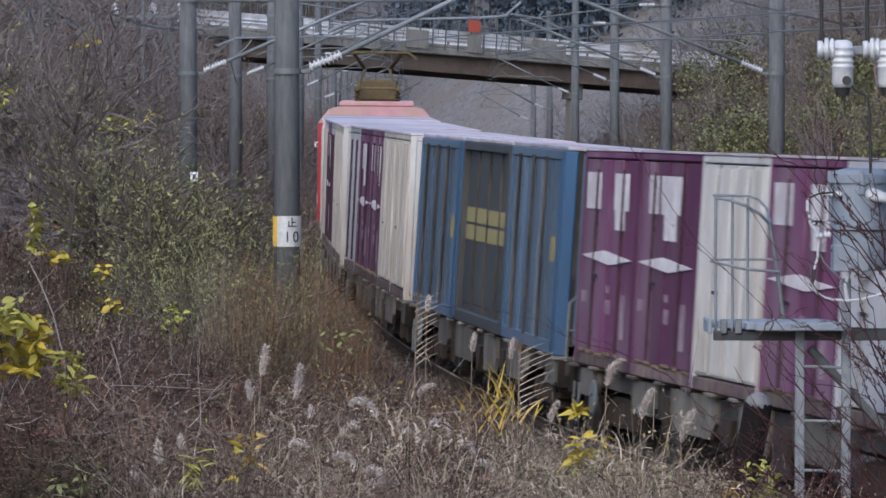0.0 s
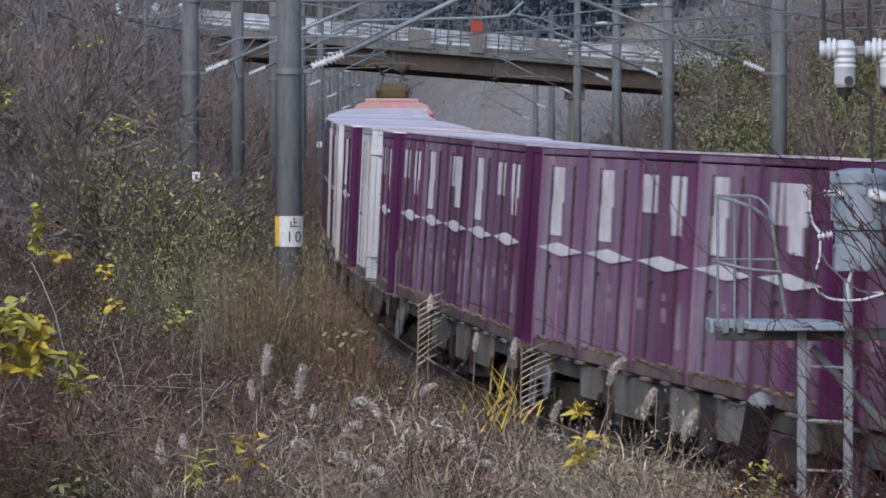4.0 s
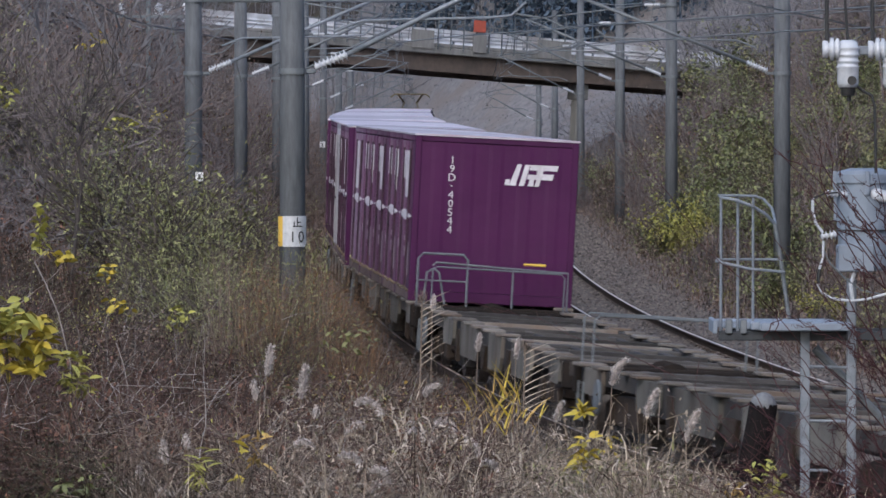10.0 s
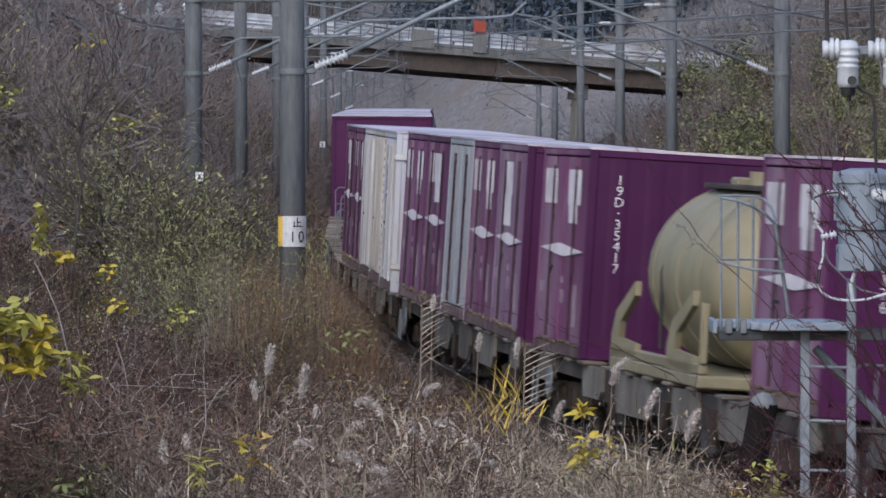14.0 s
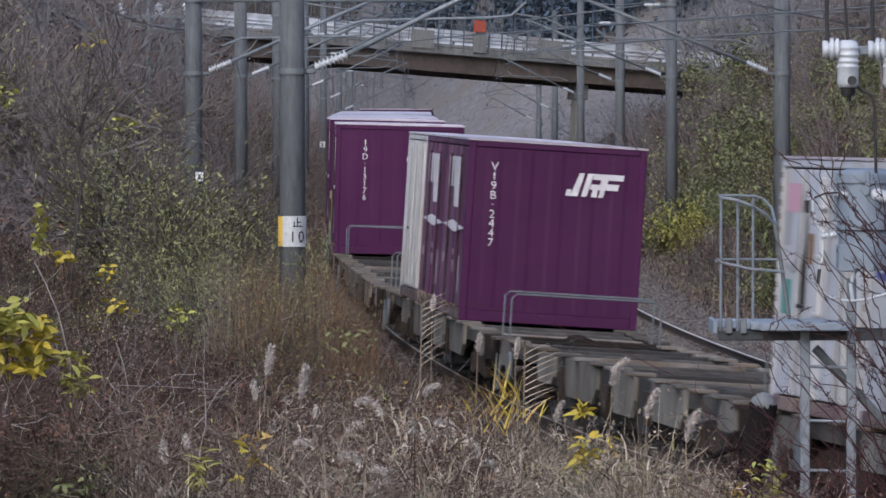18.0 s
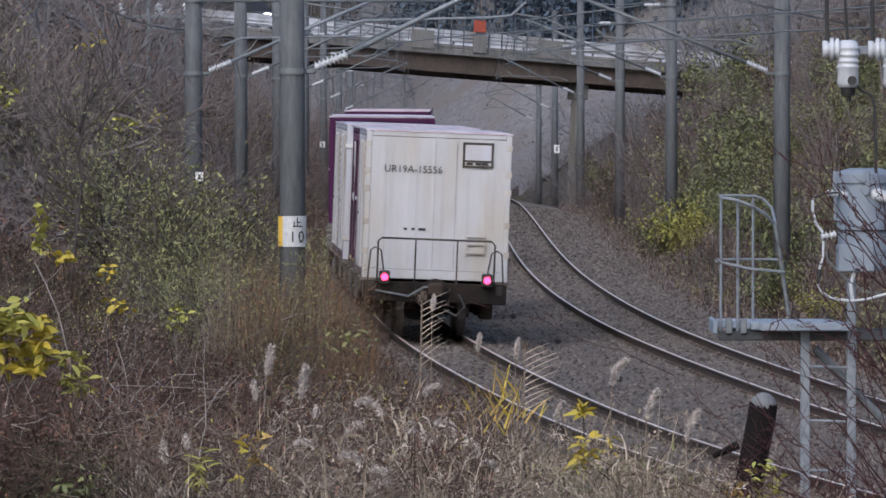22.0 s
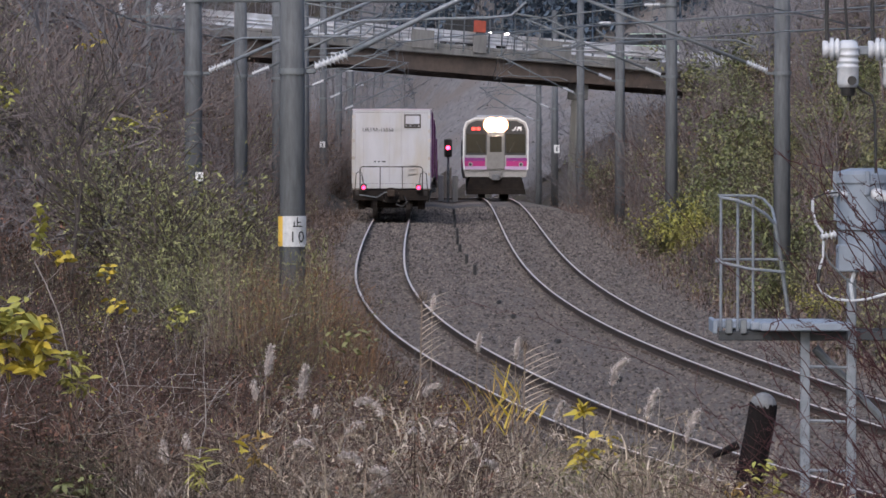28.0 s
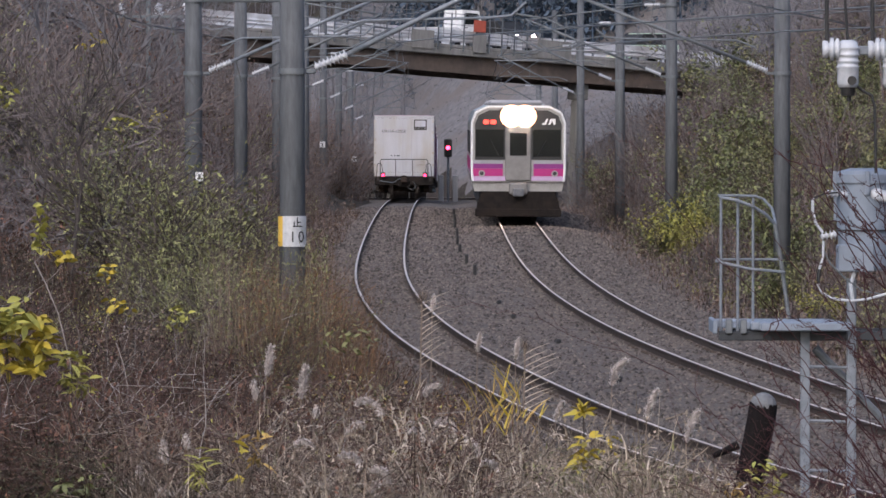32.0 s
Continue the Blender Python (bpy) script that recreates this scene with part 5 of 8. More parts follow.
stop_sign()
for x, y, z, w, h in ((-4.70, 130.8, 2.80, 0.15, 0.18), (-5.36, 301.8, 2.98, 0.24, 0.26), (-4.5, 344.6, 2.12, 0.26, 0.26), (5.70, 339.7, 2.66, 0.28, 0.40)):
    pl = thing("number_plate_on_mast", "small white marker plate on a catenary mast", "sign", "marker plates", pose(x, y, z))
    part("plate", MB().box(-w / 2, w / 2, -0.02, 0.0, -h / 2, h / 2, 0.004), M_WHITE, pl)
    part("mark", MB().box(-w * 0.16, w * 0.16, -0.026, -0.0205, -h * 0.3, h * 0.28), M_GALVD, pl)
    part("strap", MB().box(-0.02, 0.02, 0.0, 0.1, -h * 0.3, h * 0.3), M_GALVD, pl)

M_SIGNAL = mat("red_signal_lens", (0.4, 0.01, 0.02), None, 5.0, 0.3, bump=0, emit=(1.0, 0.03, 0.08), power=8.0)


def railway_signal():
    g = rail_at(335) - 0.4
    root = thing("railway_signal", "black railway signal head showing red on a pale post", "signal", m=pose(0.25, 335, g))
    part("post", MB().cyl((0, 0, 0), (0, 0, 2.4), 0.06, None, 10), M_GALV, root)
    part("head", MB().box(-0.2, 0.2, -0.1, 0.12, 2.4, 3.3, 0.05), M_BLACK, root)
    for z, m, lab in ((2.86, M_SIGNAL, "glowing red lens"), (3.12, M_DARK, "unlit lens"), (2.6, M_DARK, "unlit lens")):
        part("hood", MB().cyl((0, -0.28, z), (0, -0.1, z), 0.125, None, 14, False), M_BLACK, root)
        part("lens", MB().cyl((0, -0.13, z), (0, -0.11, z), 0.105, None, 14), m, root, lab)
    for dx in (-0.35, 0.35):
        part("relay_case", MB().box(dx - 0.13, dx + 0.13, -0.12, 0.2, 0.1, 1.5, 0.03), M_GREY, root)
    return root


railway_signal()

# short black drain pegs between the tracks
for y, off in ((101.8, -0.12), (116.4, 0.13), (128.9, 0.04), (136.8, 0.08), (157.5, 0.04), (167.6, -0.04), (178.3, -0.13), (188, -0.15), (198, -0.12), (209, -0.16), (221, -0.14), (234, -0.15)):
    x, y, z, _ = on_line(float(np.interp(y, LINE[:, 1], ARC)), 2.15 + off)
    peg = thing("marker_peg", "short black plastic peg in the ballast between the tracks", "peg", "pegs", pose(x, y, z - 0.34))
    tall = 0.18 if y < 150 else 0.34
    part("stake", MB().cyl((0, 0, 0), (0, 0, tall), 0.045, None, 8), M_BLACK, peg)
    part("cap", MB().cyl((0, 0, tall), (0, 0, tall + 0.035), 0.06, 0.035, 8), M_BLACK, peg)

beam = thing("span_tube", "pale horizontal steel tube between catenary masts", "beam", "overhead line masts", pose(-4.8, 131, 6.22))
part("tube", MB().cyl((0.1, 0, 0), (4.85, 0, -0.01), 0.05, None, 12), M_GALV, beam, smooth=True)
part("clamp", MB().cyl((0, 0, -0.05), (0, 0, 0.05), 0.2, None, 16), M_GALVD, beam)
for x in (1.3, 2.9, 4.3):
    part("collar", MB().cyl((x, 0, 0), (x + 0.08, 0, 0), 0.062, None, 12), M_GALVD, beam)
wire("feeder_wire", [(-30, 60, 9.0), (2.3, 100, 6.05), (9.0, 142, 5.8), (11, 190, 5.9)], 0.012, "thin grey feeder wire")
wire("feeder_wire", [(3.42, 190, 6.58), (5.41, 160, 6.23), (7.07, 140, 6.07), (7.19, 110, 5.66), (9.0, 60, 6.0)], 0.010, "thin pale feeder wire")
wire("feeder_wire", [(2.22, 230, 6.25), (5.41, 160, 5.84), (7.54, 140, 5.74), (7.51, 115, 5.46), (10.0, 60, 5.8)], 0.010, "thin pale feeder wire")
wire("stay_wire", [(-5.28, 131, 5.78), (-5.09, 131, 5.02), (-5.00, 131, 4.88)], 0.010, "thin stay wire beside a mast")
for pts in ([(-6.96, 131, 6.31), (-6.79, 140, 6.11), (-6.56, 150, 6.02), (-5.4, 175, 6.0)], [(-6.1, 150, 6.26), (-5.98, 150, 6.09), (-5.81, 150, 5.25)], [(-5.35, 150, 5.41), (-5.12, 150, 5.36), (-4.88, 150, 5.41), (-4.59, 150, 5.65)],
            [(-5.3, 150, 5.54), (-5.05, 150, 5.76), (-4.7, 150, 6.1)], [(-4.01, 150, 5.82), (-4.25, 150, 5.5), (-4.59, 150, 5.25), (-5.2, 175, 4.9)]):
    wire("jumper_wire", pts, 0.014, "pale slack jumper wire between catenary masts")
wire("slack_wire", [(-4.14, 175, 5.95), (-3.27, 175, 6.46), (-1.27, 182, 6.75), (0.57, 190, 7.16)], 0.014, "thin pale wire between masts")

# ---------------------------------------------------------------- transformer on its stand


def transformer_stand():
    root = thing("transformer_stand", "galvanised steel stand with a caged working platform", "platform", m=pose(0, 60, 0))
    gz = height(3.2, 60) - 0.3
    for x, top in ((3.205, 2.0), (3.615, 2.42)):
        part("post", MB().box(x - 0.042, x + 0.042, -0.03, 0.03, gz, top, 0.008), M_GALV, root)
        part("post_web", MB().box(x - 0.012, x + 0.012, 0.03, 0.10, gz, top - 0.02), M_GALVD, root)
    for z in (1.64, 1.16, 0.72):
        part("rung", MB().cyl((3.24, 0.0, z), (3.58, 0.0, z - 0.01), 0.014, None, 8), M_GALV, root)
    part("brace", MB().cyl((3.30, 0.15, 1.80), (4.05, 0.2, 1.0), 0.04, None, 8), M_GALVD, root)
    # Beams coloured dark to paint the shade under the platform.
    part("beam", MB().box(2.44, 4.6, -0.02, 0.06, 1.87, 1.955, 0.008), M_DARKSTEEL, root)
    part("beam", MB().box(2.55, 4.6, 0.75, 0.83, 1.87, 1.955, 0.008), M_DARKSTEEL, root)
    for i in range(6):
        y = -0.28 + i * 0.22
        part("plank", MB().box(2.80 - i * 0.075, 3.60 - i * 0.03, y, y + 0.20, 1.96, 2.035, 0.012), M_BOX, root)
    part("toe_board", MB().box(2.39, 2.43, 0.0, 1.0, 1.93, 2.05, 0.008), M_BOX, root)
    for x in (2.45, 2.60, 2.735):
        part("upright", MB().cyl((x + 0.02, 0.25, 1.95), (x + 0.02, 0.25, 3.13), 0.0125, None, 8), M_GALV, root)
    top = [(2.46, 0.25, 3.135), (2.60, 0.2, 3.11), (2.74, 0.2, 3.06), (2.86, 0.22, 2.99), (2.95, 0.3, 2.90)]
    part("top_rail", MB().tube(top, 0.015, 8), M_GALV, root)
    part("top_rail", MB().tube([(2.47, 0.9, 3.145), (2.80, 0.9, 3.14), (2.88, 0.9, 3.11), (2.95, 0.8, 3.03), (2.96, 0.3, 2.89)], 0.0125, 8), M_GALV, root)
    part("slant_rail", MB().tube([(2.95, 0.3, 2.90), (3.0, 0.3, 2.6), (3.08, 0.3, 2.05)], 0.019, 8), M_GALVD, root)
    part("mid_rail", MB().tube([(2.42, 0.25, 2.57), (2.72, 0.2, 2.50), (3.04, 0.25, 2.47)], 0.013, 8), M_GALV, root)
    part("mid_rail", MB().tube([(2.45, 0.9, 2.57), (3.02, 0.9, 2.57)], 0.011, 8), M_GALV, root)
    for k in range(2):
        part("clamp", MB().box(2.50 + k * 0.13, 2.56 + k * 0.13, -0.06, 0.0, 1.93, 2.06, 0.008), M_GALVD, root)
    return root


def transformer():
    root = thing("pole_transformer", "grey-blue pole transformer tank with white bushings", "transformer", m=pose(3.735, 60, 2.42))
    part("tank", MB().lathe((0, 0, 0.07), (0, 0, 1), [(0, 0.22), (0.02, 0.238), (0.355, 0.238), (0.365, 0.25), (0.78, 0.25), (0.80, 0.258), (0.85, 0.258), (0.88, 0.235), (0.905, 0.13)], 28), M_BOX, root)
    part("seam", MB().cyl((0, 0, 0.418), (0, 0, 0.434), 0.254, None, 28), M_DARKSTEEL, root, "dark seam under the upper tank")
    part("lid_band", MB().cyl((0, 0, 0.845), (0, 0, 0.90), 0.268, None, 28), M_BOX, root, "flanged lid band")
    part("lug", MB().box(-0.018, 0.022, -0.285, -0.25, 0.74, 0.955, 0.006), M_BOX, root)
    part("lid_ear", MB().box(-0.285, -0.25, -0.06, 0.02, 0.80, 0.95, 0.008), M_BOX, root)
    part("mounting_bracket", MB().box(-0.26, 0.26, 0.24, 0.32, 0.5, 0.85, 0.01), M_BOX, root)
    part("terminal_box", MB().box(-0.255, 0.065, -0.27, 0.05, 0.065, 0.30, 0.01), M_BOX, root)
    part("bracket_bolt", MB().cyl((-0.262, -0.2, 0.25), (-0.25, -0.2, 0.25), 0.018, None, 8), M_DARKSTEEL, root)
    part("bushing", MB().lathe((0.05, -0.21, 0.755), (0.9, -0.35, -0.24), [(0, 0.05), (0.03, 0.058), (0.12, 0.058), (0.135, 0.05), (0.22, 0.046), (0.24, 0.032)], 16), M_PORC, root, "white porcelain bushing", True)
    part("bushing_cap", MB().cyl((0.265, -0.29, 0.70), (0.33, -0.315, 0.683), 0.03, None, 10), M_DARK, root)
    part("bushing", insulator((-0.24, -0.10, 0.745), (-0.36, -0.15, 0.755), 0.036, 3), M_PORC, root, "white porcelain bushing", True)
    part("bushing", MB().lathe((-0.19, -0.16, 0.745), (-0.25, -1, 0.1), [(0, 0.034), (0.025, 0.036), (0.045, 0.022)], 12), M_PORC, root, "white porcelain bushing", True)
    part("drain_pipe", MB().tube([(-0.10, -0.2, 0.07), (-0.14, -0.2, -0.06), (-0.12, -0.2, -0.2), (-0.10, -0.1, -0.3)], 0.018, 8), M_PORC, root)
    return root


def cutouts():
    root = thing("fuse_cutouts", "white porcelain fuse cutouts on a cross arm", "insulator", m=pose(0, 58.5, 0))
    def v(px, pz): return (px, 0, pz)
    part("cross_arm", MB().box(3.28, 4.6, 0.05, 0.13, 4.38, 4.46, 0.01), M_GALV, root)
    for k, x in enumerate((3.492, 3.885)):
        body = MB().lathe((x, 0, 4.10), (0, 0, 1), [(0, 0.08), (0.04, 0.094), (0.17, 0.094), (0.18, 0.105), (0.19, 0.09), (0.215, 0.09), (0.225, 0.106), (0.235, 0.09), (0.27, 0.09), (0.28, 0.108),
                                                    (0.29, 0.094), (0.33, 0.094), (0.34, 0.106), (0.35, 0.09), (0.39, 0.08), (0.41, 0.05)], 20)
        part("cutout_body", body, M_PORC, root, "white ribbed porcelain body", True)
        part("fuse_holder", MB().cyl((x, 0, 4.03), (x, 0, 4.10), 0.055, 0.07, 14), M_DARK, root)
        part("fuse_tip", MB().cyl((x + 0.01, 0, 3.98), (x + 0.01, 0, 4.03), 0.02, None, 8), M_DARK, root)
        part("eye", MB().cyl((x + 0.03, -0.11, 4.16), (x + 0.03, -0.08, 4.16), 0.04, None, 12), M_DARK, root)
        side = MB().lathe((x - 0.07, 0, 4.43), (-1, 0, 0), [(0, 0.06), (0.01, 0.095), (0.03, 0.095), (0.045, 0.06), (0.055, 0.10), (0.08, 0.10), (0.09, 0.06), (0.10, 0.055), (0.105, 0.075), (0.145, 0.075), (0.15, 0.06)], 18)
        part("side_insulator", side, M_PORC, root, "white porcelain insulator", True)
        part("lead", MB().tube([(x - 0.18, 0, 4.48), (x - 0.185, 0, 5.0)], 0.018, 8), M_DARK, root, "black cable")
        part("lead", MB().tube([(x, 0, 4.5), (x - 0.01, 0, 4.62), (x - 0.04, 0, 5.1)], 0.012, 8), M_DARK, root, "black cable")
    part("drop_cable", MB().tube([(3.53, 0, 4.15), (3.62, 0, 4.07), (3.70, 0, 4.03), (3.725, 0, 3.93), (3.73, 0, 3.65), (3.735, 0.0, 3.36)], 0.014, 8), M_DARK, root, "black cable")
    return root


transformer_stand()
transformer()
cutouts()
loop = thing("service_cable", "looped white cable with small insulators beside the transformer", "cable", m=pose(0, 59.6, 0))
part("cable", MB().tube([(3.250, 0, 3.135), (3.250, 0, 3.010), (3.280, 0, 2.910), (3.340, 0, 2.830)], 0.014, 7), M_PORC, loop)
part("cable", MB().tube([(3.345, 0, 2.760), (3.340, 0, 2.610), (3.310, 0, 2.510)], 0.011, 7), M_PORC, loop)
part("cable", MB().tube([(3.310, 0, 2.510), (3.295, 0, 2.385)], 0.016, 7), M_DARK, loop)
part("cable", MB().tube([(3.295, 0, 2.385), (3.330, 0, 2.305), (3.410, 0, 2.255), (3.580, 0, 2.230), (3.730, 0, 2.245), (3.920, 0, 2.300), (4.080, 0, 2.335)], 0.012, 7), M_PORC, loop)
part("cable", MB().tube([(3.340, 0, 2.685), (3.405, 0, 2.560), (3.530, 0, 2.435), (3.680, 0, 2.325), (3.920, 0, 2.275), (4.080, 0, 2.265)], 0.008, 7), M_GALVD, loop)
part("insulator", insulator((3.320, 0, 2.795), (3.390, 0, 2.805), 0.045, 2), M_PORC, loop, "white spool insulator", True)
part("insulator", insulator((3.395, 0, 2.805), (3.460, 0, 2.820), 0.05, 2), M_PORC, loop, "white spool insulator", True)
part("tie_wire", MB().tube([(3.260, 0, 3.135), (3.355, 0, 3.175), (3.480, 0, 3.185)], 0.009, 6), M_DARK, loop)

# a charred leaning post
post = thing("charred_post", "leaning charred wooden post with pale weathered top", "post", m=pose(2.40, 52, 0))
lean = [(-0.22, 0, height(2.2, 52) - 0.3), (-0.03, 0, 1.15), (0.04, 0, 1.5), (0.06, 0, 1.64)]
mbp = MB()
for (a, ra), (b, rb) in zip(zip(lean, (0.115, 0.11, 0.112, 0.11)), zip(lean[1:], (0.11, 0.112, 0.11, 0.095))):
    mbp.cyl(a, b, ra, rb, 14)
part("shaft", mbp, M_STUMP, post)
part("top", MB().lathe((0.055, -0.01, 1.61), (0.08, -0.05, 1), [(0, 0.10), (0.035, 0.102), (0.07, 0.088), (0.10, 0.055), (0.115, 0.02)], 14), M_STUMPTOP, post, "pale weathered top")
part("knot", MB().cyl((-0.14, -0.05, 1.32), (-0.33, -0.1, 1.24), 0.035, 0.02, 8), M_STUMP, post)

# ---------------------------------------------------------------- vehicles on the bridge
M_TYRE = mat("tyre_rubber", (0.02, 0.02, 0.02), (0.03, 0.03, 0.03), 8, 0.9, bump=0.1)
M_CARLAMP = mat("lit_car_lamp", (0.9, 0.85, 0.85), None, 5, 0.3, bump=0, emit=(1.0, 0.75, 0.75), power=12.0)
M_PALEGREEN = mat("pale_green_car_paint", (0.42, 0.56, 0.45), (0.36, 0.49, 0.39), 3, 0.4, bump=0)
M_REDLAMP = mat("red_car_lamp", (0.6, 0.02, 0.05), None, 5, 0.3, bump=0, emit=(1.0, 0.05, 0.15), power=5.0)


def wheels(root, axles, half, r):
    for y in axles:
        for e in (-1, 1):
            w = part("wheel", MB().cyl((e * (half - 0.14), y, r), (e * half, y, r), r, None, 16), M_TYRE, root)
            part("rim", MB().cyl((e * (half + 0.001), y, r), (e * (half + 0.01), y, r), r * 0.6, None, 12), M_GALV, w)


def small_truck():
    root = thing("small_truck", "small white flatbed truck crossing the road bridge", "truck")
    part("cab", MB().prism([(0.4, 0.45), (1.65, 0.45), (1.68, 0.95), (1.45, 1.75), (0.5, 1.8), (0.4, 1.0)], -0.7, 0.7, 0), M_WHITE, root)
    for e in (-1, 1):
        part("side_window", MB().prism([(0.62, 1.12), (1.5, 1.12), (1.36, 1.62), (0.62, 1.66)], *sorted((e * 0.701, e * 0.71)), 0), M_CABGLASS, root)
        part("door_handle", MB().box(*sorted((e * 0.70, e * 0.72)), 0.66, 0.78, 0.95, 0.99, 0.005), M_BLACK, root)
        part("bed_side", MB().box(*sorted((e * 0.70, e * 0.67)), -1.65, 0.36, 0.68, 0.98, 0.01), M_WHITE, root)
    part("windscreen", MB().prism([(1.66, 1.05), (1.675, 1.05), (1.475, 1.66), (1.46, 1.66)], -0.6, 0.6, 0), M_CABGLASS, root)
    part("bed_floor", MB().box(-0.67, 0.67, -1.65, 0.36, 0.62, 0.68, 0.01), M_GREY, root)
    part("tailgate", MB().box(-0.7, 0.7, -1.68, -1.655, 0.62, 0.98, 0.01), M_WHITE, root)
    part("chassis", MB().box(-0.4, 0.4, -1.6, 1.5, 0.35, 0.6, 0.02), M_BLACK, root)
    wheels(root, (-1.0, 1.05), 0.68, 0.27)
    return root


def small_car(label, paint):
    root = thing("small_car", label, "car")
    part("body", MB().prism([(-1.7, 0.35), (1.7, 0.35), (1.72, 0.85), (0.95, 0.98), (-1.65, 1.0)], -0.73, 0.73, 0), paint, root)
    part("cabin", MB().prism([(-1.6, 1.0), (0.95, 0.98), (0.45, 1.5), (-1.35, 1.52)], -0.64, 0.64, 0), M_BLACK, root)
    part("roof", MB().box(-0.6, 0.6, -1.3, 0.42, 1.50, 1.55, 0.02), paint, root)
    for e in (-1, 1):
        part("headlamp", MB().cyl((e * 0.52, 1.70, 0.78), (e * 0.52, 1.76, 0.78), 0.12, None, 14), M_CARLAMP, root, "lit headlamp")
        part("marker", MB().box(e * 0.52 - 0.1, e * 0.52 + 0.1, 1.70, 1.74, 0.52, 0.60), M_REDLAMP, root)
    wheels(root, (-1.1, 1.1), 0.74, 0.28)
    return root


TRUCK = small_truck()
CAR = small_car("small dark car with lit lamps on the road bridge", M_TARP)
PALE_CAR = small_car("pale green and white car waiting on the road bridge", M_PALEGREEN)


def bridge_pose(x, back, yaw):
    """On the bridge's carriageway, at a place across the railway."""
    k = (x + 8.06) / 18.69
    return pose(x, 308 + 14 * k + back, 6.89 - 1.39 * k + 1.125, 0, 0, yaw) @ pose(0, 0, 0, 0, 0, 0)

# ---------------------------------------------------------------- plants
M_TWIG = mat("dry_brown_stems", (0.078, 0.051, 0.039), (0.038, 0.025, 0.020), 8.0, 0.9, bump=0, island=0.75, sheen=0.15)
# Far stems: paler than M_TWIG, distance haze put into the colour.
M_FARTWIG = mat("haze_pale_brown_stems", (0.178, 0.141, 0.136), (0.106, 0.083, 0.081), 8.0, 0.9, bump=0, island=0.6)
M_RUSSET = mat("russet_dead_weeds", (0.108, 0.060, 0.041), (0.058, 0.034, 0.025), 8.0, 0.9, bump=0, island=0.75, sheen=0.15)
M_STRAW = mat("pale_straw_grass", (0.40, 0.340, 0.275), (0.25, 0.206, 0.160), 6.0, 0.85, bump=0, island=0.5)
M_GREYGRASS = mat("grey_tan_grass", (0.178, 0.137, 0.106), (0.098, 0.074, 0.058), 6.0, 0.9, bump=0, island=0.75)
M_OLIVE = mat("olive_leaves", (0.170, 0.163, 0.072), (0.088, 0.086, 0.041), 6.0, 0.7, bump=0, island=0.6)
M_GREEN = mat("dull_green_leaves", (0.180, 0.192, 0.070), (0.100, 0.116, 0.045), 6.0, 0.65, bump=0, island=0.5)
M_YGREEN = mat("yellow_green_leaves", (0.205, 0.195, 0.080), (0.135, 0.135, 0.060), 6.0, 0.65, bump=0, island=0.45)
M_YLEAF = mat("bright_yellow_leaves", (0.43, 0.31, 0.03), (0.27, 0.24, 0.032), 5.0, 0.6, bump=0, island=0.35)
M_OCHRE = mat("ochre_reed_leaves", (0.42, 0.285, 0.075), (0.30, 0.205, 0.065), 6.0, 0.75, bump=0, island=0.4)
M_LIME = mat("lime_yellow_leaves", (0.34, 0.32, 0.060), (0.21, 0.21, 0.050), 6.0, 0.65, bump=0, island=0.45)
M_BROWNLEAF = mat("brown_withered_leaves", (0.160, 0.115, 0.084), (0.092, 0.067, 0.050), 6.0, 0.85, bump=0, island=0.55)
M_PLUME = mat("silvery_seed_plume", (0.64, 0.58, 0.55), (0.46, 0.41, 0.385), 8.0, 0.9, bump=0, island=0.3)
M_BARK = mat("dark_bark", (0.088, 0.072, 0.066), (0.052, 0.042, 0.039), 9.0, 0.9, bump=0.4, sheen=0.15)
# Far bark: M_BARK lifted and greyed, haze painted into its colour.
M_FARBARK = mat("haze_pale_brown_bark", (0.178, 0.152, 0.149), (0.106, 0.090, 0.089), 9.0, 0.9, bump=0.4, sheen=0.15)
# Bark and brush of the far wood, shifted blue-grey as painted haze.
M_PALEBARK = mat("haze_blue_grey_bark", (0.140, 0.136, 0.148), (0.105, 0.102, 0.112), 5.0, 0.9, bump=0.3, island=0.2)
M_BRUSH = mat("haze_grey_brown_brush", (0.145, 0.138, 0.145), (0.110, 0.105, 0.110), 5.0, 0.95, bump=0, island=0.12, sheen=0.08)
M_DARKBARK = mat("blackish_wet_bark", (0.070, 0.060, 0.057), (0.042, 0.036, 0.034), 9.0, 0.9, bump=0.3, sheen=0.2)
M_REDTWIG = mat("reddish_bare_twigs", (0.075, 0.032, 0.033), (0.05, 0.023, 0.024), 9.0, 0.8, bump=0, sheen=0.15)
M_WILLOW = mat("grey_olive_willow_leaves", (0.220, 0.222, 0.080), (0.116, 0.122, 0.046), 6.0, 0.7, bump=0, island=0.6)
# Leaves darkened to carry the shade of the bank's hollows.
M_DARKLEAF = mat("shade_dark_green_leaves", (0.058, 0.054, 0.034), (0.032, 0.030, 0.020), 7.0, 0.85, bump=0, island=0.6, sheen=0.2)
# Hillside grass lightened so that the colour itself carries the haze.
M_HILL = mat("haze_pale_withered_grass", (0.201, 0.196, 0.203), (0.127, 0.123, 0.131), 2.2, 0.95, bump=0.8, c3=(0.159, 0.141, 0.133), scale3=0.3, amount3=0.8, sheen=0.08)
M_BRAMBLE = mat("purplish_brown_brambles", (0.082, 0.052, 0.047), (0.040, 0.026, 0.024), 8.0, 0.9, bump=0, island=0.75, sheen=0.15)
M_RUSSETLEAF = mat("curled_russet_leaves", (0.142, 0.074, 0.051), (0.066, 0.036, 0.027), 9.0, 0.9, bump=0, island=0.75, sheen=0.2)
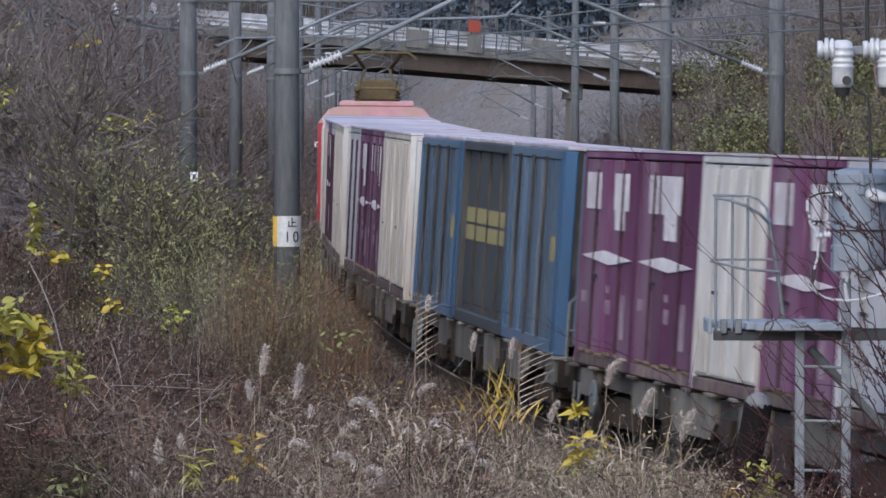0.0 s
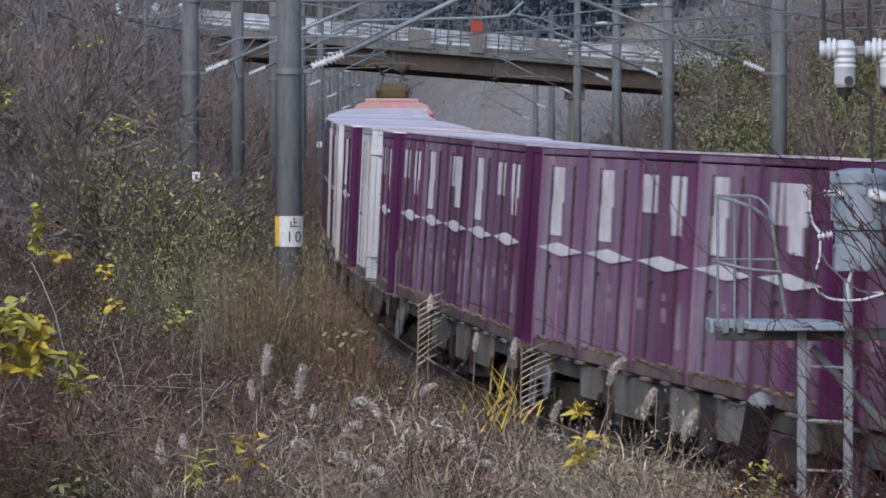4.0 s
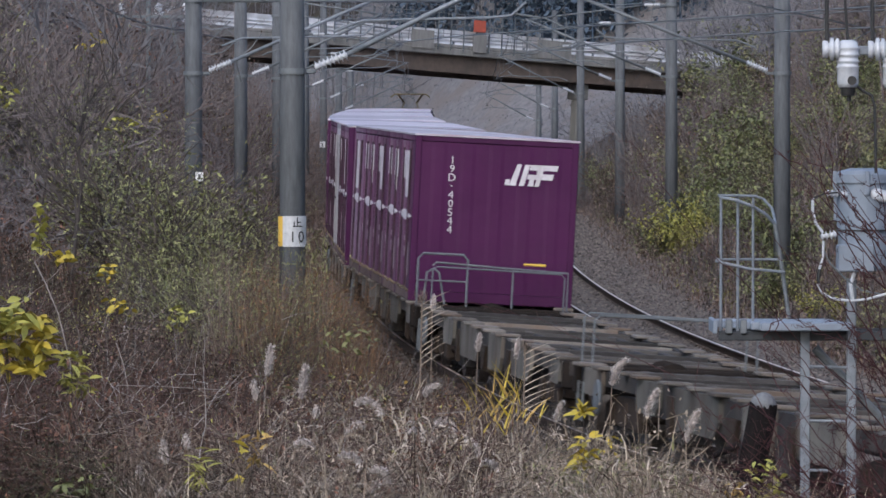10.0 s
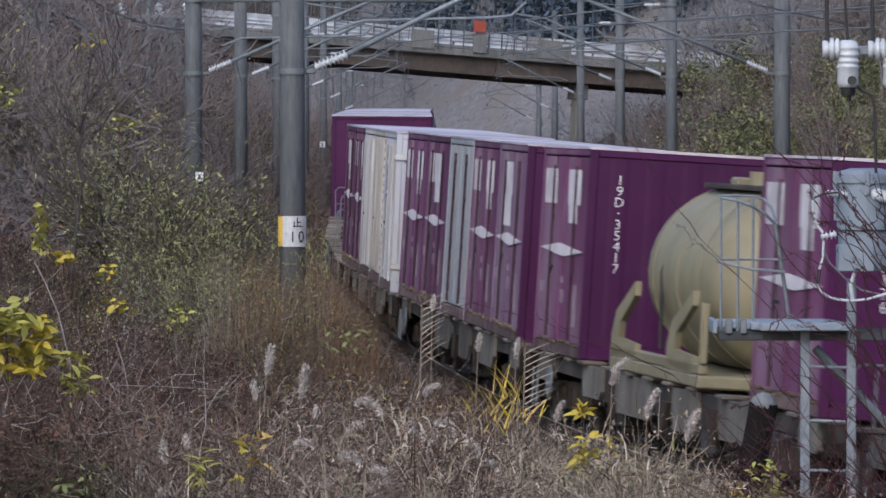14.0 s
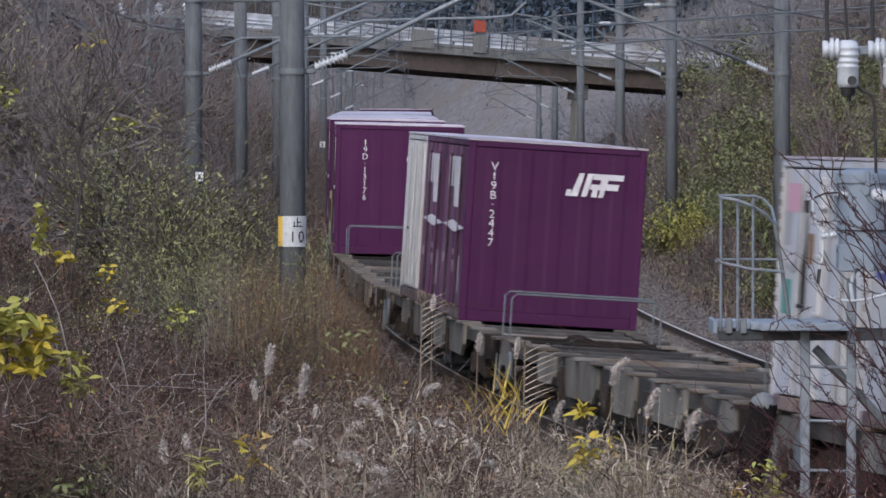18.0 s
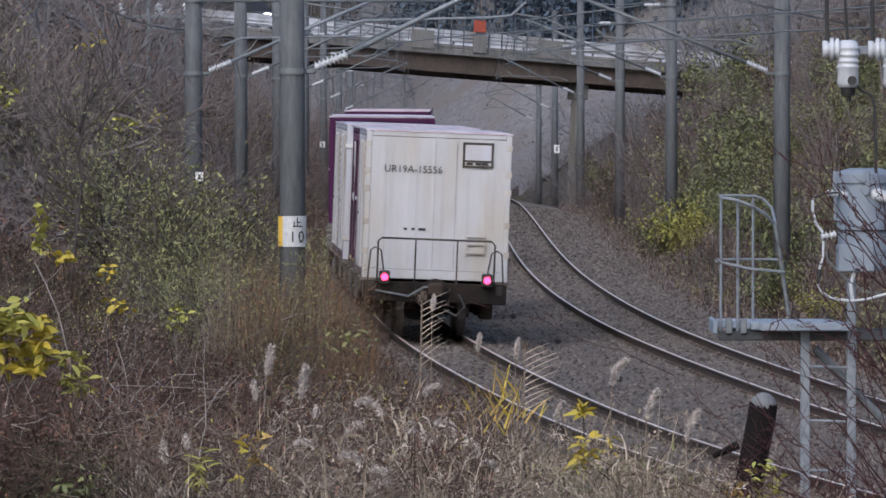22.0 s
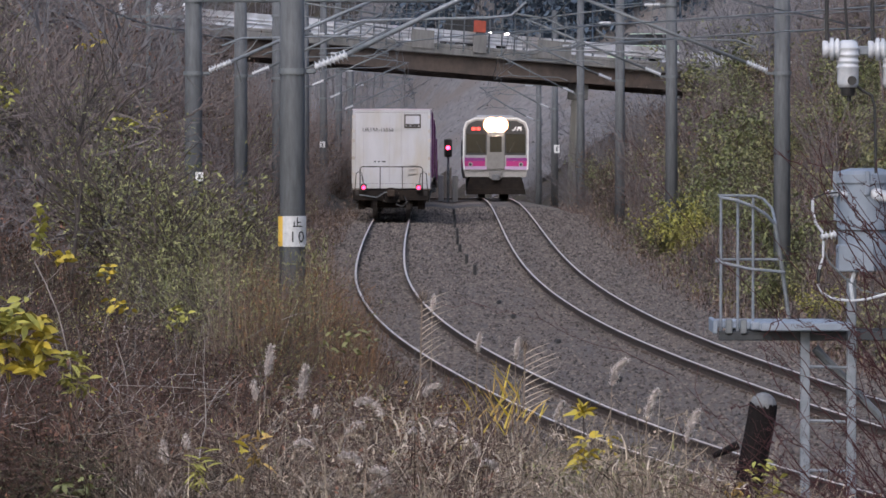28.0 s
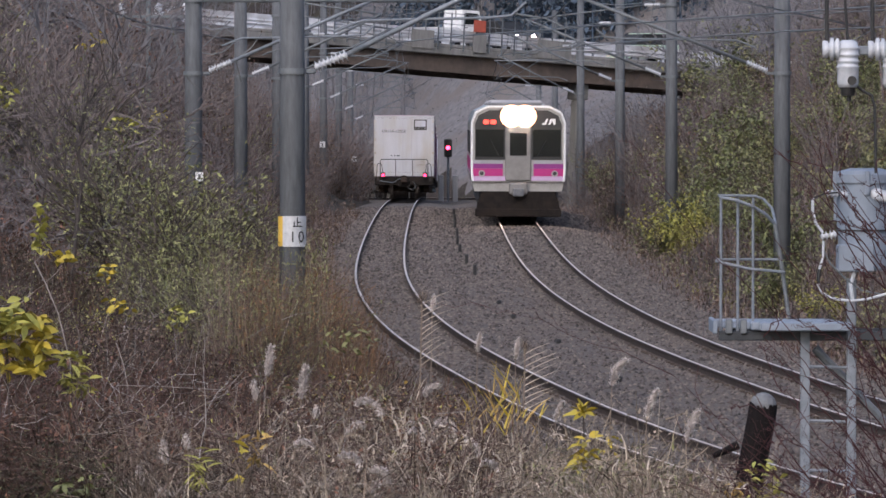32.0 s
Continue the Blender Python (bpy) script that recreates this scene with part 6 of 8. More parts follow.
M_GREYTWIG = mat("bleached_grey_twigs", (0.30, 0.275, 0.265), (0.20, 0.18, 0.172), 8.0, 0.9, bump=0, island=0.4)
M_RUSTLEAF = mat("rust_orange_leaves", (0.225, 0.112, 0.050), (0.120, 0.062, 0.032), 8.0, 0.85, bump=0, island=0.6, sheen=0.2)
M_CANE = mat("grey_dead_cane", (0.235, 0.205, 0.188), (0.14, 0.12, 0.11), 9.0, 0.9, bump=0.2)
M_RUSTSTEM = mat("warm_brown_stems", (0.165, 0.106, 0.066), (0.090, 0.058, 0.038), 8.0, 0.9, bump=0, island=0.65, sheen=0.15)
M_HERB = mat("fading_herb_leaves", (0.180, 0.178, 0.068), (0.098, 0.102, 0.042), 6.0, 0.75, bump=0, island=0.6)
M_SEED = mat("tan_seed_heads", (0.30, 0.246, 0.186), (0.185, 0.148, 0.112), 9.0, 0.9, bump=0, island=0.45)
RNG = np.random.default_rng(11)


def strips(base, heading, length, width, lift, bend, seg=3, twist=None):
    """Curved tapering blades: they leave the base at the angle lift over the horizon and droop by bend radians to the tip."""
    n = len(base)
    co = np.empty((n, seg + 1, 2, 3), np.float32)
    p = base.copy()
    side = np.c_[-np.sin(heading), np.cos(heading), np.zeros(n)]
    tilt = RNG.uniform(-1.2, 1.2, n) if twist is None else np.full(n, twist)
    side = side * np.cos(tilt)[:, None] + np.array([0, 0, 1.0]) * np.sin(tilt)[:, None] * 0.5
    ang = lift.copy()
    for i in range(seg + 1):
        w = width * (1 - 0.93 * (i / seg) ** 1.3) * 0.5
        co[:, i, 0], co[:, i, 1] = p - side * w[:, None], p + side * w[:, None]
        d = np.c_[np.cos(ang) * np.cos(heading), np.cos(ang) * np.sin(heading), np.sin(ang)]
        p = p + d * (length / seg)[:, None]
        ang = ang - bend / seg
    k = (seg + 1) * 2
    f = np.array([(2 * i, 2 * i + 1, 2 * i + 3, 2 * i + 2) for i in range(seg)])
    return co.reshape(-1, 3), (np.arange(n)[:, None, None] * k + f[None]).reshape(-1, 4)


def leaves(at, size, slim=0.45, droop=0.0):
    """Folded pointed leaves at random turns."""
    n = len(at)
    a, b = RNG.uniform(0, 6.283, n), RNG.normal(-droop, 0.6, n)
    d = np.c_[np.cos(a) * np.cos(b), np.sin(a) * np.cos(b), np.sin(b)]
    s = np.c_[-np.sin(a), np.cos(a), RNG.normal(0, 0.5, n)]
    size = size * RNG.uniform(0.6, 1.3, n)
    d, s = d * size[:, None], s * (size * slim)[:, None] * 0.5
    co = np.stack([at, at + d * 0.45 + s, at + d, at + d * 0.45 - s], 1)
    return co.reshape(-1, 3).astype(np.float32), np.arange(n * 4).reshape(-1, 4)


def sticks(p, q, r0, r1):
    """Three-sided tapering twigs between arrays of points."""
    p, q = np.asarray(p, float), np.asarray(q, float)
    n = len(p)
    d = q - p
    u = np.cross(d, np.array([0.3, 0.9, 0.2]))
    u /= np.linalg.norm(u, axis=1)[:, None] + 1e-9
    v = np.cross(d, u)
    v /= np.linalg.norm(v, axis=1)[:, None] + 1e-9
    ring = [math.cos(k * 2.0944) * u + math.sin(k * 2.0944) * v for k in range(3)]
    r0, r1 = np.broadcast_to(r0, n)[:, None], np.broadcast_to(r1, n)[:, None]
    co = np.stack([p + c * r0 for c in ring] + [q + c * r1 for c in ring], 1)
    f = np.array([(0, 1, 4, 3), (1, 2, 5, 4), (2, 0, 3, 5)])
    return co.reshape(-1, 3), (np.arange(n)[:, None, None] * 6 + f[None]).reshape(-1, 4)


def slivers(p, q, r0, r1):
    """Flat tapering twigs at random turns."""
    p, q = np.asarray(p, float), np.asarray(q, float)
    n = len(p)
    d = q - p
    u = np.cross(d, RNG.normal(0, 1, (n, 3)))
    u /= np.linalg.norm(u, axis=1)[:, None] + 1e-9
    r0, r1 = np.broadcast_to(r0, n)[:, None], np.broadcast_to(r1, n)[:, None]
    co = np.stack([p - u * r0, p + u * r0, q + u * r1, q - u * r1], 1)
    return co.reshape(-1, 3), np.arange(n * 4).reshape(-1, 4)


def joined(pieces):
    co, fs, o = [], [], 0
    for c, f in pieces:
        co.append(c), fs.append(f + o)
        o += len(c)
    return np.concatenate(co), np.concatenate(fs)


def bank_points(n, y0, y1, u0, u1, o0, o1, power=1.0):
    """Random places on the ground within a fan u = x / y and a band of offsets from the nearer track."""
    y = y0 + (y1 - y0) * RNG.random(n) ** power
    x = y * RNG.uniform(u0, u1, n)
    o, _ = offsets(x, y)
    a, b, c, d = RNG.uniform(0, 6.28, 4)
    clump = np.sin(x * 2.3 + a + 1.5 * np.sin(y * 0.7 + b)) * np.sin(y * 0.9 + c) + 0.7 * np.sin(x * 5.1 + d) * np.sin(y * 2.1 + a)
    keep = (o > o0) & (o < o1) & (clump > RNG.uniform(-2.2, 0.7, n))
    x, y = x[keep], y[keep]
    o, z = offsets(x, y)
    shoulder = z + np.interp(o, [-2.5, -2.4, -1.8, -1.2, 1.2, GAP + 1.2, GAP + 2.4, GAP + 3.6, GAP + 3.7], [-9, -0.62, -0.26, -0.145, -0.145, -0.145, -0.36, -0.62, -9])
    return np.c_[x, y, np.maximum(ground_height(x, y), shoulder)]


def hummock(x, y):
    """How high the growth billows from place to place."""
    a = np.sin(x * 4.3 + 1.7 * np.sin(y * 0.37)) * np.sin(y * 0.61 + 0.8 * x) + 0.6 * np.sin(x * 9.1 - y * 0.9) * np.sin(y * 1.3 + 2.0)
    return 0.72 + 0.42 * np.clip(a, -1.2, 1.2)


def weed_field(name, label, pts, material, length, width, lift, bend, seg=3, raised=0.0):
    n = len(pts)
    pts = pts + np.c_[np.zeros((n, 2)), RNG.random(n) ** 1.3 * raised * np.clip(hummock(pts[:, 0], pts[:, 1]) + 0.25, 0.45, 1.2)]
    ln = RNG.uniform(*length, n)
    # low beside the ballast
    o, _ = offsets(pts[:, 0], pts[:, 1])
    edge = np.clip(np.maximum(-o - 0.75, o - GAP - 2.2) / 1.9, 0.25, 1) * np.clip(hummock(pts[:, 0], pts[:, 1]) + 0.15, 0.4, 1.1)
    co, f = strips(pts, RNG.uniform(0, 6.283, n), ln * edge, RNG.uniform(*width, n), RNG.uniform(*lift, n), RNG.uniform(*bend, n), seg)
    return tagged(new(name, quads(name, co, f, material)), label, "grass", kind="stuff")


NEAR_L = (46, 104, -0.074, 0.050, -40, -1.15)
MID_L = (104, 240, -0.074, -0.005, -40, -1.15)
weed_field("dead_weeds", "tangle of dry brown weed stems on the near bank", bank_points(13000, *NEAR_L), M_TWIG, (0.3, 0.9), (0.005, 0.011), (-0.4, 1.2), (-1.8, 2.0), 3, 0.3)
weed_field("russet_weeds", "russet dead weeds on the near bank", bank_points(22000, 50, 130, -0.074, 0.012, -40, -1.2), M_RUSSET, (0.12, 0.45), (0.010, 0.022), (-0.4, 1.5), (-1, 2.0), 3, 0.6)
weed_field("tan_grass", "grey-tan withered grass on the near bank", bank_points(20000, 46, 104, -0.032, 0.050, -40, -1.15), M_GREYGRASS, (0.45, 1.15), (0.006, 0.014), (0.2, 1.5), (-0.3, 2.4), 3)
weed_field("pale_grass", "long pale arching dry grass", bank_points(7500, 47, 70, -0.025, 0.048, -30, -2.0), M_STRAW, (0.5, 1.15), (0.008, 0.019), (0.4, 1.5), (0.4, 3.4), 5)
weed_field("pale_leaf_blades", "short curled pale grass leaves", bank_points(5500, 47, 68, -0.026, 0.048, -30, -2.2), M_STRAW, (0.12, 0.38), (0.012, 0.026), (-0.2, 1.5), (0.5, 4.0), 5, 0.75)
weed_field("front_grass", "pale tangled grass in the front weeds", bank_points(7000, 46.5, 54.5, 0.010, 0.052, -30, -2.2), M_STRAW, (0.45, 0.95), (0.007, 0.016), (0.3, 1.5), (0.2, 3.0), 5)
weed_field("front_stems", "grey-tan stems in the front weeds", bank_points(7000, 46.5, 55.5, 0.010, 0.052, -30, -2.2), M_GREYGRASS, (0.45, 1.0), (0.006, 0.013), (0.2, 1.5), (-0.6, 1.8), 4)
weed_field("lying_twigs", "thin grey twigs lying across the weeds", bank_points(420, 48, 80, -0.074, 0.01, -30, -3), M_GREYGRASS, (0.5, 1.3), (0.007, 0.013), (-0.2, 0.4), (-0.5, 0.8), 5, 0.8)
weed_field("tall_weeds", "tall grey-olive weeds around the foot of the masts", bank_points(8000, 78, 99, -0.036, -0.0136, -7.5, -2.7), M_GREYGRASS, (0.7, 1.5), (0.006, 0.013), (0.9, 1.55), (-0.2, 0.9), 4)
weed_field("tall_weed_leaves", "narrow olive leaves of tall weeds", bank_points(13000, 80, 99, -0.036, -0.0140, -8, -2.9), M_OLIVE, (0.06, 0.16), (0.012, 0.024), (-0.3, 1.4), (0, 1.5), 2, 1.25)
weed_field("mast_foot_stems", "tall pale weed stems close round the mast", bank_points(4200, 79, 90.5, -0.0340, -0.0165, -7.5, -2.7), M_GREYGRASS, (1.1, 2.2), (0.005, 0.011), (1.2, 1.56), (-0.4, 0.5), 4)
weed_field("mast_foot_stems", "tall brown weed stems close round the mast", bank_points(9000, 78, 95, -0.0300, -0.0105, -7.5, -2.3), M_RUSTSTEM, (0.8, 2.1), (0.005, 0.011), (1.2, 1.56), (-0.4, 0.5), 4)
weed_field("mast_foot_leaves", "narrow olive leaves high on the weeds", bank_points(11000, 79, 91, -0.0420, -0.0170, -8.5, -2.8), M_WILLOW, (0.05, 0.13), (0.009, 0.019), (-0.4, 1.3), (0, 1.5), 2, 2.0)
weed_field("mast_foot_leaves", "withered brown leaves high on the weeds", bank_points(17000, 78, 96, -0.0300, -0.0100, -7.5, -2.3), M_RUSTLEAF, (0.04, 0.11), (0.009, 0.018), (-0.6, 1.2), (0, 1.5), 2, 1.6)
weed_field("edge_weeds", "low brown weeds along the ballast edge", bank_points(44000, 84, 170, -0.022, 0.006, -4.2, -1.1), M_GREYGRASS, (0.35, 0.9), (0.006, 0.014), (0.2, 1.5), (-0.5, 1.6), 3, 0.1)
weed_field("edge_russet", "low russet weeds along the ballast edge", bank_points(30000, 70, 150, -0.022, 0.012, -4.2, -1.1), M_RUSSET, (0.15, 0.5), (0.010, 0.02), (0.0, 1.5), (-0.5, 1.6), 3, 0.35)
weed_field("green_blades", "few green grass blades among the weeds", bank_points(5000, 47, 90, -0.074, 0.050, -40, -2.6), M_OLIVE, (0.3, 0.8), (0.008, 0.018), (0.6, 1.5), (0.2, 1.6), 4)
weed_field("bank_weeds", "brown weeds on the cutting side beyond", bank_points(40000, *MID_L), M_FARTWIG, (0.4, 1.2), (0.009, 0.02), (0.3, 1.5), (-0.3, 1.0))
weed_field("bank_weeds_russet", "russet weeds on the cutting side beyond", bank_points(32000, *MID_L), M_RUSSET, (0.4, 1.1), (0.012, 0.026), (0.3, 1.5), (0, 1.2))
weed_field("bank_grass", "withered grass on the cutting side beyond", bank_points(22000, *MID_L), M_GREYGRASS, (0.4, 1.2), (0.010, 0.022), (0.5, 1.5), (0.2, 1.8))
RIGHT = (92, 300, 0.012, 0.072, GAP + 2.3, 60)
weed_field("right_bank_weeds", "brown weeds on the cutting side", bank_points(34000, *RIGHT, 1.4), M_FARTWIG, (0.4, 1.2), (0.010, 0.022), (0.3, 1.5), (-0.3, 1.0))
weed_field("right_bank_russet", "russet weeds on the cutting side", bank_points(20000, *RIGHT, 1.4), M_RUSSET, (0.4, 1.0), (0.012, 0.026), (0.3, 1.5), (0, 1.2))
weed_field("right_bank_grass", "pale withered grass on the cutting side", bank_points(16000, *RIGHT, 1.4), M_GREYGRASS, (0.4, 1.1), (0.010, 0.024), (0.5, 1.5), (0.2, 1.8))


def tangle(name, label, pts, material, length, r, raised, steps=6, wild=0.5, flat=0.45):
    """Thin shoots that wander through one another."""
    n = len(pts)
    p = pts + np.c_[np.zeros((n, 2)), RNG.random(n) ** 1.2 * raised * hummock(pts[:, 0], pts[:, 1])]
    d = RNG.normal(0, 1, (n, 3)) * np.array([1.0, 0.7, flat]) + np.array([0, 0, 0.12])
    step, w, bits = RNG.uniform(*length, n)[:, None] / steps, RNG.uniform(*r, n), []
    for i in range(steps):
        d /= np.linalg.norm(d, axis=1)[:, None]
        q = p + d * step
        bits.append(slivers(p, q, w * (1 - 0.13 * i), w * (1 - 0.13 * (i + 1))))
        p, d = q, d + RNG.normal(0, wild, (n, 3))
    return tagged(new(name, quads(name, *joined(bits), material)), label, "brambles", kind="stuff")


# the near bank is a knot of brambles with leaves still on them
tangle("brambles", "knotted purplish-brown brambles on the near bank", bank_points(14000, 47, 84, -0.074, 0.008, -40, -2.6), M_BRAMBLE, (0.5, 1.3), (0.0025, 0.005), 0.75)
tangle("dark_brambles", "dark brown twigs knotted in the weeds", bank_points(6000, 47, 84, -0.074, 0.03, -40, -2.4), M_TWIG, (0.4, 1.0), (0.0025, 0.006), 0.65)
tangle("bleached_twigs", "thin bleached grey twigs lying in the brambles", bank_points(900, 48, 80, -0.074, 0.0, -40, -3), M_GREYTWIG, (0.5, 1.5), (0.002, 0.004), 0.85, 6, 0.22)
tangle("weed_stalks", "broken tan stalks in the front weeds", bank_points(4500, 47, 66, -0.02, 0.052, -30, -2.2), M_SEED, (0.3, 0.9), (0.002, 0.0042), 0.8, 5, 0.4, 0.9)
tangle("red_brambles", "reddish-black brambles under the bare shrub", bank_points(1500, 46, 51.5, 0.042, 0.068, -30, -2.4), M_REDTWIG, (0.5, 1.4), (0.002, 0.0045), 1.1, 6, 0.3, 0.7)
tangle("grey_tangle", "grey withered stalks knotted in the front weeds", bank_points(1100, 46.5, 52, -0.056, -0.012, -40, -3), M_GREYGRASS, (0.4, 1.1), (0.0025, 0.005), 0.8, 6, 0.4, 0.7)
weed_field("front_tan_grass", "grey-tan grass at the foot of the brambles", bank_points(2600, 46.5, 51.5, -0.052, -0.018, -40, -3), M_GREYGRASS, (0.5, 1.0), (0.006, 0.013), (0.5, 1.5), (0.0, 2.4), 4)
weed_field("front_straw", "bleached arching straw at the foot of the brambles", bank_points(2200, 46.5, 52, -0.033, -0.013, -40, -3), M_STRAW, (0.5, 1.05), (0.009, 0.018), (0.5, 1.5), (0.4, 3.0), 5)
weed_field("front_pale_grass", "few pale arching blades at the foot of the brambles", bank_points(2600, 46.5, 52.5, -0.046, 0.002, -40, -3), M_STRAW, (0.5, 1.0), (0.008, 0.016), (0.6, 1.5), (0.4, 2.8), 5)
tangle("dead_cane_heap", "heap of bleached dead canes in the brambles", bank_points(420, 54, 64, -0.050, -0.032, -40, -3), M_GREYTWIG, (0.5, 1.4), (0.002, 0.004), 0.7, 6, 0.3, 0.25)
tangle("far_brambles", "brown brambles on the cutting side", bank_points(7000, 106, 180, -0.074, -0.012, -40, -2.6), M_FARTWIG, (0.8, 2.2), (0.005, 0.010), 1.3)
tangle("far_grey_brambles", "brambles on the cutting side, greyed for haze", bank_points(6500, 100, 200, -0.074, -0.012, -40, -3.6), M_BRUSH, (0.8, 2.0), (0.006, 0.012), 1.6)


def litter(name, label, pts, material, size, high):
    at = pts + np.c_[np.zeros((len(pts), 2)), RNG.random(len(pts)) ** 1.3 * high * hummock(pts[:, 0], pts[:, 1])]
    co, f = leaves(at, size)
    return tagged(new(name, quads(name, co, f, material)), label, "leaves", kind="stuff")


litter("fallen_leaves", "brown withered leaves among the weeds", bank_points(10000, *NEAR_L), M_BROWNLEAF, 0.045, 0.7)
litter("bramble_leaves", "small curled russet leaves on the brambles", bank_points(48000, 47, 86, -0.074, 0.008, -40, -2.4), M_RUSSETLEAF, 0.042, 0.9)
litter("bramble_leaves", "small yellowing leaves on the brambles", bank_points(3400, 50, 90, -0.060, 0.006, -40, -2.2), M_LIME, 0.045, 0.9)
litter("bramble_leaves", "curled russet leaves on the cutting side", bank_points(20000, 100, 210, -0.074, -0.010, -40, -2.6), M_RUSSETLEAF, 0.085, 1.6)
litter("fallen_leaves", "brown withered leaves on the cutting side", bank_points(26000, *MID_L), M_BROWNLEAF, 0.09, 0.9)
litter("fallen_leaves", "brown withered leaves on the cutting side", bank_points(26000, *RIGHT, 1.4), M_BROWNLEAF, 0.09, 0.8)
litter("low_green_leaves", "small olive leaves among the near weeds", bank_points(4500, 50, 100, -0.064, 0.03, -40, -1.8), M_OLIVE, 0.05, 0.8)
litter("ochre_leaves", "ochre leaves in the weeds beside the rails", bank_points(3600, 60, 90, -0.022, 0.004, -9, -2.0), M_OCHRE, 0.05, 0.8)
litter("tan_seed_heads", "tan seed heads in the weeds beside the rails", bank_points(9000, 58, 88, -0.024, 0.004, -9, -2.0), M_SEED, 0.035, 0.85)
litter("fading_leaves", "fading olive leaves in the weeds beside the rails", bank_points(8000, 58, 92, -0.028, 0.002, -9, -2.0), M_HERB, 0.05, 0.9)
litter("low_green_leaves", "green leaves low in the brambles", bank_points(900, 46.5, 49.5, -0.068, -0.048, -40, -3), M_GREEN, 0.06, 0.55)
litter("orange_leaves", "rust-orange leaves in the weeds beside the rails", bank_points(9000, 60, 94, -0.026, 0.002, -9, -2.0), M_RUSTLEAF, 0.045, 0.85)
litter("low_green_leaves", "low dull green leaves on the cutting side", bank_points(22000, 95, 240, 0.02, 0.072, GAP + 3.0, 60), M_OLIVE, 0.09, 0.9)


def shrub(label, high, stems, leaf, material, count, slim, spread, stem_material=None):
    """A shrub of fanning stems with side twigs, and many small leaves."""
    root = thing("shrub", label, "shrub", "shrubs of the cutting")
    p, q, r, tips = [], [], [], []
    for _ in range(stems):
        a, out, h = RNG.uniform(0, 6.283), RNG.uniform(0.1, spread), high * RNG.uniform(0.55, 1.05)
        base = np.array([RNG.normal(0, 0.12), RNG.normal(0, 0.12), -0.15])
        prev = base
        for i in range(1, 6):
            t = i / 5
            pt = base + np.array([math.cos(a) * out * t ** 1.3 * h, math.sin(a) * out * t ** 1.3 * h, h * t * (1 - 0.12 * t)]) + RNG.normal(0, 0.035 * h, 3) * t
            p.append(prev), q.append(pt), r.append(0.014 * high / 2 * (1.15 - t))
            for _ in range(2):
                tw = pt + np.array([math.cos(a), math.sin(a), 0.8]) * RNG.uniform(0.08, 0.22) * h + RNG.normal(0, 0.12 * h, 3)
                p.append(prev + (pt - prev) * RNG.random()), q.append(tw), r.append(0.006 * high / 2)
                tips.append((p[-1], tw))
            prev = pt
    r = np.array(r) * 1.2
    co, f = slivers(p, q, r, r * 0.55)
    part("branchwork", quads("branchwork", co, f, stem_material or M_BARK), None, root)
    pick = RNG.integers(0, len(tips), count)
    t = RNG.uniform(0.1, 1.15, count)[:, None]
    a, b = np.array([x[0] for x in tips])[pick], np.array([x[1] for x in tips])[pick]
    co, f = leaves(a + (b - a) * t + RNG.normal(0, 0.03 * high, (count, 3)), leaf, slim, 0.2)
    part("foliage", quads("foliage", co, f, material), None, root)
    return root


SHRUBS = {"willow": shrub("olive willow shrub with thin upright stems and narrow leaves", 2.2, 28, 0.088, M_WILLOW, 1900, 0.25, 0.5),
          "willow_thin": shrub("thinly leaved willow shrub turning yellow", 2.0, 24, 0.088, M_YGREEN, 800, 0.3, 0.6),
          "green": shrub("bushy shrub with dull green broad leaves", 2.0, 16, 0.10, M_GREEN, 1500, 0.55, 0.7),
          "yellow": shrub("shrub with yellow-green broad autumn leaves", 1.8, 16, 0.10, M_YGREEN, 1250, 0.55, 0.7),
          "brown": shrub("withered brown shrub with few leaves", 1.8, 20, 0.10, M_BROWNLEAF, 700, 0.45, 0.7),
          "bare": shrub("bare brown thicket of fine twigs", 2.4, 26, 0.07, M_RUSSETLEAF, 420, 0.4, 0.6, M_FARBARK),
          "grey_brush": shrub("leafless brush beside the railway, greyed for haze", 2.2, 26, 0.06, M_BRUSH, 150, 0.4, 0.7, M_BRUSH),
          "dark": shrub("dense shrub with withered green leaves darkened as hollow shade", 1.4, 24, 0.07, M_DARKLEAF, 900, 0.5, 0.8, M_TWIG),
          "bramble": shrub("low dome of brambles with curled russet leaves", 0.8, 20, 0.05, M_RUSSETLEAF, 1000, 0.55, 0.95, M_BRAMBLE),
          "dry_bramble": shrub("low dome of leafless grey-brown canes", 0.8, 26, 0.04, M_BROWNLEAF, 240, 0.5, 1.0, M_TWIG),
          "herb": shrub("tall fading herb with narrow yellow-green leaves", 1.0, 13, 0.07, M_HERB, 480, 0.26, 0.42, M_GREYGRASS),
          "seed_herb": shrub("dried herb with tan seed heads", 1.0, 12, 0.03, M_SEED, 700, 0.6, 0.42, M_SEED),
          "bright": shrub("leafy shrub with bright yellow-green leaves", 1.5, 14, 0.13, M_LIME, 900, 0.6, 0.8)}
PLACED = set()


def plant(kind, x, y, size):
    m = pose(x, y, height(x, y) - 0.05, 0, 0, RNG.uniform(0, 360)) @ Matrix.Diagonal((size, size, size * RNG.uniform(0.85, 1.15), 1))
    ob = SHRUBS[kind]
    if kind in PLACED:
        return copy_thing(ob, m)
    PLACED.add(kind)
    ob.matrix_basis = m
    return ob


def mesh_arrays(ob):
    me = ob.data
    co, f = np.empty(len(me.vertices) * 3, np.float32), np.empty(len(me.loops), np.int32)
    me.vertices.foreach_get("co", co), me.loops.foreach_get("vertex_index", f)
    return co.reshape(-1, 3), f.reshape(-1, 4)


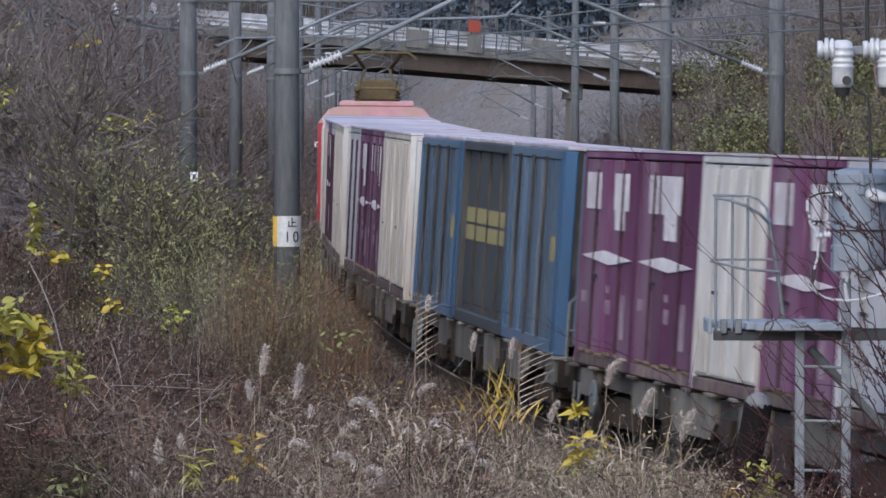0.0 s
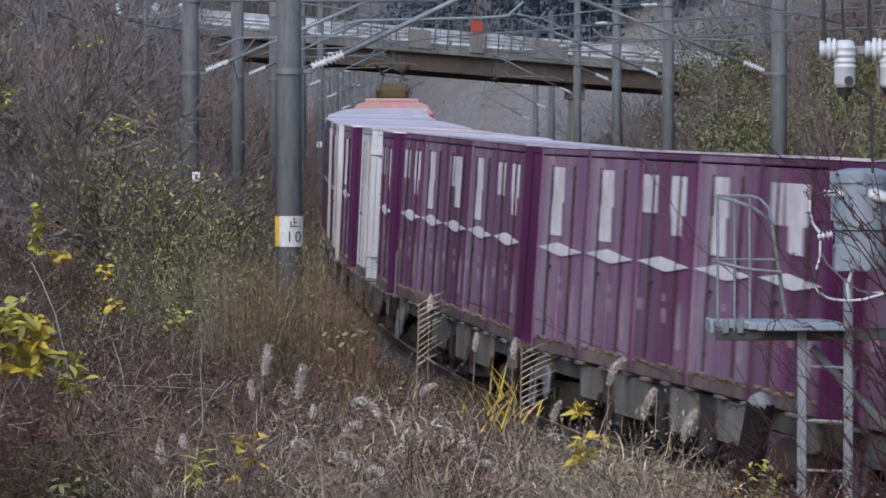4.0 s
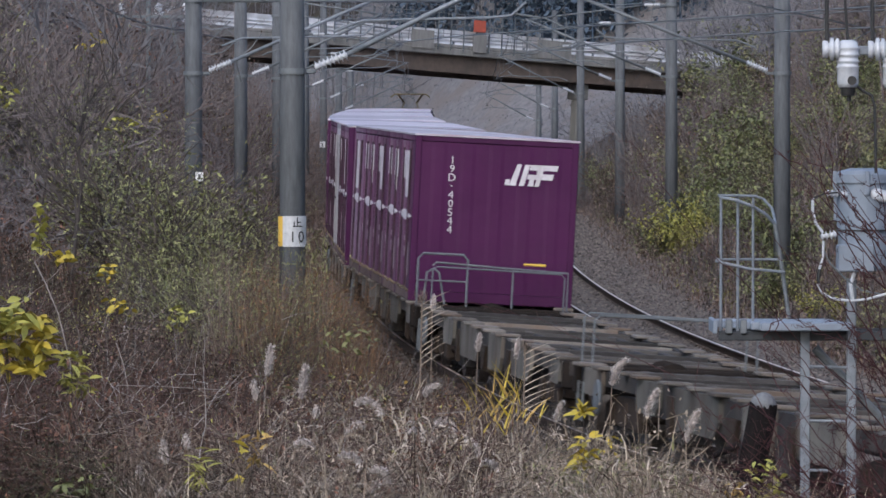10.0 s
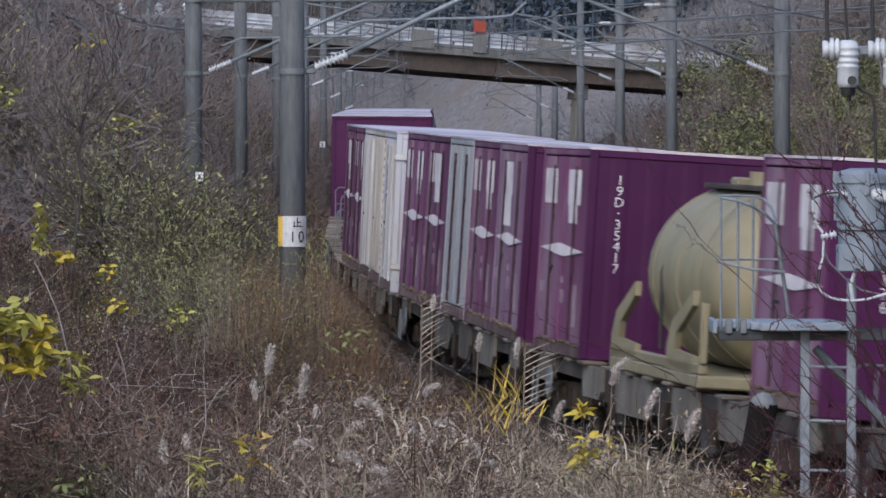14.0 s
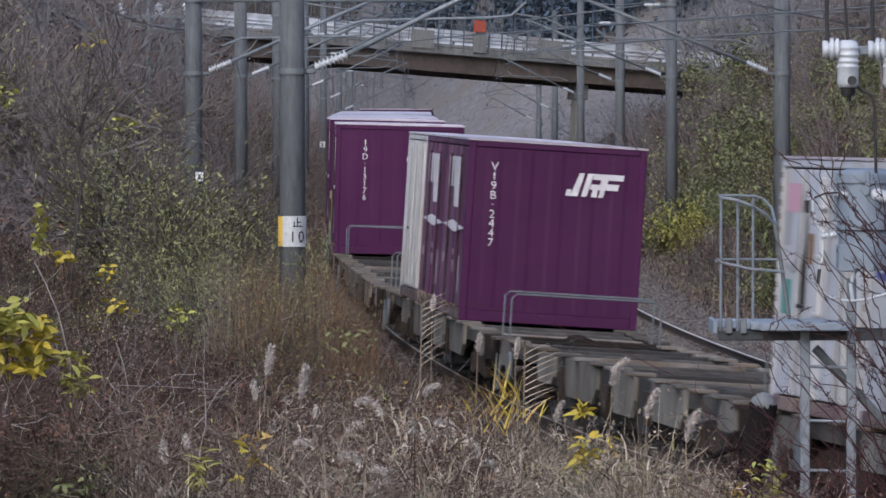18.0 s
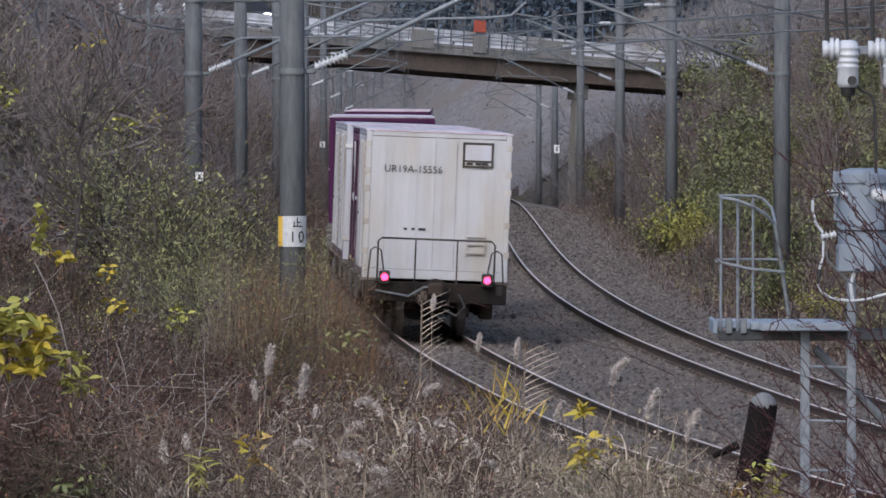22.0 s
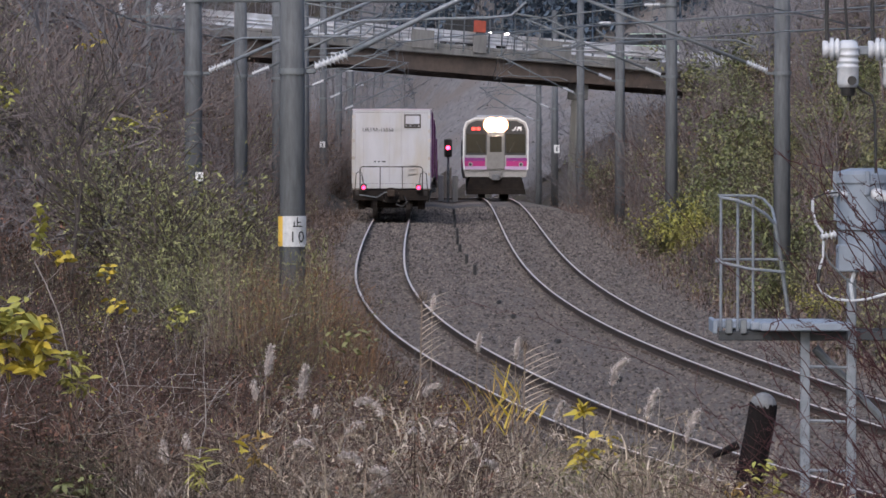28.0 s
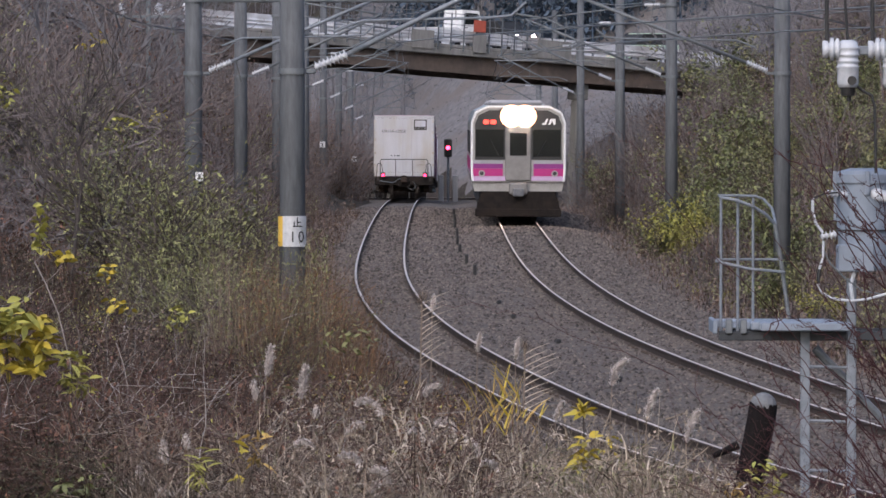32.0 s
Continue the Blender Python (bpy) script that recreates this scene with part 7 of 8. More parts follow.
def scatter(n, y0, y1, u0, u1, o0, o1, kinds, sizes, power=1.0, single=True, label="far brown and green thicket of shrubs in the cutting"):
    """Shrubs one by one, or, far off, as one thicket."""
    bits = {}
    for x, y, z in bank_points(n, y0, y1, u0, u1, o0, o1, power):
        kind, size = kinds[int(RNG.integers(0, len(kinds)))], RNG.uniform(*sizes)
        if single:
            plant(kind, x, y, size)
            continue
        a = RNG.uniform(0, 6.283)
        turn = np.array([[math.cos(a), math.sin(a), 0], [-math.sin(a), math.cos(a), 0], [0, 0, 1]]) * size
        for ob in SHRUBS[kind].children:
            co, f = mesh_arrays(ob)
            bits.setdefault(ob.data.materials[0].name, []).append((co @ turn + np.array([x, y, z - 0.05]), f))
    if bits:
        wood = thing("thicket", label, "shrubs", kind="stuff")
        for m, pieces in bits.items():
            part("brush", quads("brush", *joined(pieces), bpy.data.materials[m]), None, wood, kind="stuff")


# willows that hide the feet of the masts
for x, y, size in ((-1.72, 84, 0.80), (-2.05, 86.5, 0.85), (-1.42, 86, 0.70), (-2.45, 83, 0.85), (-1.22, 88.5, 0.60), (-2.9, 85, 0.9), (-3.3, 88, 0.95), (-2.2, 80, 0.7), (-1.95, 82.4, 1.1), (-1.78, 81.6, 1.0), (-2.12, 81.5, 1.15), (-1.88, 80.2, 0.8), (-2.0, 79.2, 0.7)):
    plant("willow" if y < 86 else "willow_thin", x, y, size)
for i in range(20):
    plant(("willow", "willow", "willow_thin")[i % 3], RNG.uniform(-5.6, -2.3), RNG.uniform(103, 124), RNG.uniform(0.75, 1.15))
# the bank beside the nearer track: low towards the rails, taller away from them
scatter(44, 78, 91, -0.034, -0.0150, -7.5, -3.4, ["willow_thin", "willow", "willow", "brown"], (0.5, 0.8))
scatter(40, 72, 88, -0.068, -0.030, -14, -4.5, ["dark", "brown", "dark", "willow_thin"], (0.35, 0.6))
scatter(30, 88, 108, -0.020, -0.0125, -5, -2.3, ["brown", "bare", "willow_thin"], (0.28, 0.45))
scatter(50, 84, 100, -0.049, -0.024, -12, -3.6, ["willow", "willow", "willow_thin", "brown"], (0.7, 1.0))
scatter(64, 96, 134, -0.030, -0.013, -9, -2.5, ["willow_thin", "brown", "willow", "willow"], (0.45, 0.75), single=False, label="brown and olive thicket of shrubs on the cutting side")
scatter(70, 97, 126, -0.050, -0.0205, -14, -3.4, ["willow", "willow", "willow_thin"], (0.9, 1.35), single=False, label="brown and olive thicket of shrubs on the cutting side")
scatter(51, 135, 220, -0.030, -0.0105, -12, -2.6, ["brown", "bare", "willow_thin"], (0.5, 0.8), single=False)
scatter(44, 120, 175, -0.048, -0.014, -16, -3.4, ["willow", "willow_thin", "brown", "bare"], (0.7, 1.1), single=False, label="brown and olive thicket of shrubs on the cutting side")
scatter(30, 74, 95, -0.072, -0.045, -20, -5, ["brown", "bare", "willow_thin"], (0.4, 0.7))
scatter(68, 110, 190, -0.072, -0.036, -40, -6, ["bare", "brown", "bare", "willow"], (0.8, 1.5), single=False, label="brown and olive thicket of shrubs on the cutting side")
scatter(57, 170, 300, -0.060, -0.0125, -40, -3.8, ["bare", "brown", "bare", "willow_thin"], (0.9, 1.6), single=False)
for x, y, size in ((6.25, 186, 0.85), (6.5, 185, 0.9), (6.8, 184, 0.85), (6.62, 180, 0.6), (7.05, 182, 0.75), (5.45, 158, 0.34), (5.75, 154, 0.36), (6.05, 150, 0.34), (7.2, 131, 0.45), (7.5, 128, 0.45), (8.6, 212, 0.7)):
    plant("bright", x, y, size)
for x, y, size in ((-4.45, 84, 0.5), (-4.6, 86, 0.45), (-4.55, 110, 0.6), (-2.9, 100, 0.45), (-2.7, 104, 0.4), (-2.1, 66, 0.3), (-3.1, 56, 0.28), (-3.7, 60, 0.4)):
    plant("bright", x, y, size)
# fading herbs in the front of the picture
for i in range(22):
    y = RNG.uniform(50.5, 58)
    plant(("herb", "seed_herb", "herb", "herb")[i % 4], RNG.uniform(0.85, 2.2) * y / 54, y, RNG.uniform(1.0, 1.17))
for i in range(14):
    y = RNG.uniform(50, 56)
    plant(("seed_herb", "brown", "seed_herb")[i % 3], RNG.uniform(1.9, 3.3) * y / 54, y, RNG.uniform(0.85, 1.15) * (0.5 if i % 3 == 1 else 1))
for x, y, size in ((-1.35, 52, 0.45), (-2.65, 50, 0.5), (-0.9, 53, 0.5), (-0.4, 55, 0.5), (0.1, 56, 0.6), (0.4, 54, 0.6)):
    plant("herb", x, y, size)
# green patches high on the wooded bank
for kind, x, y, size in (("green", -5.74, 128, 1.1), ("green", -7.0, 124, 1.1), ("yellow", -8.0, 122, 1.2), ("brown", -4.0, 150, 1.2), ("brown", -4.4, 160, 1.4)):
    plant(kind, x, y, size)
# foliage before the end of the road bridge
for kind, x, y, size in (("yellow", 11.6, 292, 1.9), ("brown", 12.4, 296, 2.1), ("green", 13.1, 290, 2.2), ("brown", 11.0, 288, 1.8), ("green", 12.0, 284, 1.7), ("bare", 12.9, 298, 1.9), ("yellow", 13.6, 284, 1.8)):
    plant(kind, x, y, size)
# brown brush and brambles in the near weeds
for x, y, size in ((-2.3, 52, 0.9), (-3.0, 53, 1.0), (-1.7, 56, 0.95), (-2.6, 58, 1.1), (-1.2, 60, 0.85), (-3.3, 61, 1.1), (-2.1, 63, 1.0), (-0.9, 66, 0.8), (-1.6, 69, 0.9), (-3.0, 68, 1.1), (-0.5, 62, 0.7), (-3.9, 66, 1.2)):
    plant("bramble", x, y, size)
# Darkened shrubs put where the bank has shaded hollows.
for i in range(58):
    y = RNG.uniform(72, 101)
    plant("dark", y * RNG.uniform(-0.067, -0.032), y, RNG.uniform(0.65, 1.05))
for x, y, size in ((-3.0, 54, 0.5), (-3.3, 52, 0.55), (-2.4, 55, 0.4), (-3.4, 49.5, 0.45)):
    plant("dark", x, y, size)
# Low scrub, its dark colour standing for shade between the growth.
scatter(34, 70, 79, -0.052, -0.031, -30, -4, ["dark", "brown", "dark"], (0.42, 0.62), single=False, label="withered scrub on the near bank, darkened for shaded hollows")
scatter(20, 47, 50.5, -0.067, -0.051, -40, -3, ["dark", "bramble", "dark"], (0.32, 0.5), single=False, label="withered scrub on the near bank, darkened for shaded hollows")
scatter(46, 60, 82, -0.068, -0.033, -30, -3.6, ["dark"], (0.38, 0.62), single=False, label="withered scrub on the near bank, darkened for shaded hollows")
scatter(46, 48, 72, -0.070, -0.006, -30, -3.6, ["bramble", "dry_bramble", "bramble"], (0.55, 1.0), single=False, label="russet brambles in low domes on the near bank")
scatter(22, 50, 74, -0.070, -0.026, -30, -5, ["brown", "brown", "bare", "willow_thin"], (0.22, 0.36))
scatter(8, 56, 80, -0.040, -0.008, -12, -3.4, ["brown", "bare", "brown"], (0.18, 0.30))
for x, y, size in ((7.2, 330, 1.2), (8.4, 338, 1.3), (-6.2, 352, 1.2)):
    plant("grey_brush", x, y, size)
# the far side of the cutting
scatter(60, 100, 150, 0.044, 0.073, GAP + 3.6, 40, ["green", "brown", "yellow", "bare", "green"], (0.4, 0.8), single=False, label="brown and olive thicket of shrubs on the cutting side")
scatter(80, 140, 210, 0.030, 0.070, GAP + 4.0, 40, ["green", "brown", "green", "bare", "yellow", "yellow"], (0.6, 1.1), single=False)
scatter(90, 190, 320, 0.017, 0.066, GAP + 3.6, 50, ["green", "brown", "yellow", "bare", "brown"], (0.8, 1.4), single=False)
scatter(70, 150, 300, 0.0135, 0.032, GAP + 3.2, GAP + 8, ["brown", "bare", "brown", "green"], (0.5, 0.9), single=False)
scatter(51, 320, 420, -0.02, 0.03, GAP + 4.5, 40, ["brown", "bare"], (1.0, 1.8), single=False)
scatter(68, 230, 400, -0.026, -0.0098, -30, -3.0, ["bare", "brown"], (0.7, 1.2), single=False)
scatter(51, 320, 440, -0.035, -0.012, -40, -4.5, ["brown", "bare"], (1.0, 1.8), single=False)


scatter(70, 325, 425, -0.0205, -0.0115, -9, -3.0, ["bare", "brown", "bare"], (1.1, 1.7), single=False)
scatter(130, 300, 440, -0.016, 0.034, GAP + 3.6, 30, ["grey_brush"], (0.7, 1.5), single=False)
scatter(60, 320, 440, -0.024, -0.004, -14, -3.4, ["grey_brush"], (0.7, 1.4), single=False)
scatter(70, 180, 300, -0.070, -0.030, -40, -7, ["bare", "bare", "brown"], (1.3, 2.2), single=False)


def bare_tree(label, high, material, depth=3, forks=3, lean=0.0, leaf=0):
    """A tapered trunk with forking limbs and fine twigs."""
    root = thing("bare_tree", label, "tree", "bare trees")
    p, q, r0, r1, ends = [], [], [], [], []

    def grow(a, d, ln, r, k):
        for i in range(3):
            d2 = d + RNG.normal(0, 0.13, 3) + np.array([0, 0, 0.05])
            d2 /= np.linalg.norm(d2)
            b = a + d2 * ln / 3
            row = (a, b, r * (1 - 0.2 * i / 3), r * (1 - 0.2 * (i + 1) / 3))
            for store, value in zip((p, q, r0, r1), row):
                store.insert(i, value) if k == 0 else store.append(value)
            if k < depth and (i or k):
                for _ in range(forks if i == 2 else forks - 1):
                    s = d2 + RNG.normal(0, 0.55, 3)
                    grow(b, s / np.linalg.norm(s), ln * RNG.uniform(0.5, 0.75), r * 0.5, k + 1)
            a, d = b, d2
        ends.append(a)

    grow(np.array([0, 0, -0.3]), np.array([lean, 0, 1.0]), high * 0.5, high * 0.0095, 0)
    r0, r1 = np.maximum(r0, 0.006), np.maximum(r1, 0.004)
    part("trunk", quads("trunk", *sticks(p[:3], q[:3], r0[:3], r1[:3]), material), None, root)
    part("crown", quads("crown", *slivers(p[3:], q[3:], r0[3:] * 1.2, r1[3:] * 1.2), material), None, root)
    if leaf:
        e = np.array(ends)
        pick = RNG.integers(0, len(e), leaf)
        co, f = leaves(e[pick] + RNG.normal(0, 0.12, (leaf, 3)), 0.09, 0.55)
        part("foliage", quads("foliage", co, f, M_YGREEN), None, root)
    return root


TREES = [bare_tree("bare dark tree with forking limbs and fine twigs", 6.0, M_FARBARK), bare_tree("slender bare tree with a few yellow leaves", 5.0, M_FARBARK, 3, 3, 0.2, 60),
         bare_tree("bare tree with thin crown, greyed for haze", 7.0, M_PALEBARK)]
TREES.append(bare_tree("dark bare tree with spreading branches and few yellow-green leaves", 5.5, M_DARKBARK, 3, 3, 0.1, 70))
SEEN = [0, 0, 0, 0]


def tree(k, x, y, size):
    m = pose(x, y, height(x, y), 0, 0, RNG.uniform(0, 360)) @ Matrix.Diagonal((size, size, size, 1))
    if SEEN[k]:
        return copy_thing(TREES[k], m)
    SEEN[k] = 1
    TREES[k].matrix_basis = m
    return TREES[k]


for k, x, y, size in ((3, -5.55, 100, 0.72), (3, -7.1, 118, 0.85), (0, -6.0, 110, 0.75), (1, -6.55, 108, 0.7), (0, -7.6, 124, 0.8), (0, -8.2, 150, 0.9), (2, -9.5, 165, 0.9), (1, -7.0, 140, 0.8), (0, -10.5, 172, 1.0)):
    tree(k, x, y, size)
for x, y, _ in bank_points(80, 160, 300, -0.070, -0.031, -40, -6):
    tree(int(RNG.integers(0, 3)), x, y, RNG.uniform(0.7, 1.2))
for x, y, _ in bank_points(46, 190, 330, 0.034, 0.075, GAP + 7, 60):
    tree(int(RNG.integers(0, 3)), x, y, RNG.uniform(0.7, 1.2))
for x, y, _ in bank_points(18, 330, 430, -0.030, 0.032, -60, -6):
    tree(2, x, y, RNG.uniform(0.8, 1.3))
for x, y, _ in bank_points(14, 330, 430, 0.014, 0.05, GAP + 6, 60):
    tree(2, x, y, RNG.uniform(0.8, 1.3))


def far_wood():
    """The wooded hillside behind the bridge: trunks and twiggy crowns, and brush under them."""
    n = 1000
    y = RNG.uniform(490, 640, n)
    x = y * RNG.uniform(-0.075, 0.075, n)
    g = ground_height(x, y)
    base = np.c_[x, y, g - 0.3]
    high = RNG.uniform(5, 10, n)
    top = base + np.c_[RNG.normal(0, 0.4, n), RNG.normal(0, 0.4, n), high]
    bits = [sticks(base, top, 0.07, 0.03)]
    for _ in range(16):
        t = RNG.uniform(0.25, 1.0, n)[:, None]
        a = base + (top - base) * t
        bits.append(slivers(a, a + np.c_[RNG.normal(0, 1.0, n), RNG.normal(0, 1.0, n), RNG.uniform(0.2, 1.8, n)], 0.025, 0.012))
    co, f = joined(bits)
    wood = thing("far_wood", "distant leafless wood on a hillside, greyed for haze", "trees", kind="stuff")
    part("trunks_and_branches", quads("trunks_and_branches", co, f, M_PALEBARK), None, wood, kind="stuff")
    ys, us = np.arange(436, 572, 4.0), np.arange(-0.034, 0.0641, 0.002)
    gx, gy = (us[None] * ys[:, None]).ravel(), np.repeat(ys, len(us))
    k = (np.arange(len(ys) - 1)[:, None] * len(us) + np.arange(len(us) - 1)[None]).ravel()
    lift = np.where(np.abs(offsets(gx, gy)[0] - GAP / 2) > 7, 0.3, -0.5)
    # Sheet over the dark soil, added to carry the hazed hill tone.
    part("grassy_slope", quads("grassy_slope", np.c_[gx, gy, ground_height(gx, gy) + lift], np.c_[k, k + 1, k + len(us) + 1, k + len(us)], M_HILL), None, wood, "withered grass of the hillside, paled for haze", kind="stuff")
    m = 16000
    y = RNG.uniform(430, 525, m)
    x = y * RNG.uniform(-0.024, 0.05, m)
    far = (np.abs(offsets(x, y)[0] - GAP / 2) > 6) | (y > 560)
    x, y = x[far], y[far]
    m = len(x)
    pts = np.c_[x, y, ground_height(x, y)]
    co, f = leaves(pts + np.c_[np.zeros((m, 2)), RNG.random(m) * 1.4 + 0.2], 0.13, 0.6)
    part("undergrowth", quads("undergrowth", co, f, M_BRUSH), None, wood, "undergrowth greyed for haze", kind="stuff")


# Needles raised towards blue: the hill's haze is in this colour.
M_CONIFER = mat("haze_blue_conifer_needles", (0.081, 0.108, 0.145), (0.062, 0.083, 0.112), 2.0, 0.95, bump=0, island=0.2, sheen=0.05)


def far_conifers():
    """Dark conifers along the top of the hill."""
    n = 420
    y = RNG.uniform(478, 540, n)
    x = y * RNG.uniform(-0.006, 0.046, n)
    g = ground_height(x, y)
    keep = (g > np.where(x > 6, 4.8, 8.0)) & (g < 20)
    x, y, g = x[keep], y[keep], g[keep]
    n = len(x)
    high, bits = RNG.uniform(7, 12, n), []
    base = np.c_[x, y, g]
    for k in range(230):
        t, a = RNG.uniform(0.03, 1.0, n), RNG.uniform(0, 6.283, n)
        reach = high * 0.25 * (1.03 - t) * RNG.random(n) ** 0.5
        bits.append(leaves(base + np.c_[np.cos(a) * reach, np.sin(a) * reach, high * t], 0.55, 0.5, 0.5))
    bits.append(sticks(base, base + np.c_[0 * x, 0 * x, high], 0.12, 0.03))
    wood = thing("far_conifers", "distant dark conifers on the hill top, blued for haze", "trees", kind="stuff")
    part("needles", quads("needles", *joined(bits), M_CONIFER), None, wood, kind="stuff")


def service_pole():
    """A thin pole with three line insulators on the left-hand bank."""
    x, y = -8.9, 205
    g = height(x, y)
    root = thing("service_pole", "thin grey service pole with small white insulators", "pole", m=pose(x, y, g - 0.3))
    top = 7.9 - g
    part("shaft", MB().cyl((0, 0, 0), (0, 0, top), 0.09, 0.07, 12), M_GALVD, root)
    part("cross_arm", MB().box(-1.0, 1.4, -0.04, 0.04, top - 0.55, top - 0.47, 0.01), M_GALVD, root)
    for k in (-0.75, 0.4, 1.2):
        part("insulator", insulator((k, 0, top - 0.47), (k - 0.12, 0, top - 0.1), 0.12, 3), M_PORC, root, "white line insulator", True)
        part("jumper", MB().tube([(k - 0.1, 0, top - 0.2), (k + 0.2, 0, top - 0.75), (k + 0.75, 0, top - 0.9), (k + 1.4, 0, top - 0.8)], 0.016, 6), M_GALV, root)


far_wood()
far_conifers()
service_pole()

# ---------------------------------------------------------------- plants that stand out on the near bank


def plume_grass(x, y, top, lean, size, nod=0.0):
    """A dry stalk with a feathery head; nod bends the head over."""
    g = height(x, y)
    root = thing("plume_grass", "dry grass stalk with a nodding pale seed head" if nod else "dry grass stalk with a pale fluffy seed plume", "grass", "plume grasses", pose(x, y, g - 0.05))
    h = top - g
    pts = [(0, 0, 0), (lean * 0.25, 0, h * 0.4), (lean * 0.6, 0, h * 0.72), (lean, 0, h)]
    part("stalk", MB().tube(pts, 0.005, 5), M_GREYGRASS, root)
    n = 760
    t = RNG.random(n)
    way = 1 if lean >= 0 else -1
    ang = 1.45 - nod * t * 2.4
    base = np.array(pts[-1]) + np.c_[way * np.cos(ang) * t * size, 0 * t, np.sin(np.maximum(ang, 0.9 * ang)) * t * size * (1 - 0.35 * nod * t)] - np.array([0, 0, 0.45 * size * (1 - nod)])
    base += RNG.normal(0, 0.012, (n, 3)) * np.sin(math.pi * np.clip(t * 0.9 + 0.08, 0, 1))[:, None]
    co, f = strips(base, RNG.uniform(0, 6.283, n), RNG.uniform(0.02, 0.05, n) * size / 0.2, np.full(n, 0.011), RNG.uniform(0.3, 1.5, n) - nod * t * 1.6, RNG.uniform(0.0, 1.6, n))
    part("plume", quads("plume", co, f, M_PLUME), None, root, "pale fluffy plume")
    for a in (0.6, -0.8):
        co, f = strips(np.array([[lean * 0.1, 0, h * 0.25]]), np.array([a * 2]), np.array([0.55]), np.array([0.01]), np.array([1.2]), np.array([1.8]), 5)
        part("blade", quads("blade", co, f, M_STRAW), None, root)


for (x, y, z), lean, size, nod in (((-1.50, 56, 1.86), 0.05, 0.24, 0), ((-1.49, 55, 1.66), -0.03, 0.15, 0), ((-1.20, 56, 1.68), 0.03, 0.27, 0), ((-0.86, 55, 1.56), 0.16, 0.22, 0.8), ((-1.06, 55, 1.49), 0.02, 0.10, 0),
                                   ((-1.91, 47.4, 1.52), -0.03, 0.15, 0), ((-2.08, 47.4, 1.36), -0.03, 0.13, 0), ((-2.06, 47.4, 1.24), 0.05, 0.13, 0.5), ((-0.81, 47.4, 1.49), 0.1, 0.16, 0.9), ((-1.09, 47.4, 1.59), 0.06, 0.13, 0.6),
                                   ((-1.74, 47.4, 1.60), -0.05, 0.1, 0), ((-0.19, 57, 1.59), 0.04, 0.16, 0.3), ((-0.55, 54, 1.42), -0.08, 0.15, 0.8), ((-0.38, 54, 1.36), 0.1, 0.17, 1.0), ((-0.15, 54, 1.44), 0.1, 0.18, 0.9), ((-0.57, 47.4, 1.39), 0.08, 0.13, 1.0),
                                   ((0.05, 53, 1.32), 0.1, 0.16, 0.9), ((-0.28, 47.4, 1.31), -0.1, 0.14, 1.0), ((0.22, 52, 1.22), 0.08, 0.13, 0.8), ((0.65, 64, 1.70), 0.04, 0.18, 0), ((1.45, 60, 1.62), 0.05, 0.26, 0.15), ((1.76, 60, 1.34), 0.05, 0.26, 0.1), ((0.93, 58, 1.36), 0.04, 0.18, 0.1), ((0.30, 66, 1.70), 0.04, 0.17, 0),
                                   ((-0.14, 70, 1.98), 0.03, 0.15, 0), ((2.04, 58, 1.22), 0.05, 0.28, 0.1)):
    plume_grass(x, y, z, lean, size, nod)


def dead_cane(y, pts, r, label):
    """A long dead cane that leans over the brambles."""
    x0 = pts[0][0]
    g = height(x0, y)
    root = thing("dead_cane", label, "branch", "dead canes", pose(x0, y, g - 0.05))
    path = [(0, 0, 0)] + [(x - x0, 0.25 * i, z - g) for i, (x, z) in enumerate(pts)]
    part("stem", MB().tube(path, r * 0.5, 5), M_CANE, root)
    for k in range(2, len(path)):
        x, yy, z = path[k]
        part("twig", MB().tube([(x, yy, z), (x + 0.10, yy + 0.05, z + 0.09), (x + 0.13, yy + 0.05, z + 0.12)], r * 0.25, 4), M_CANE, root)


dead_cane(58, [(-2.85, 1.50), (-2.80, 1.59), (-2.40, 1.57), (-1.90, 1.53)], 0.010, "bleached dead cane lying across the brambles")
dead_cane(58, [(-2.52, 1.15), (-2.48, 1.25), (-2.15, 1.37), (-1.86, 1.51)], 0.009, "grey dead cane leaning in the brambles")
dead_cane(60, [(-2.79, 1.50), (-2.84, 1.70), (-2.92, 1.89)], 0.009, "pale broken cane standing in the brambles")
dead_cane(60, [(-3.30, 1.72), (-3.42, 2.15), (-3.55, 2.42), (-3.66, 2.60)], 0.012, "grey dead flower stalk leaning over the bank")
dead_cane(52, [(-2.75, 1.20), (-2.72, 1.40), (-2.60, 1.56), (-2.42, 1.60)], 0.008, "arched dead cane in the weeds")


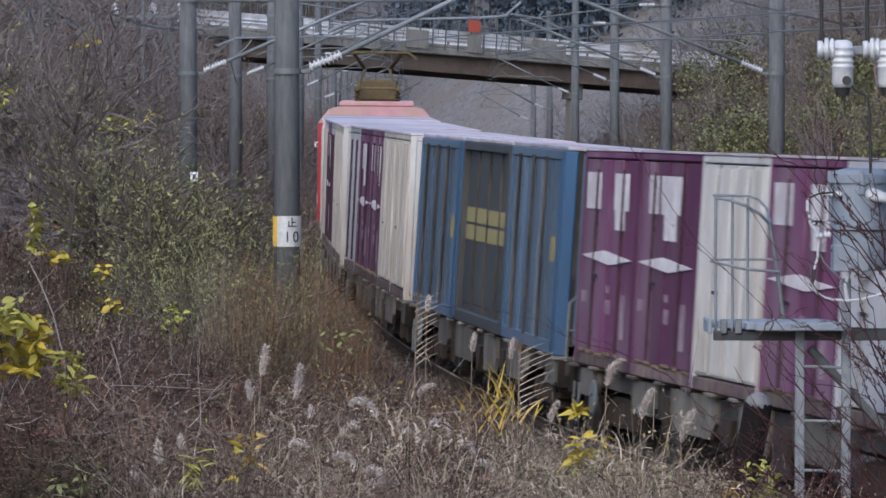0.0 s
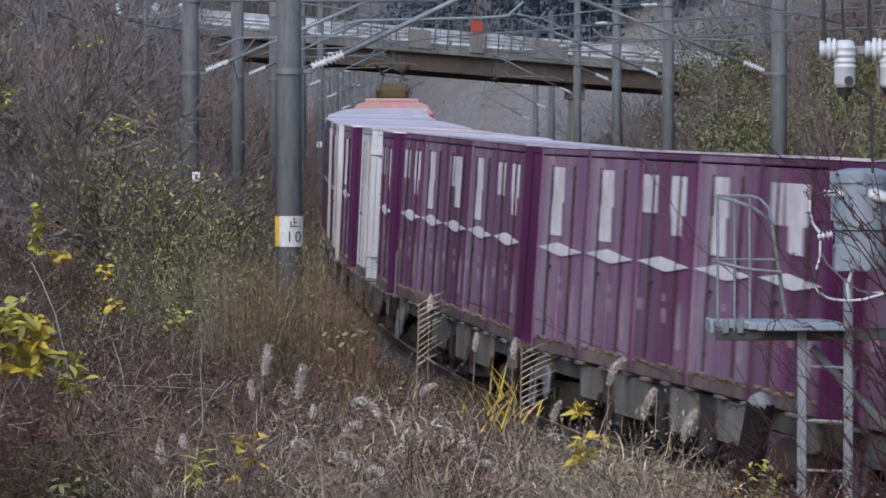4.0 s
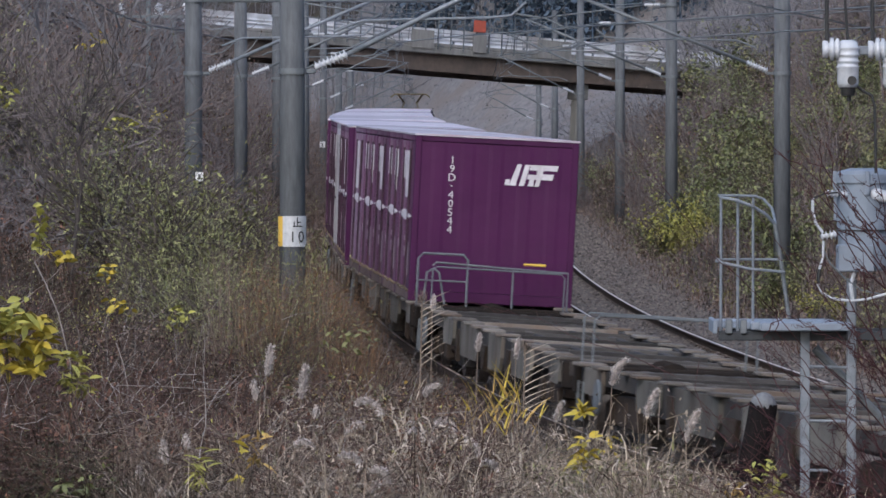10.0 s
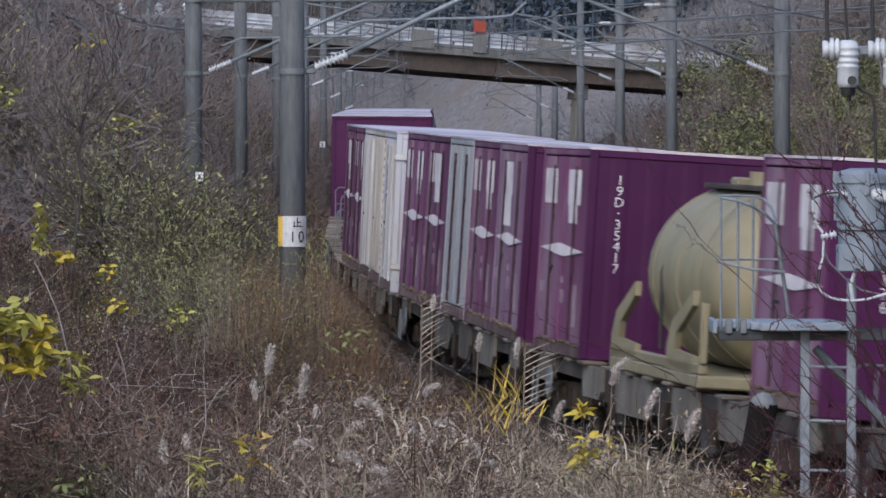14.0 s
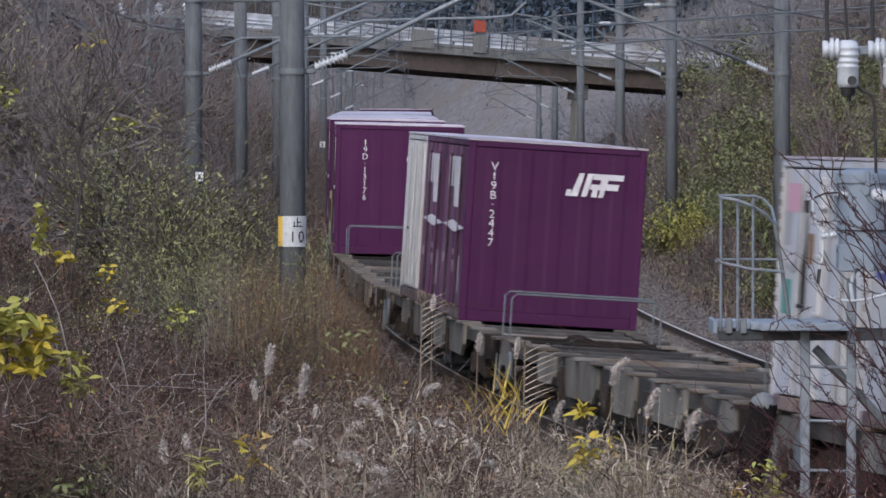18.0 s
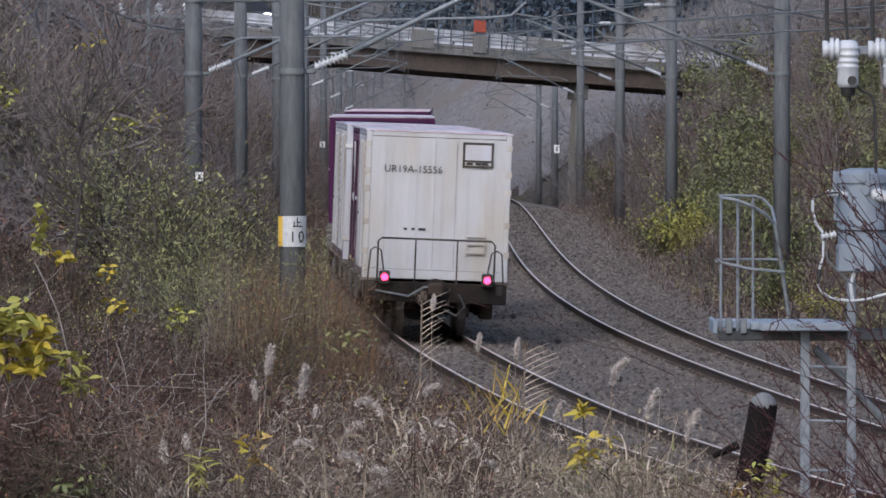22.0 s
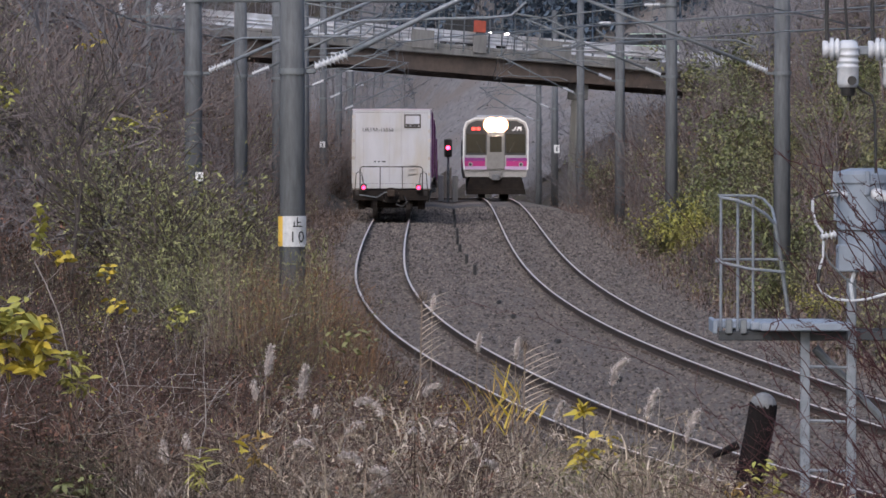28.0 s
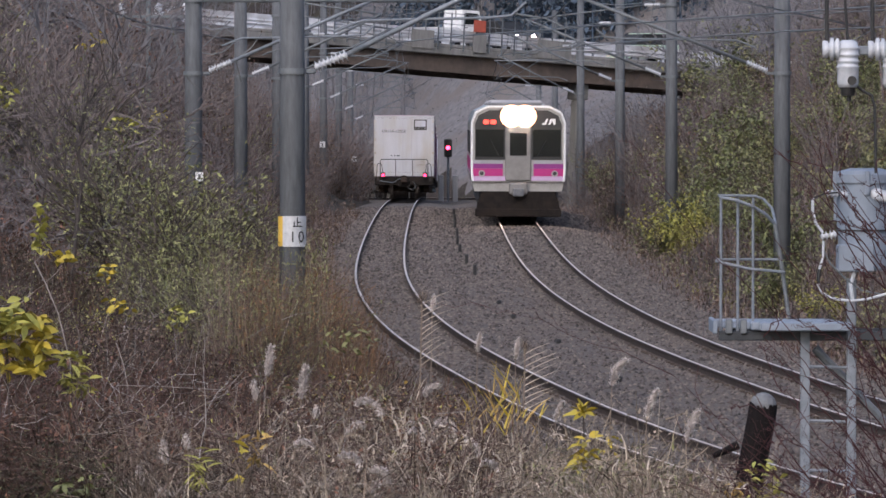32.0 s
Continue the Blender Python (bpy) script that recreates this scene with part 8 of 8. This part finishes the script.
def reed(x, y, foot, top, side, count, leaf, material, tilt=0.75):
    """A tall reed whose stiff leaves stand off to one side like a comb."""
    g = height(x, y)
    root = thing("reed", "dry reed with a comb of stiff straw leaves", "reed", "reeds", pose(x, y, g - 0.05))
    part("stem", MB().tube([(-0.03 * side, 0, 0), (0, 0, foot - g), (0.015 * side, 0, top - g)], 0.007, 6), M_GREYGRASS, root)
    for i in range(count):
        z = foot - g + (top - foot) * i / count
        a = np.array([[0.0, 0, z]])
        co, f = strips(a, np.array([0.05 if side > 0 else 3.09]), np.array([leaf * RNG.uniform(0.75, 1.1)]), np.array([0.020]), np.array([tilt + RNG.normal(0, 0.06)]), np.array([0.25]), 4, 1.4)
        part("leaf", quads("leaf", co, f, material), None, root)
    co, f = strips(np.tile([[0.015 * side, 0, top - g]], (60, 1)) + RNG.normal(0, 0.02, (60, 3)), RNG.uniform(0, 6.28, 60), np.full(60, 0.09), np.full(60, 0.007), RNG.uniform(0.8, 1.5, 60), RNG.uniform(0, 1.2, 60))
    part("plume", quads("plume", co, f, M_GREYGRASS), None, root)


reed(-0.20, 60, 1.70, 2.28, 1, 11, 0.30, M_STRAW, 0.62)
reed(0.70, 59, 1.28, 1.88, 1, 11, 0.34, M_STRAW, 0.5)


def leafy(name, label, material, x, y, z, wide, tall, count, leaf, slim, fan=False):
    """A small plant with single leaves that can be told apart, on thin stems."""
    g = height(x, y)
    root = thing(name, label, "plant", "yellow plants", pose(x, y, g - 0.05))
    h = z - g
    st = MB()
    mesh = None
    for i in range(count):
        if fan:
            at = np.array([[0.0, 0, h]])
            hd, lf = np.array([RNG.uniform(0, 6.283)]), np.array([RNG.uniform(-0.1, 1.3)])
        else:
            at = np.array([[RNG.uniform(-wide, wide), RNG.uniform(-wide, wide), h + RNG.uniform(-tall, tall)]])
            hd, lf = np.array([RNG.uniform(0, 6.283)]), np.array([RNG.uniform(-0.7, 0.7)])
            if i % 24 == 0:
                st.tube([(at[0][0] * 0.2, at[0][1] * 0.2, 0), (at[0][0] * 0.7, at[0][1] * 0.7, at[0][2] * 0.6), tuple(at[0])], 0.004, 4)
        n = 5
        co = []
        ln = leaf * RNG.uniform(0.7, 1.15)
        d = np.array([math.cos(hd[0]) * math.cos(lf[0]), math.sin(hd[0]) * math.cos(lf[0]), math.sin(lf[0])])
        s = np.array([-math.sin(hd[0]), math.cos(hd[0]), RNG.choice([-1, 1]) * RNG.uniform(0.3, 1.4)])
        s = s - d * float(s @ d)
        s /= np.linalg.norm(s)
        up = np.cross(d, s)
        for k in range(n + 1):
            t = k / n
            w = ln * slim * math.sin(math.pi * min(1, t * 0.94 + 0.05)) * 0.5
            mid = at[0] + d * ln * t - np.array([0, 0, 1]) * ln * 0.25 * t * t
            co += [mid - s * w + up * w * 0.3, mid, mid + s * w + up * w * 0.3]
        f = [(3 * k + j, 3 * k + j + 1, 3 * k + j + 4, 3 * k + j + 3) for k in range(n) for j in (0, 1)]
        part("leaf", quads("leaf", np.array(co), np.array(f), material), None, root)
    if fan:
        st.tube([(0, 0, 0), (0.02, 0, h * 0.5), (0, 0, h)], 0.006, 5)
    part("stalk", st, M_BARK, root)


leafy("yellow_shrub", "bright yellow broad-leaved shrub at the bank edge", M_YLEAF, -3.22, 51, 2.18, 0.26, 0.22, 190, 0.15, 0.42)
leafy("yellow_green_shrub", "green-topped yellow shrub at the bank edge", M_LIME, -3.26, 50.6, 2.40, 0.18, 0.12, 60, 0.14, 0.40)
leafy("yellow_green_plant", "yellow-green leafy plant hanging over the bank", M_LIME, -2.76, 51, 1.95, 0.10, 0.17, 75, 0.11, 0.34)
leafy("yellow_vine", "climbing vine with lime-yellow leaves", M_LIME, -4.32, 73, 2.72, 0.07, 0.24, 46, 0.10, 0.7)
leafy("yellow_vine", "vine with small yellow leaves", M_YLEAF, -4.15, 73, 2.42, 0.14, 0.07, 20, 0.10, 0.7)
leafy("yellow_vine", "vine with small yellow leaves", M_YLEAF, -3.62, 73, 2.22, 0.06, 0.10, 14, 0.10, 0.7)
leafy("yellow_vine", "drooping vine with a row of yellow leaves", M_YLEAF, -3.45, 72, 1.92, 0.15, 0.05, 20, 0.09, 0.7)
leafy("yellow_vine", "low vine with yellow-green leaves", M_LIME, -2.92, 74, 1.73, 0.16, 0.12, 26, 0.09, 0.7)
leafy("leaf_spray", "pale yellow leaves still on a bare tree", M_YLEAF, -5.9, 114, 5.25, 0.30, 0.16, 14, 0.12, 0.6)
leafy("leaf_spray", "bright green leaves on a bare sapling", M_LIME, -7.35, 113, 4.35, 0.18, 0.20, 26, 0.14, 0.6)
leafy("leaf_spray", "yellow leaves still on a sapling", M_YLEAF, -5.0, 120, 4.0, 0.12, 0.10, 10, 0.12, 0.6)
leafy("leaf_spray", "green leaves still on a bare sapling", M_LIME, -5.6, 118, 3.85, 0.35, 0.12, 30, 0.12, 0.6)
leafy("yellow_rosette", "bright yellow leaf rosette on a thin stem", M_YLEAF, 1.18, 57, 1.40, 0.1, 0.1, 22, 0.185, 0.25, True)


def reed_tuft(x, y, z, wide, count, long):
    """Upright narrow leaves that fan out of one foot."""
    g = height(x, y)
    root = thing("yellow_reed_tuft", "tuft of upright ochre-yellow reed leaves", "plant", "yellow plants", pose(x, y, g - 0.05))
    part("stalk", MB().tube([(0, 0, 0), (0.01, 0, z - g)], 0.006, 5), M_GREYGRASS, root)
    for i in range(count):
        at = np.array([[RNG.normal(0, wide), RNG.normal(0, 0.03), z - g + RNG.uniform(-0.25, 0.12)]])
        co, f = strips(at, np.array([RNG.choice([0.0, 3.14]) + RNG.normal(0, 0.5)]), np.array([long * RNG.uniform(0.6, 1.1)]), np.array([RNG.uniform(0.030, 0.052)]), np.array([RNG.uniform(0.9, 1.5)]), np.array([RNG.uniform(0.0, 0.6)]), 4, 1.2)
        part("leaf", quads("leaf", co, f, M_OCHRE if i % 3 else M_YLEAF), None, root)


reed_tuft(0.46, 57, 1.46, 0.10, 30, 0.36)
reed_tuft(0.62, 57, 1.52, 0.03, 9, 0.22)
reed_tuft(0.22, 58, 1.40, 0.09, 18, 0.2)
reed_tuft(0.78, 57.5, 1.30, 0.05, 8, 0.14)
leafy("yellow_shrub", "small yellow shrub in the grass", M_YLEAF, 1.10, 53, 1.22, 0.06, 0.16, 30, 0.13, 0.34)
leafy("yellow_shrub", "small ochre shrub in the grass", M_OCHRE, 2.16, 50.5, 1.05, 0.07, 0.12, 30, 0.11, 0.34)
leafy("yellow_tuft", "ochre leaves among the weeds", M_OCHRE, -1.31, 47.3, 1.54, 0.05, 0.16, 18, 0.12, 0.26)
leafy("yellow_tuft", "fading yellow-green leaves in the weeds", M_HERB, -0.85, 63, 1.80, 0.26, 0.12, 44, 0.075, 0.5)
leafy("yellow_shrub", "small yellow-green shrub by the charred post", M_LIME, 2.45, 51.2, 1.12, 0.12, 0.16, 50, 0.10, 0.4)
leafy("green_tuft", "bright green leafy tuft in the weeds", M_LIME, -1.70, 47.2, 1.43, 0.08, 0.14, 34, 0.15, 0.15)
leafy("green_tuft", "bright green leafy tuft in the weeds", M_GREEN, -2.58, 47.0, 1.25, 0.12, 0.10, 34, 0.10, 0.4)
leafy("yellow_tuft", "small yellow leaves in the weeds", M_YLEAF, -1.44, 47.3, 1.48, 0.06, 0.14, 10, 0.09, 0.45)
leafy("yellow_tuft", "small yellow leaves in the weeds", M_YLEAF, 1.30, 56, 1.15, 0.12, 0.1, 10, 0.12, 0.3)


def front_branches():
    """A bare reddish shrub on the near bank; its long shoots lean over towards the line."""
    root = thing("bare_red_shrub", "bare reddish-brown shrub with long thin branches", "shrub", m=pose(3.5, 47, height(3.5, 47) - 0.05))
    rng = np.random.default_rng(4)
    g = height(3.5, 47) - 0.05
    p, q, r = [], [], []

    def shoot(a, b, w, k):
        n = 7
        bow = rng.normal(0, 0.05, 3) * np.linalg.norm(b - a)
        c = a
        for i in range(1, n + 1):
            t = i / n
            d = a + (b - a) * t + bow * math.sin(math.pi * t) + rng.normal(0, 0.012, 3)
            p.append(c), q.append(d), r.append(w * (1 - 0.7 * t))
            if k < 2 and i > 1 and rng.random() < (0.75 if k == 0 else 0.4):
                u = (d - c) / np.linalg.norm(d - c) + rng.normal(0, 0.38, 3) * np.array([1, 0.5, 1])
                shoot(d, d + u * np.linalg.norm(b - a) * rng.uniform(0.12, 0.3), w * 0.6, k + 1)
            c = d

    for rise, x, z in ((1.1, 1.75, 3.02), (0.5, 1.60, 2.05), (0.3, 2.05, 2.08), (2.2, 2.25, 3.65), (2.6, 2.57, 3.65), (2.3, 2.68, 3.35), (1.6, 2.45, 2.45), (2.4, 2.60, 3.22), (2.2, 2.88, 3.15), (0.2, 1.98, 1.70), (0.4, 2.85, 2.2), (2.0, 3.0, 3.5), (2.1, 2.45, 3.5), (1.9, 2.75, 3.4), (1.8, 2.6, 2.9), (1.4, 2.5, 2.75), (1.2, 2.3, 2.35), (0.9, 2.2, 2.3), (0.7, 2.35, 1.95), (1.6, 2.9, 2.9), (0.1, 2.5, 1.55), (0.6, 2.75, 1.75), (0.9, 2.95, 2.05), (0.4, 2.3, 1.35), (1.1, 2.7, 2.35), (0.2, 2.75, 1.35), (0.7, 3.05, 1.65), (1.3, 3.0, 2.5), (0.5, 2.1, 1.85)):
        foot, fork = np.array([rng.normal(0, 0.06), rng.normal(0, 0.05), 0.0]), np.array([rng.normal(-0.08, 0.08), rng.normal(0, 0.1), max(rise - g, 0.3)])
        p.append(foot), q.append(fork), r.append(0.016)
        shoot(fork, np.array([x - 3.5, rng.normal(0, 0.3), z - g]), 0.0105 if x > 2.0 else 0.0075, 0)
        co, f = sticks(p, q, np.array(r), np.array(r) * 0.8)
        part("branch", quads("branch", co, f, M_REDTWIG), None, root)
        p.clear(), q.clear(), r.clear()


front_branches()

# ---------------------------------------------------------------- everything that moves
def emu_face(t):
    """Distance along the line of the passenger train's face at t seconds."""
    y = 393 - 23.1 * (t - 24)
    return float(np.interp(y, LINE[:, 1], ARC)) if y < 400 else float(np.interp(400, LINE[:, 1], ARC)) + (y - 400)


def motions():
    times = [i * 0.5 for i in range(65)]
    for ob, k, y in FREIGHT:
        rows = []
        for t in times:
            m = riding(rear_at(t) + PITCH * k + 9.35, 7.1)
            rows.append((t, m if y is None else m @ Matrix.Translation((0, y, DECK))))
        walk(ob, rows)
    walk(LOCO, [(t, riding(rear_at(t) + PITCH * 20 + 6.3, 4.2)) for t in times])
    walk(TRUCK, [(0, bridge_pose(-25.8, 1.6, -53)), (26.5, bridge_pose(-25.8, 1.6, -53)), (27.2, bridge_pose(-24.2, 1.6, -53)), (29, bridge_pose(-15.1, 1.6, -53)),
                 (32, bridge_pose(0.1, 1.6, -53))])
    walk(CAR, [(0, bridge_pose(-20, 4.3, -125)), (21.2, bridge_pose(-20, 4.3, -125)), (22, bridge_pose(-9, 4.3, -130)), (22.6, bridge_pose(0.2, 4.3, -133)), (23, bridge_pose(1.0, 4.3, -135)),
               (28, bridge_pose(1.5, 4.3, -140)), (31, bridge_pose(2.3, 4.3, -140)), (32, bridge_pose(2.75, 4.3, -140))])
    walk(PALE_CAR, [(0, bridge_pose(30, 4.3, 127)), (21.5, bridge_pose(30, 4.3, 127)), (24, bridge_pose(12.8, 4.3, 127)), (25, bridge_pose(11.7, 4.3, 127)), (27.5, bridge_pose(9.7, 4.3, 127)), (32, bridge_pose(9.6, 4.3, 127))])
    for ob, back in ((CAR_A, 9.82), (CAR_B, 29.9)):
        walk(ob, [(t, riding(emu_face(t) + back, 6.9, GAP)) for t in times])


motions()
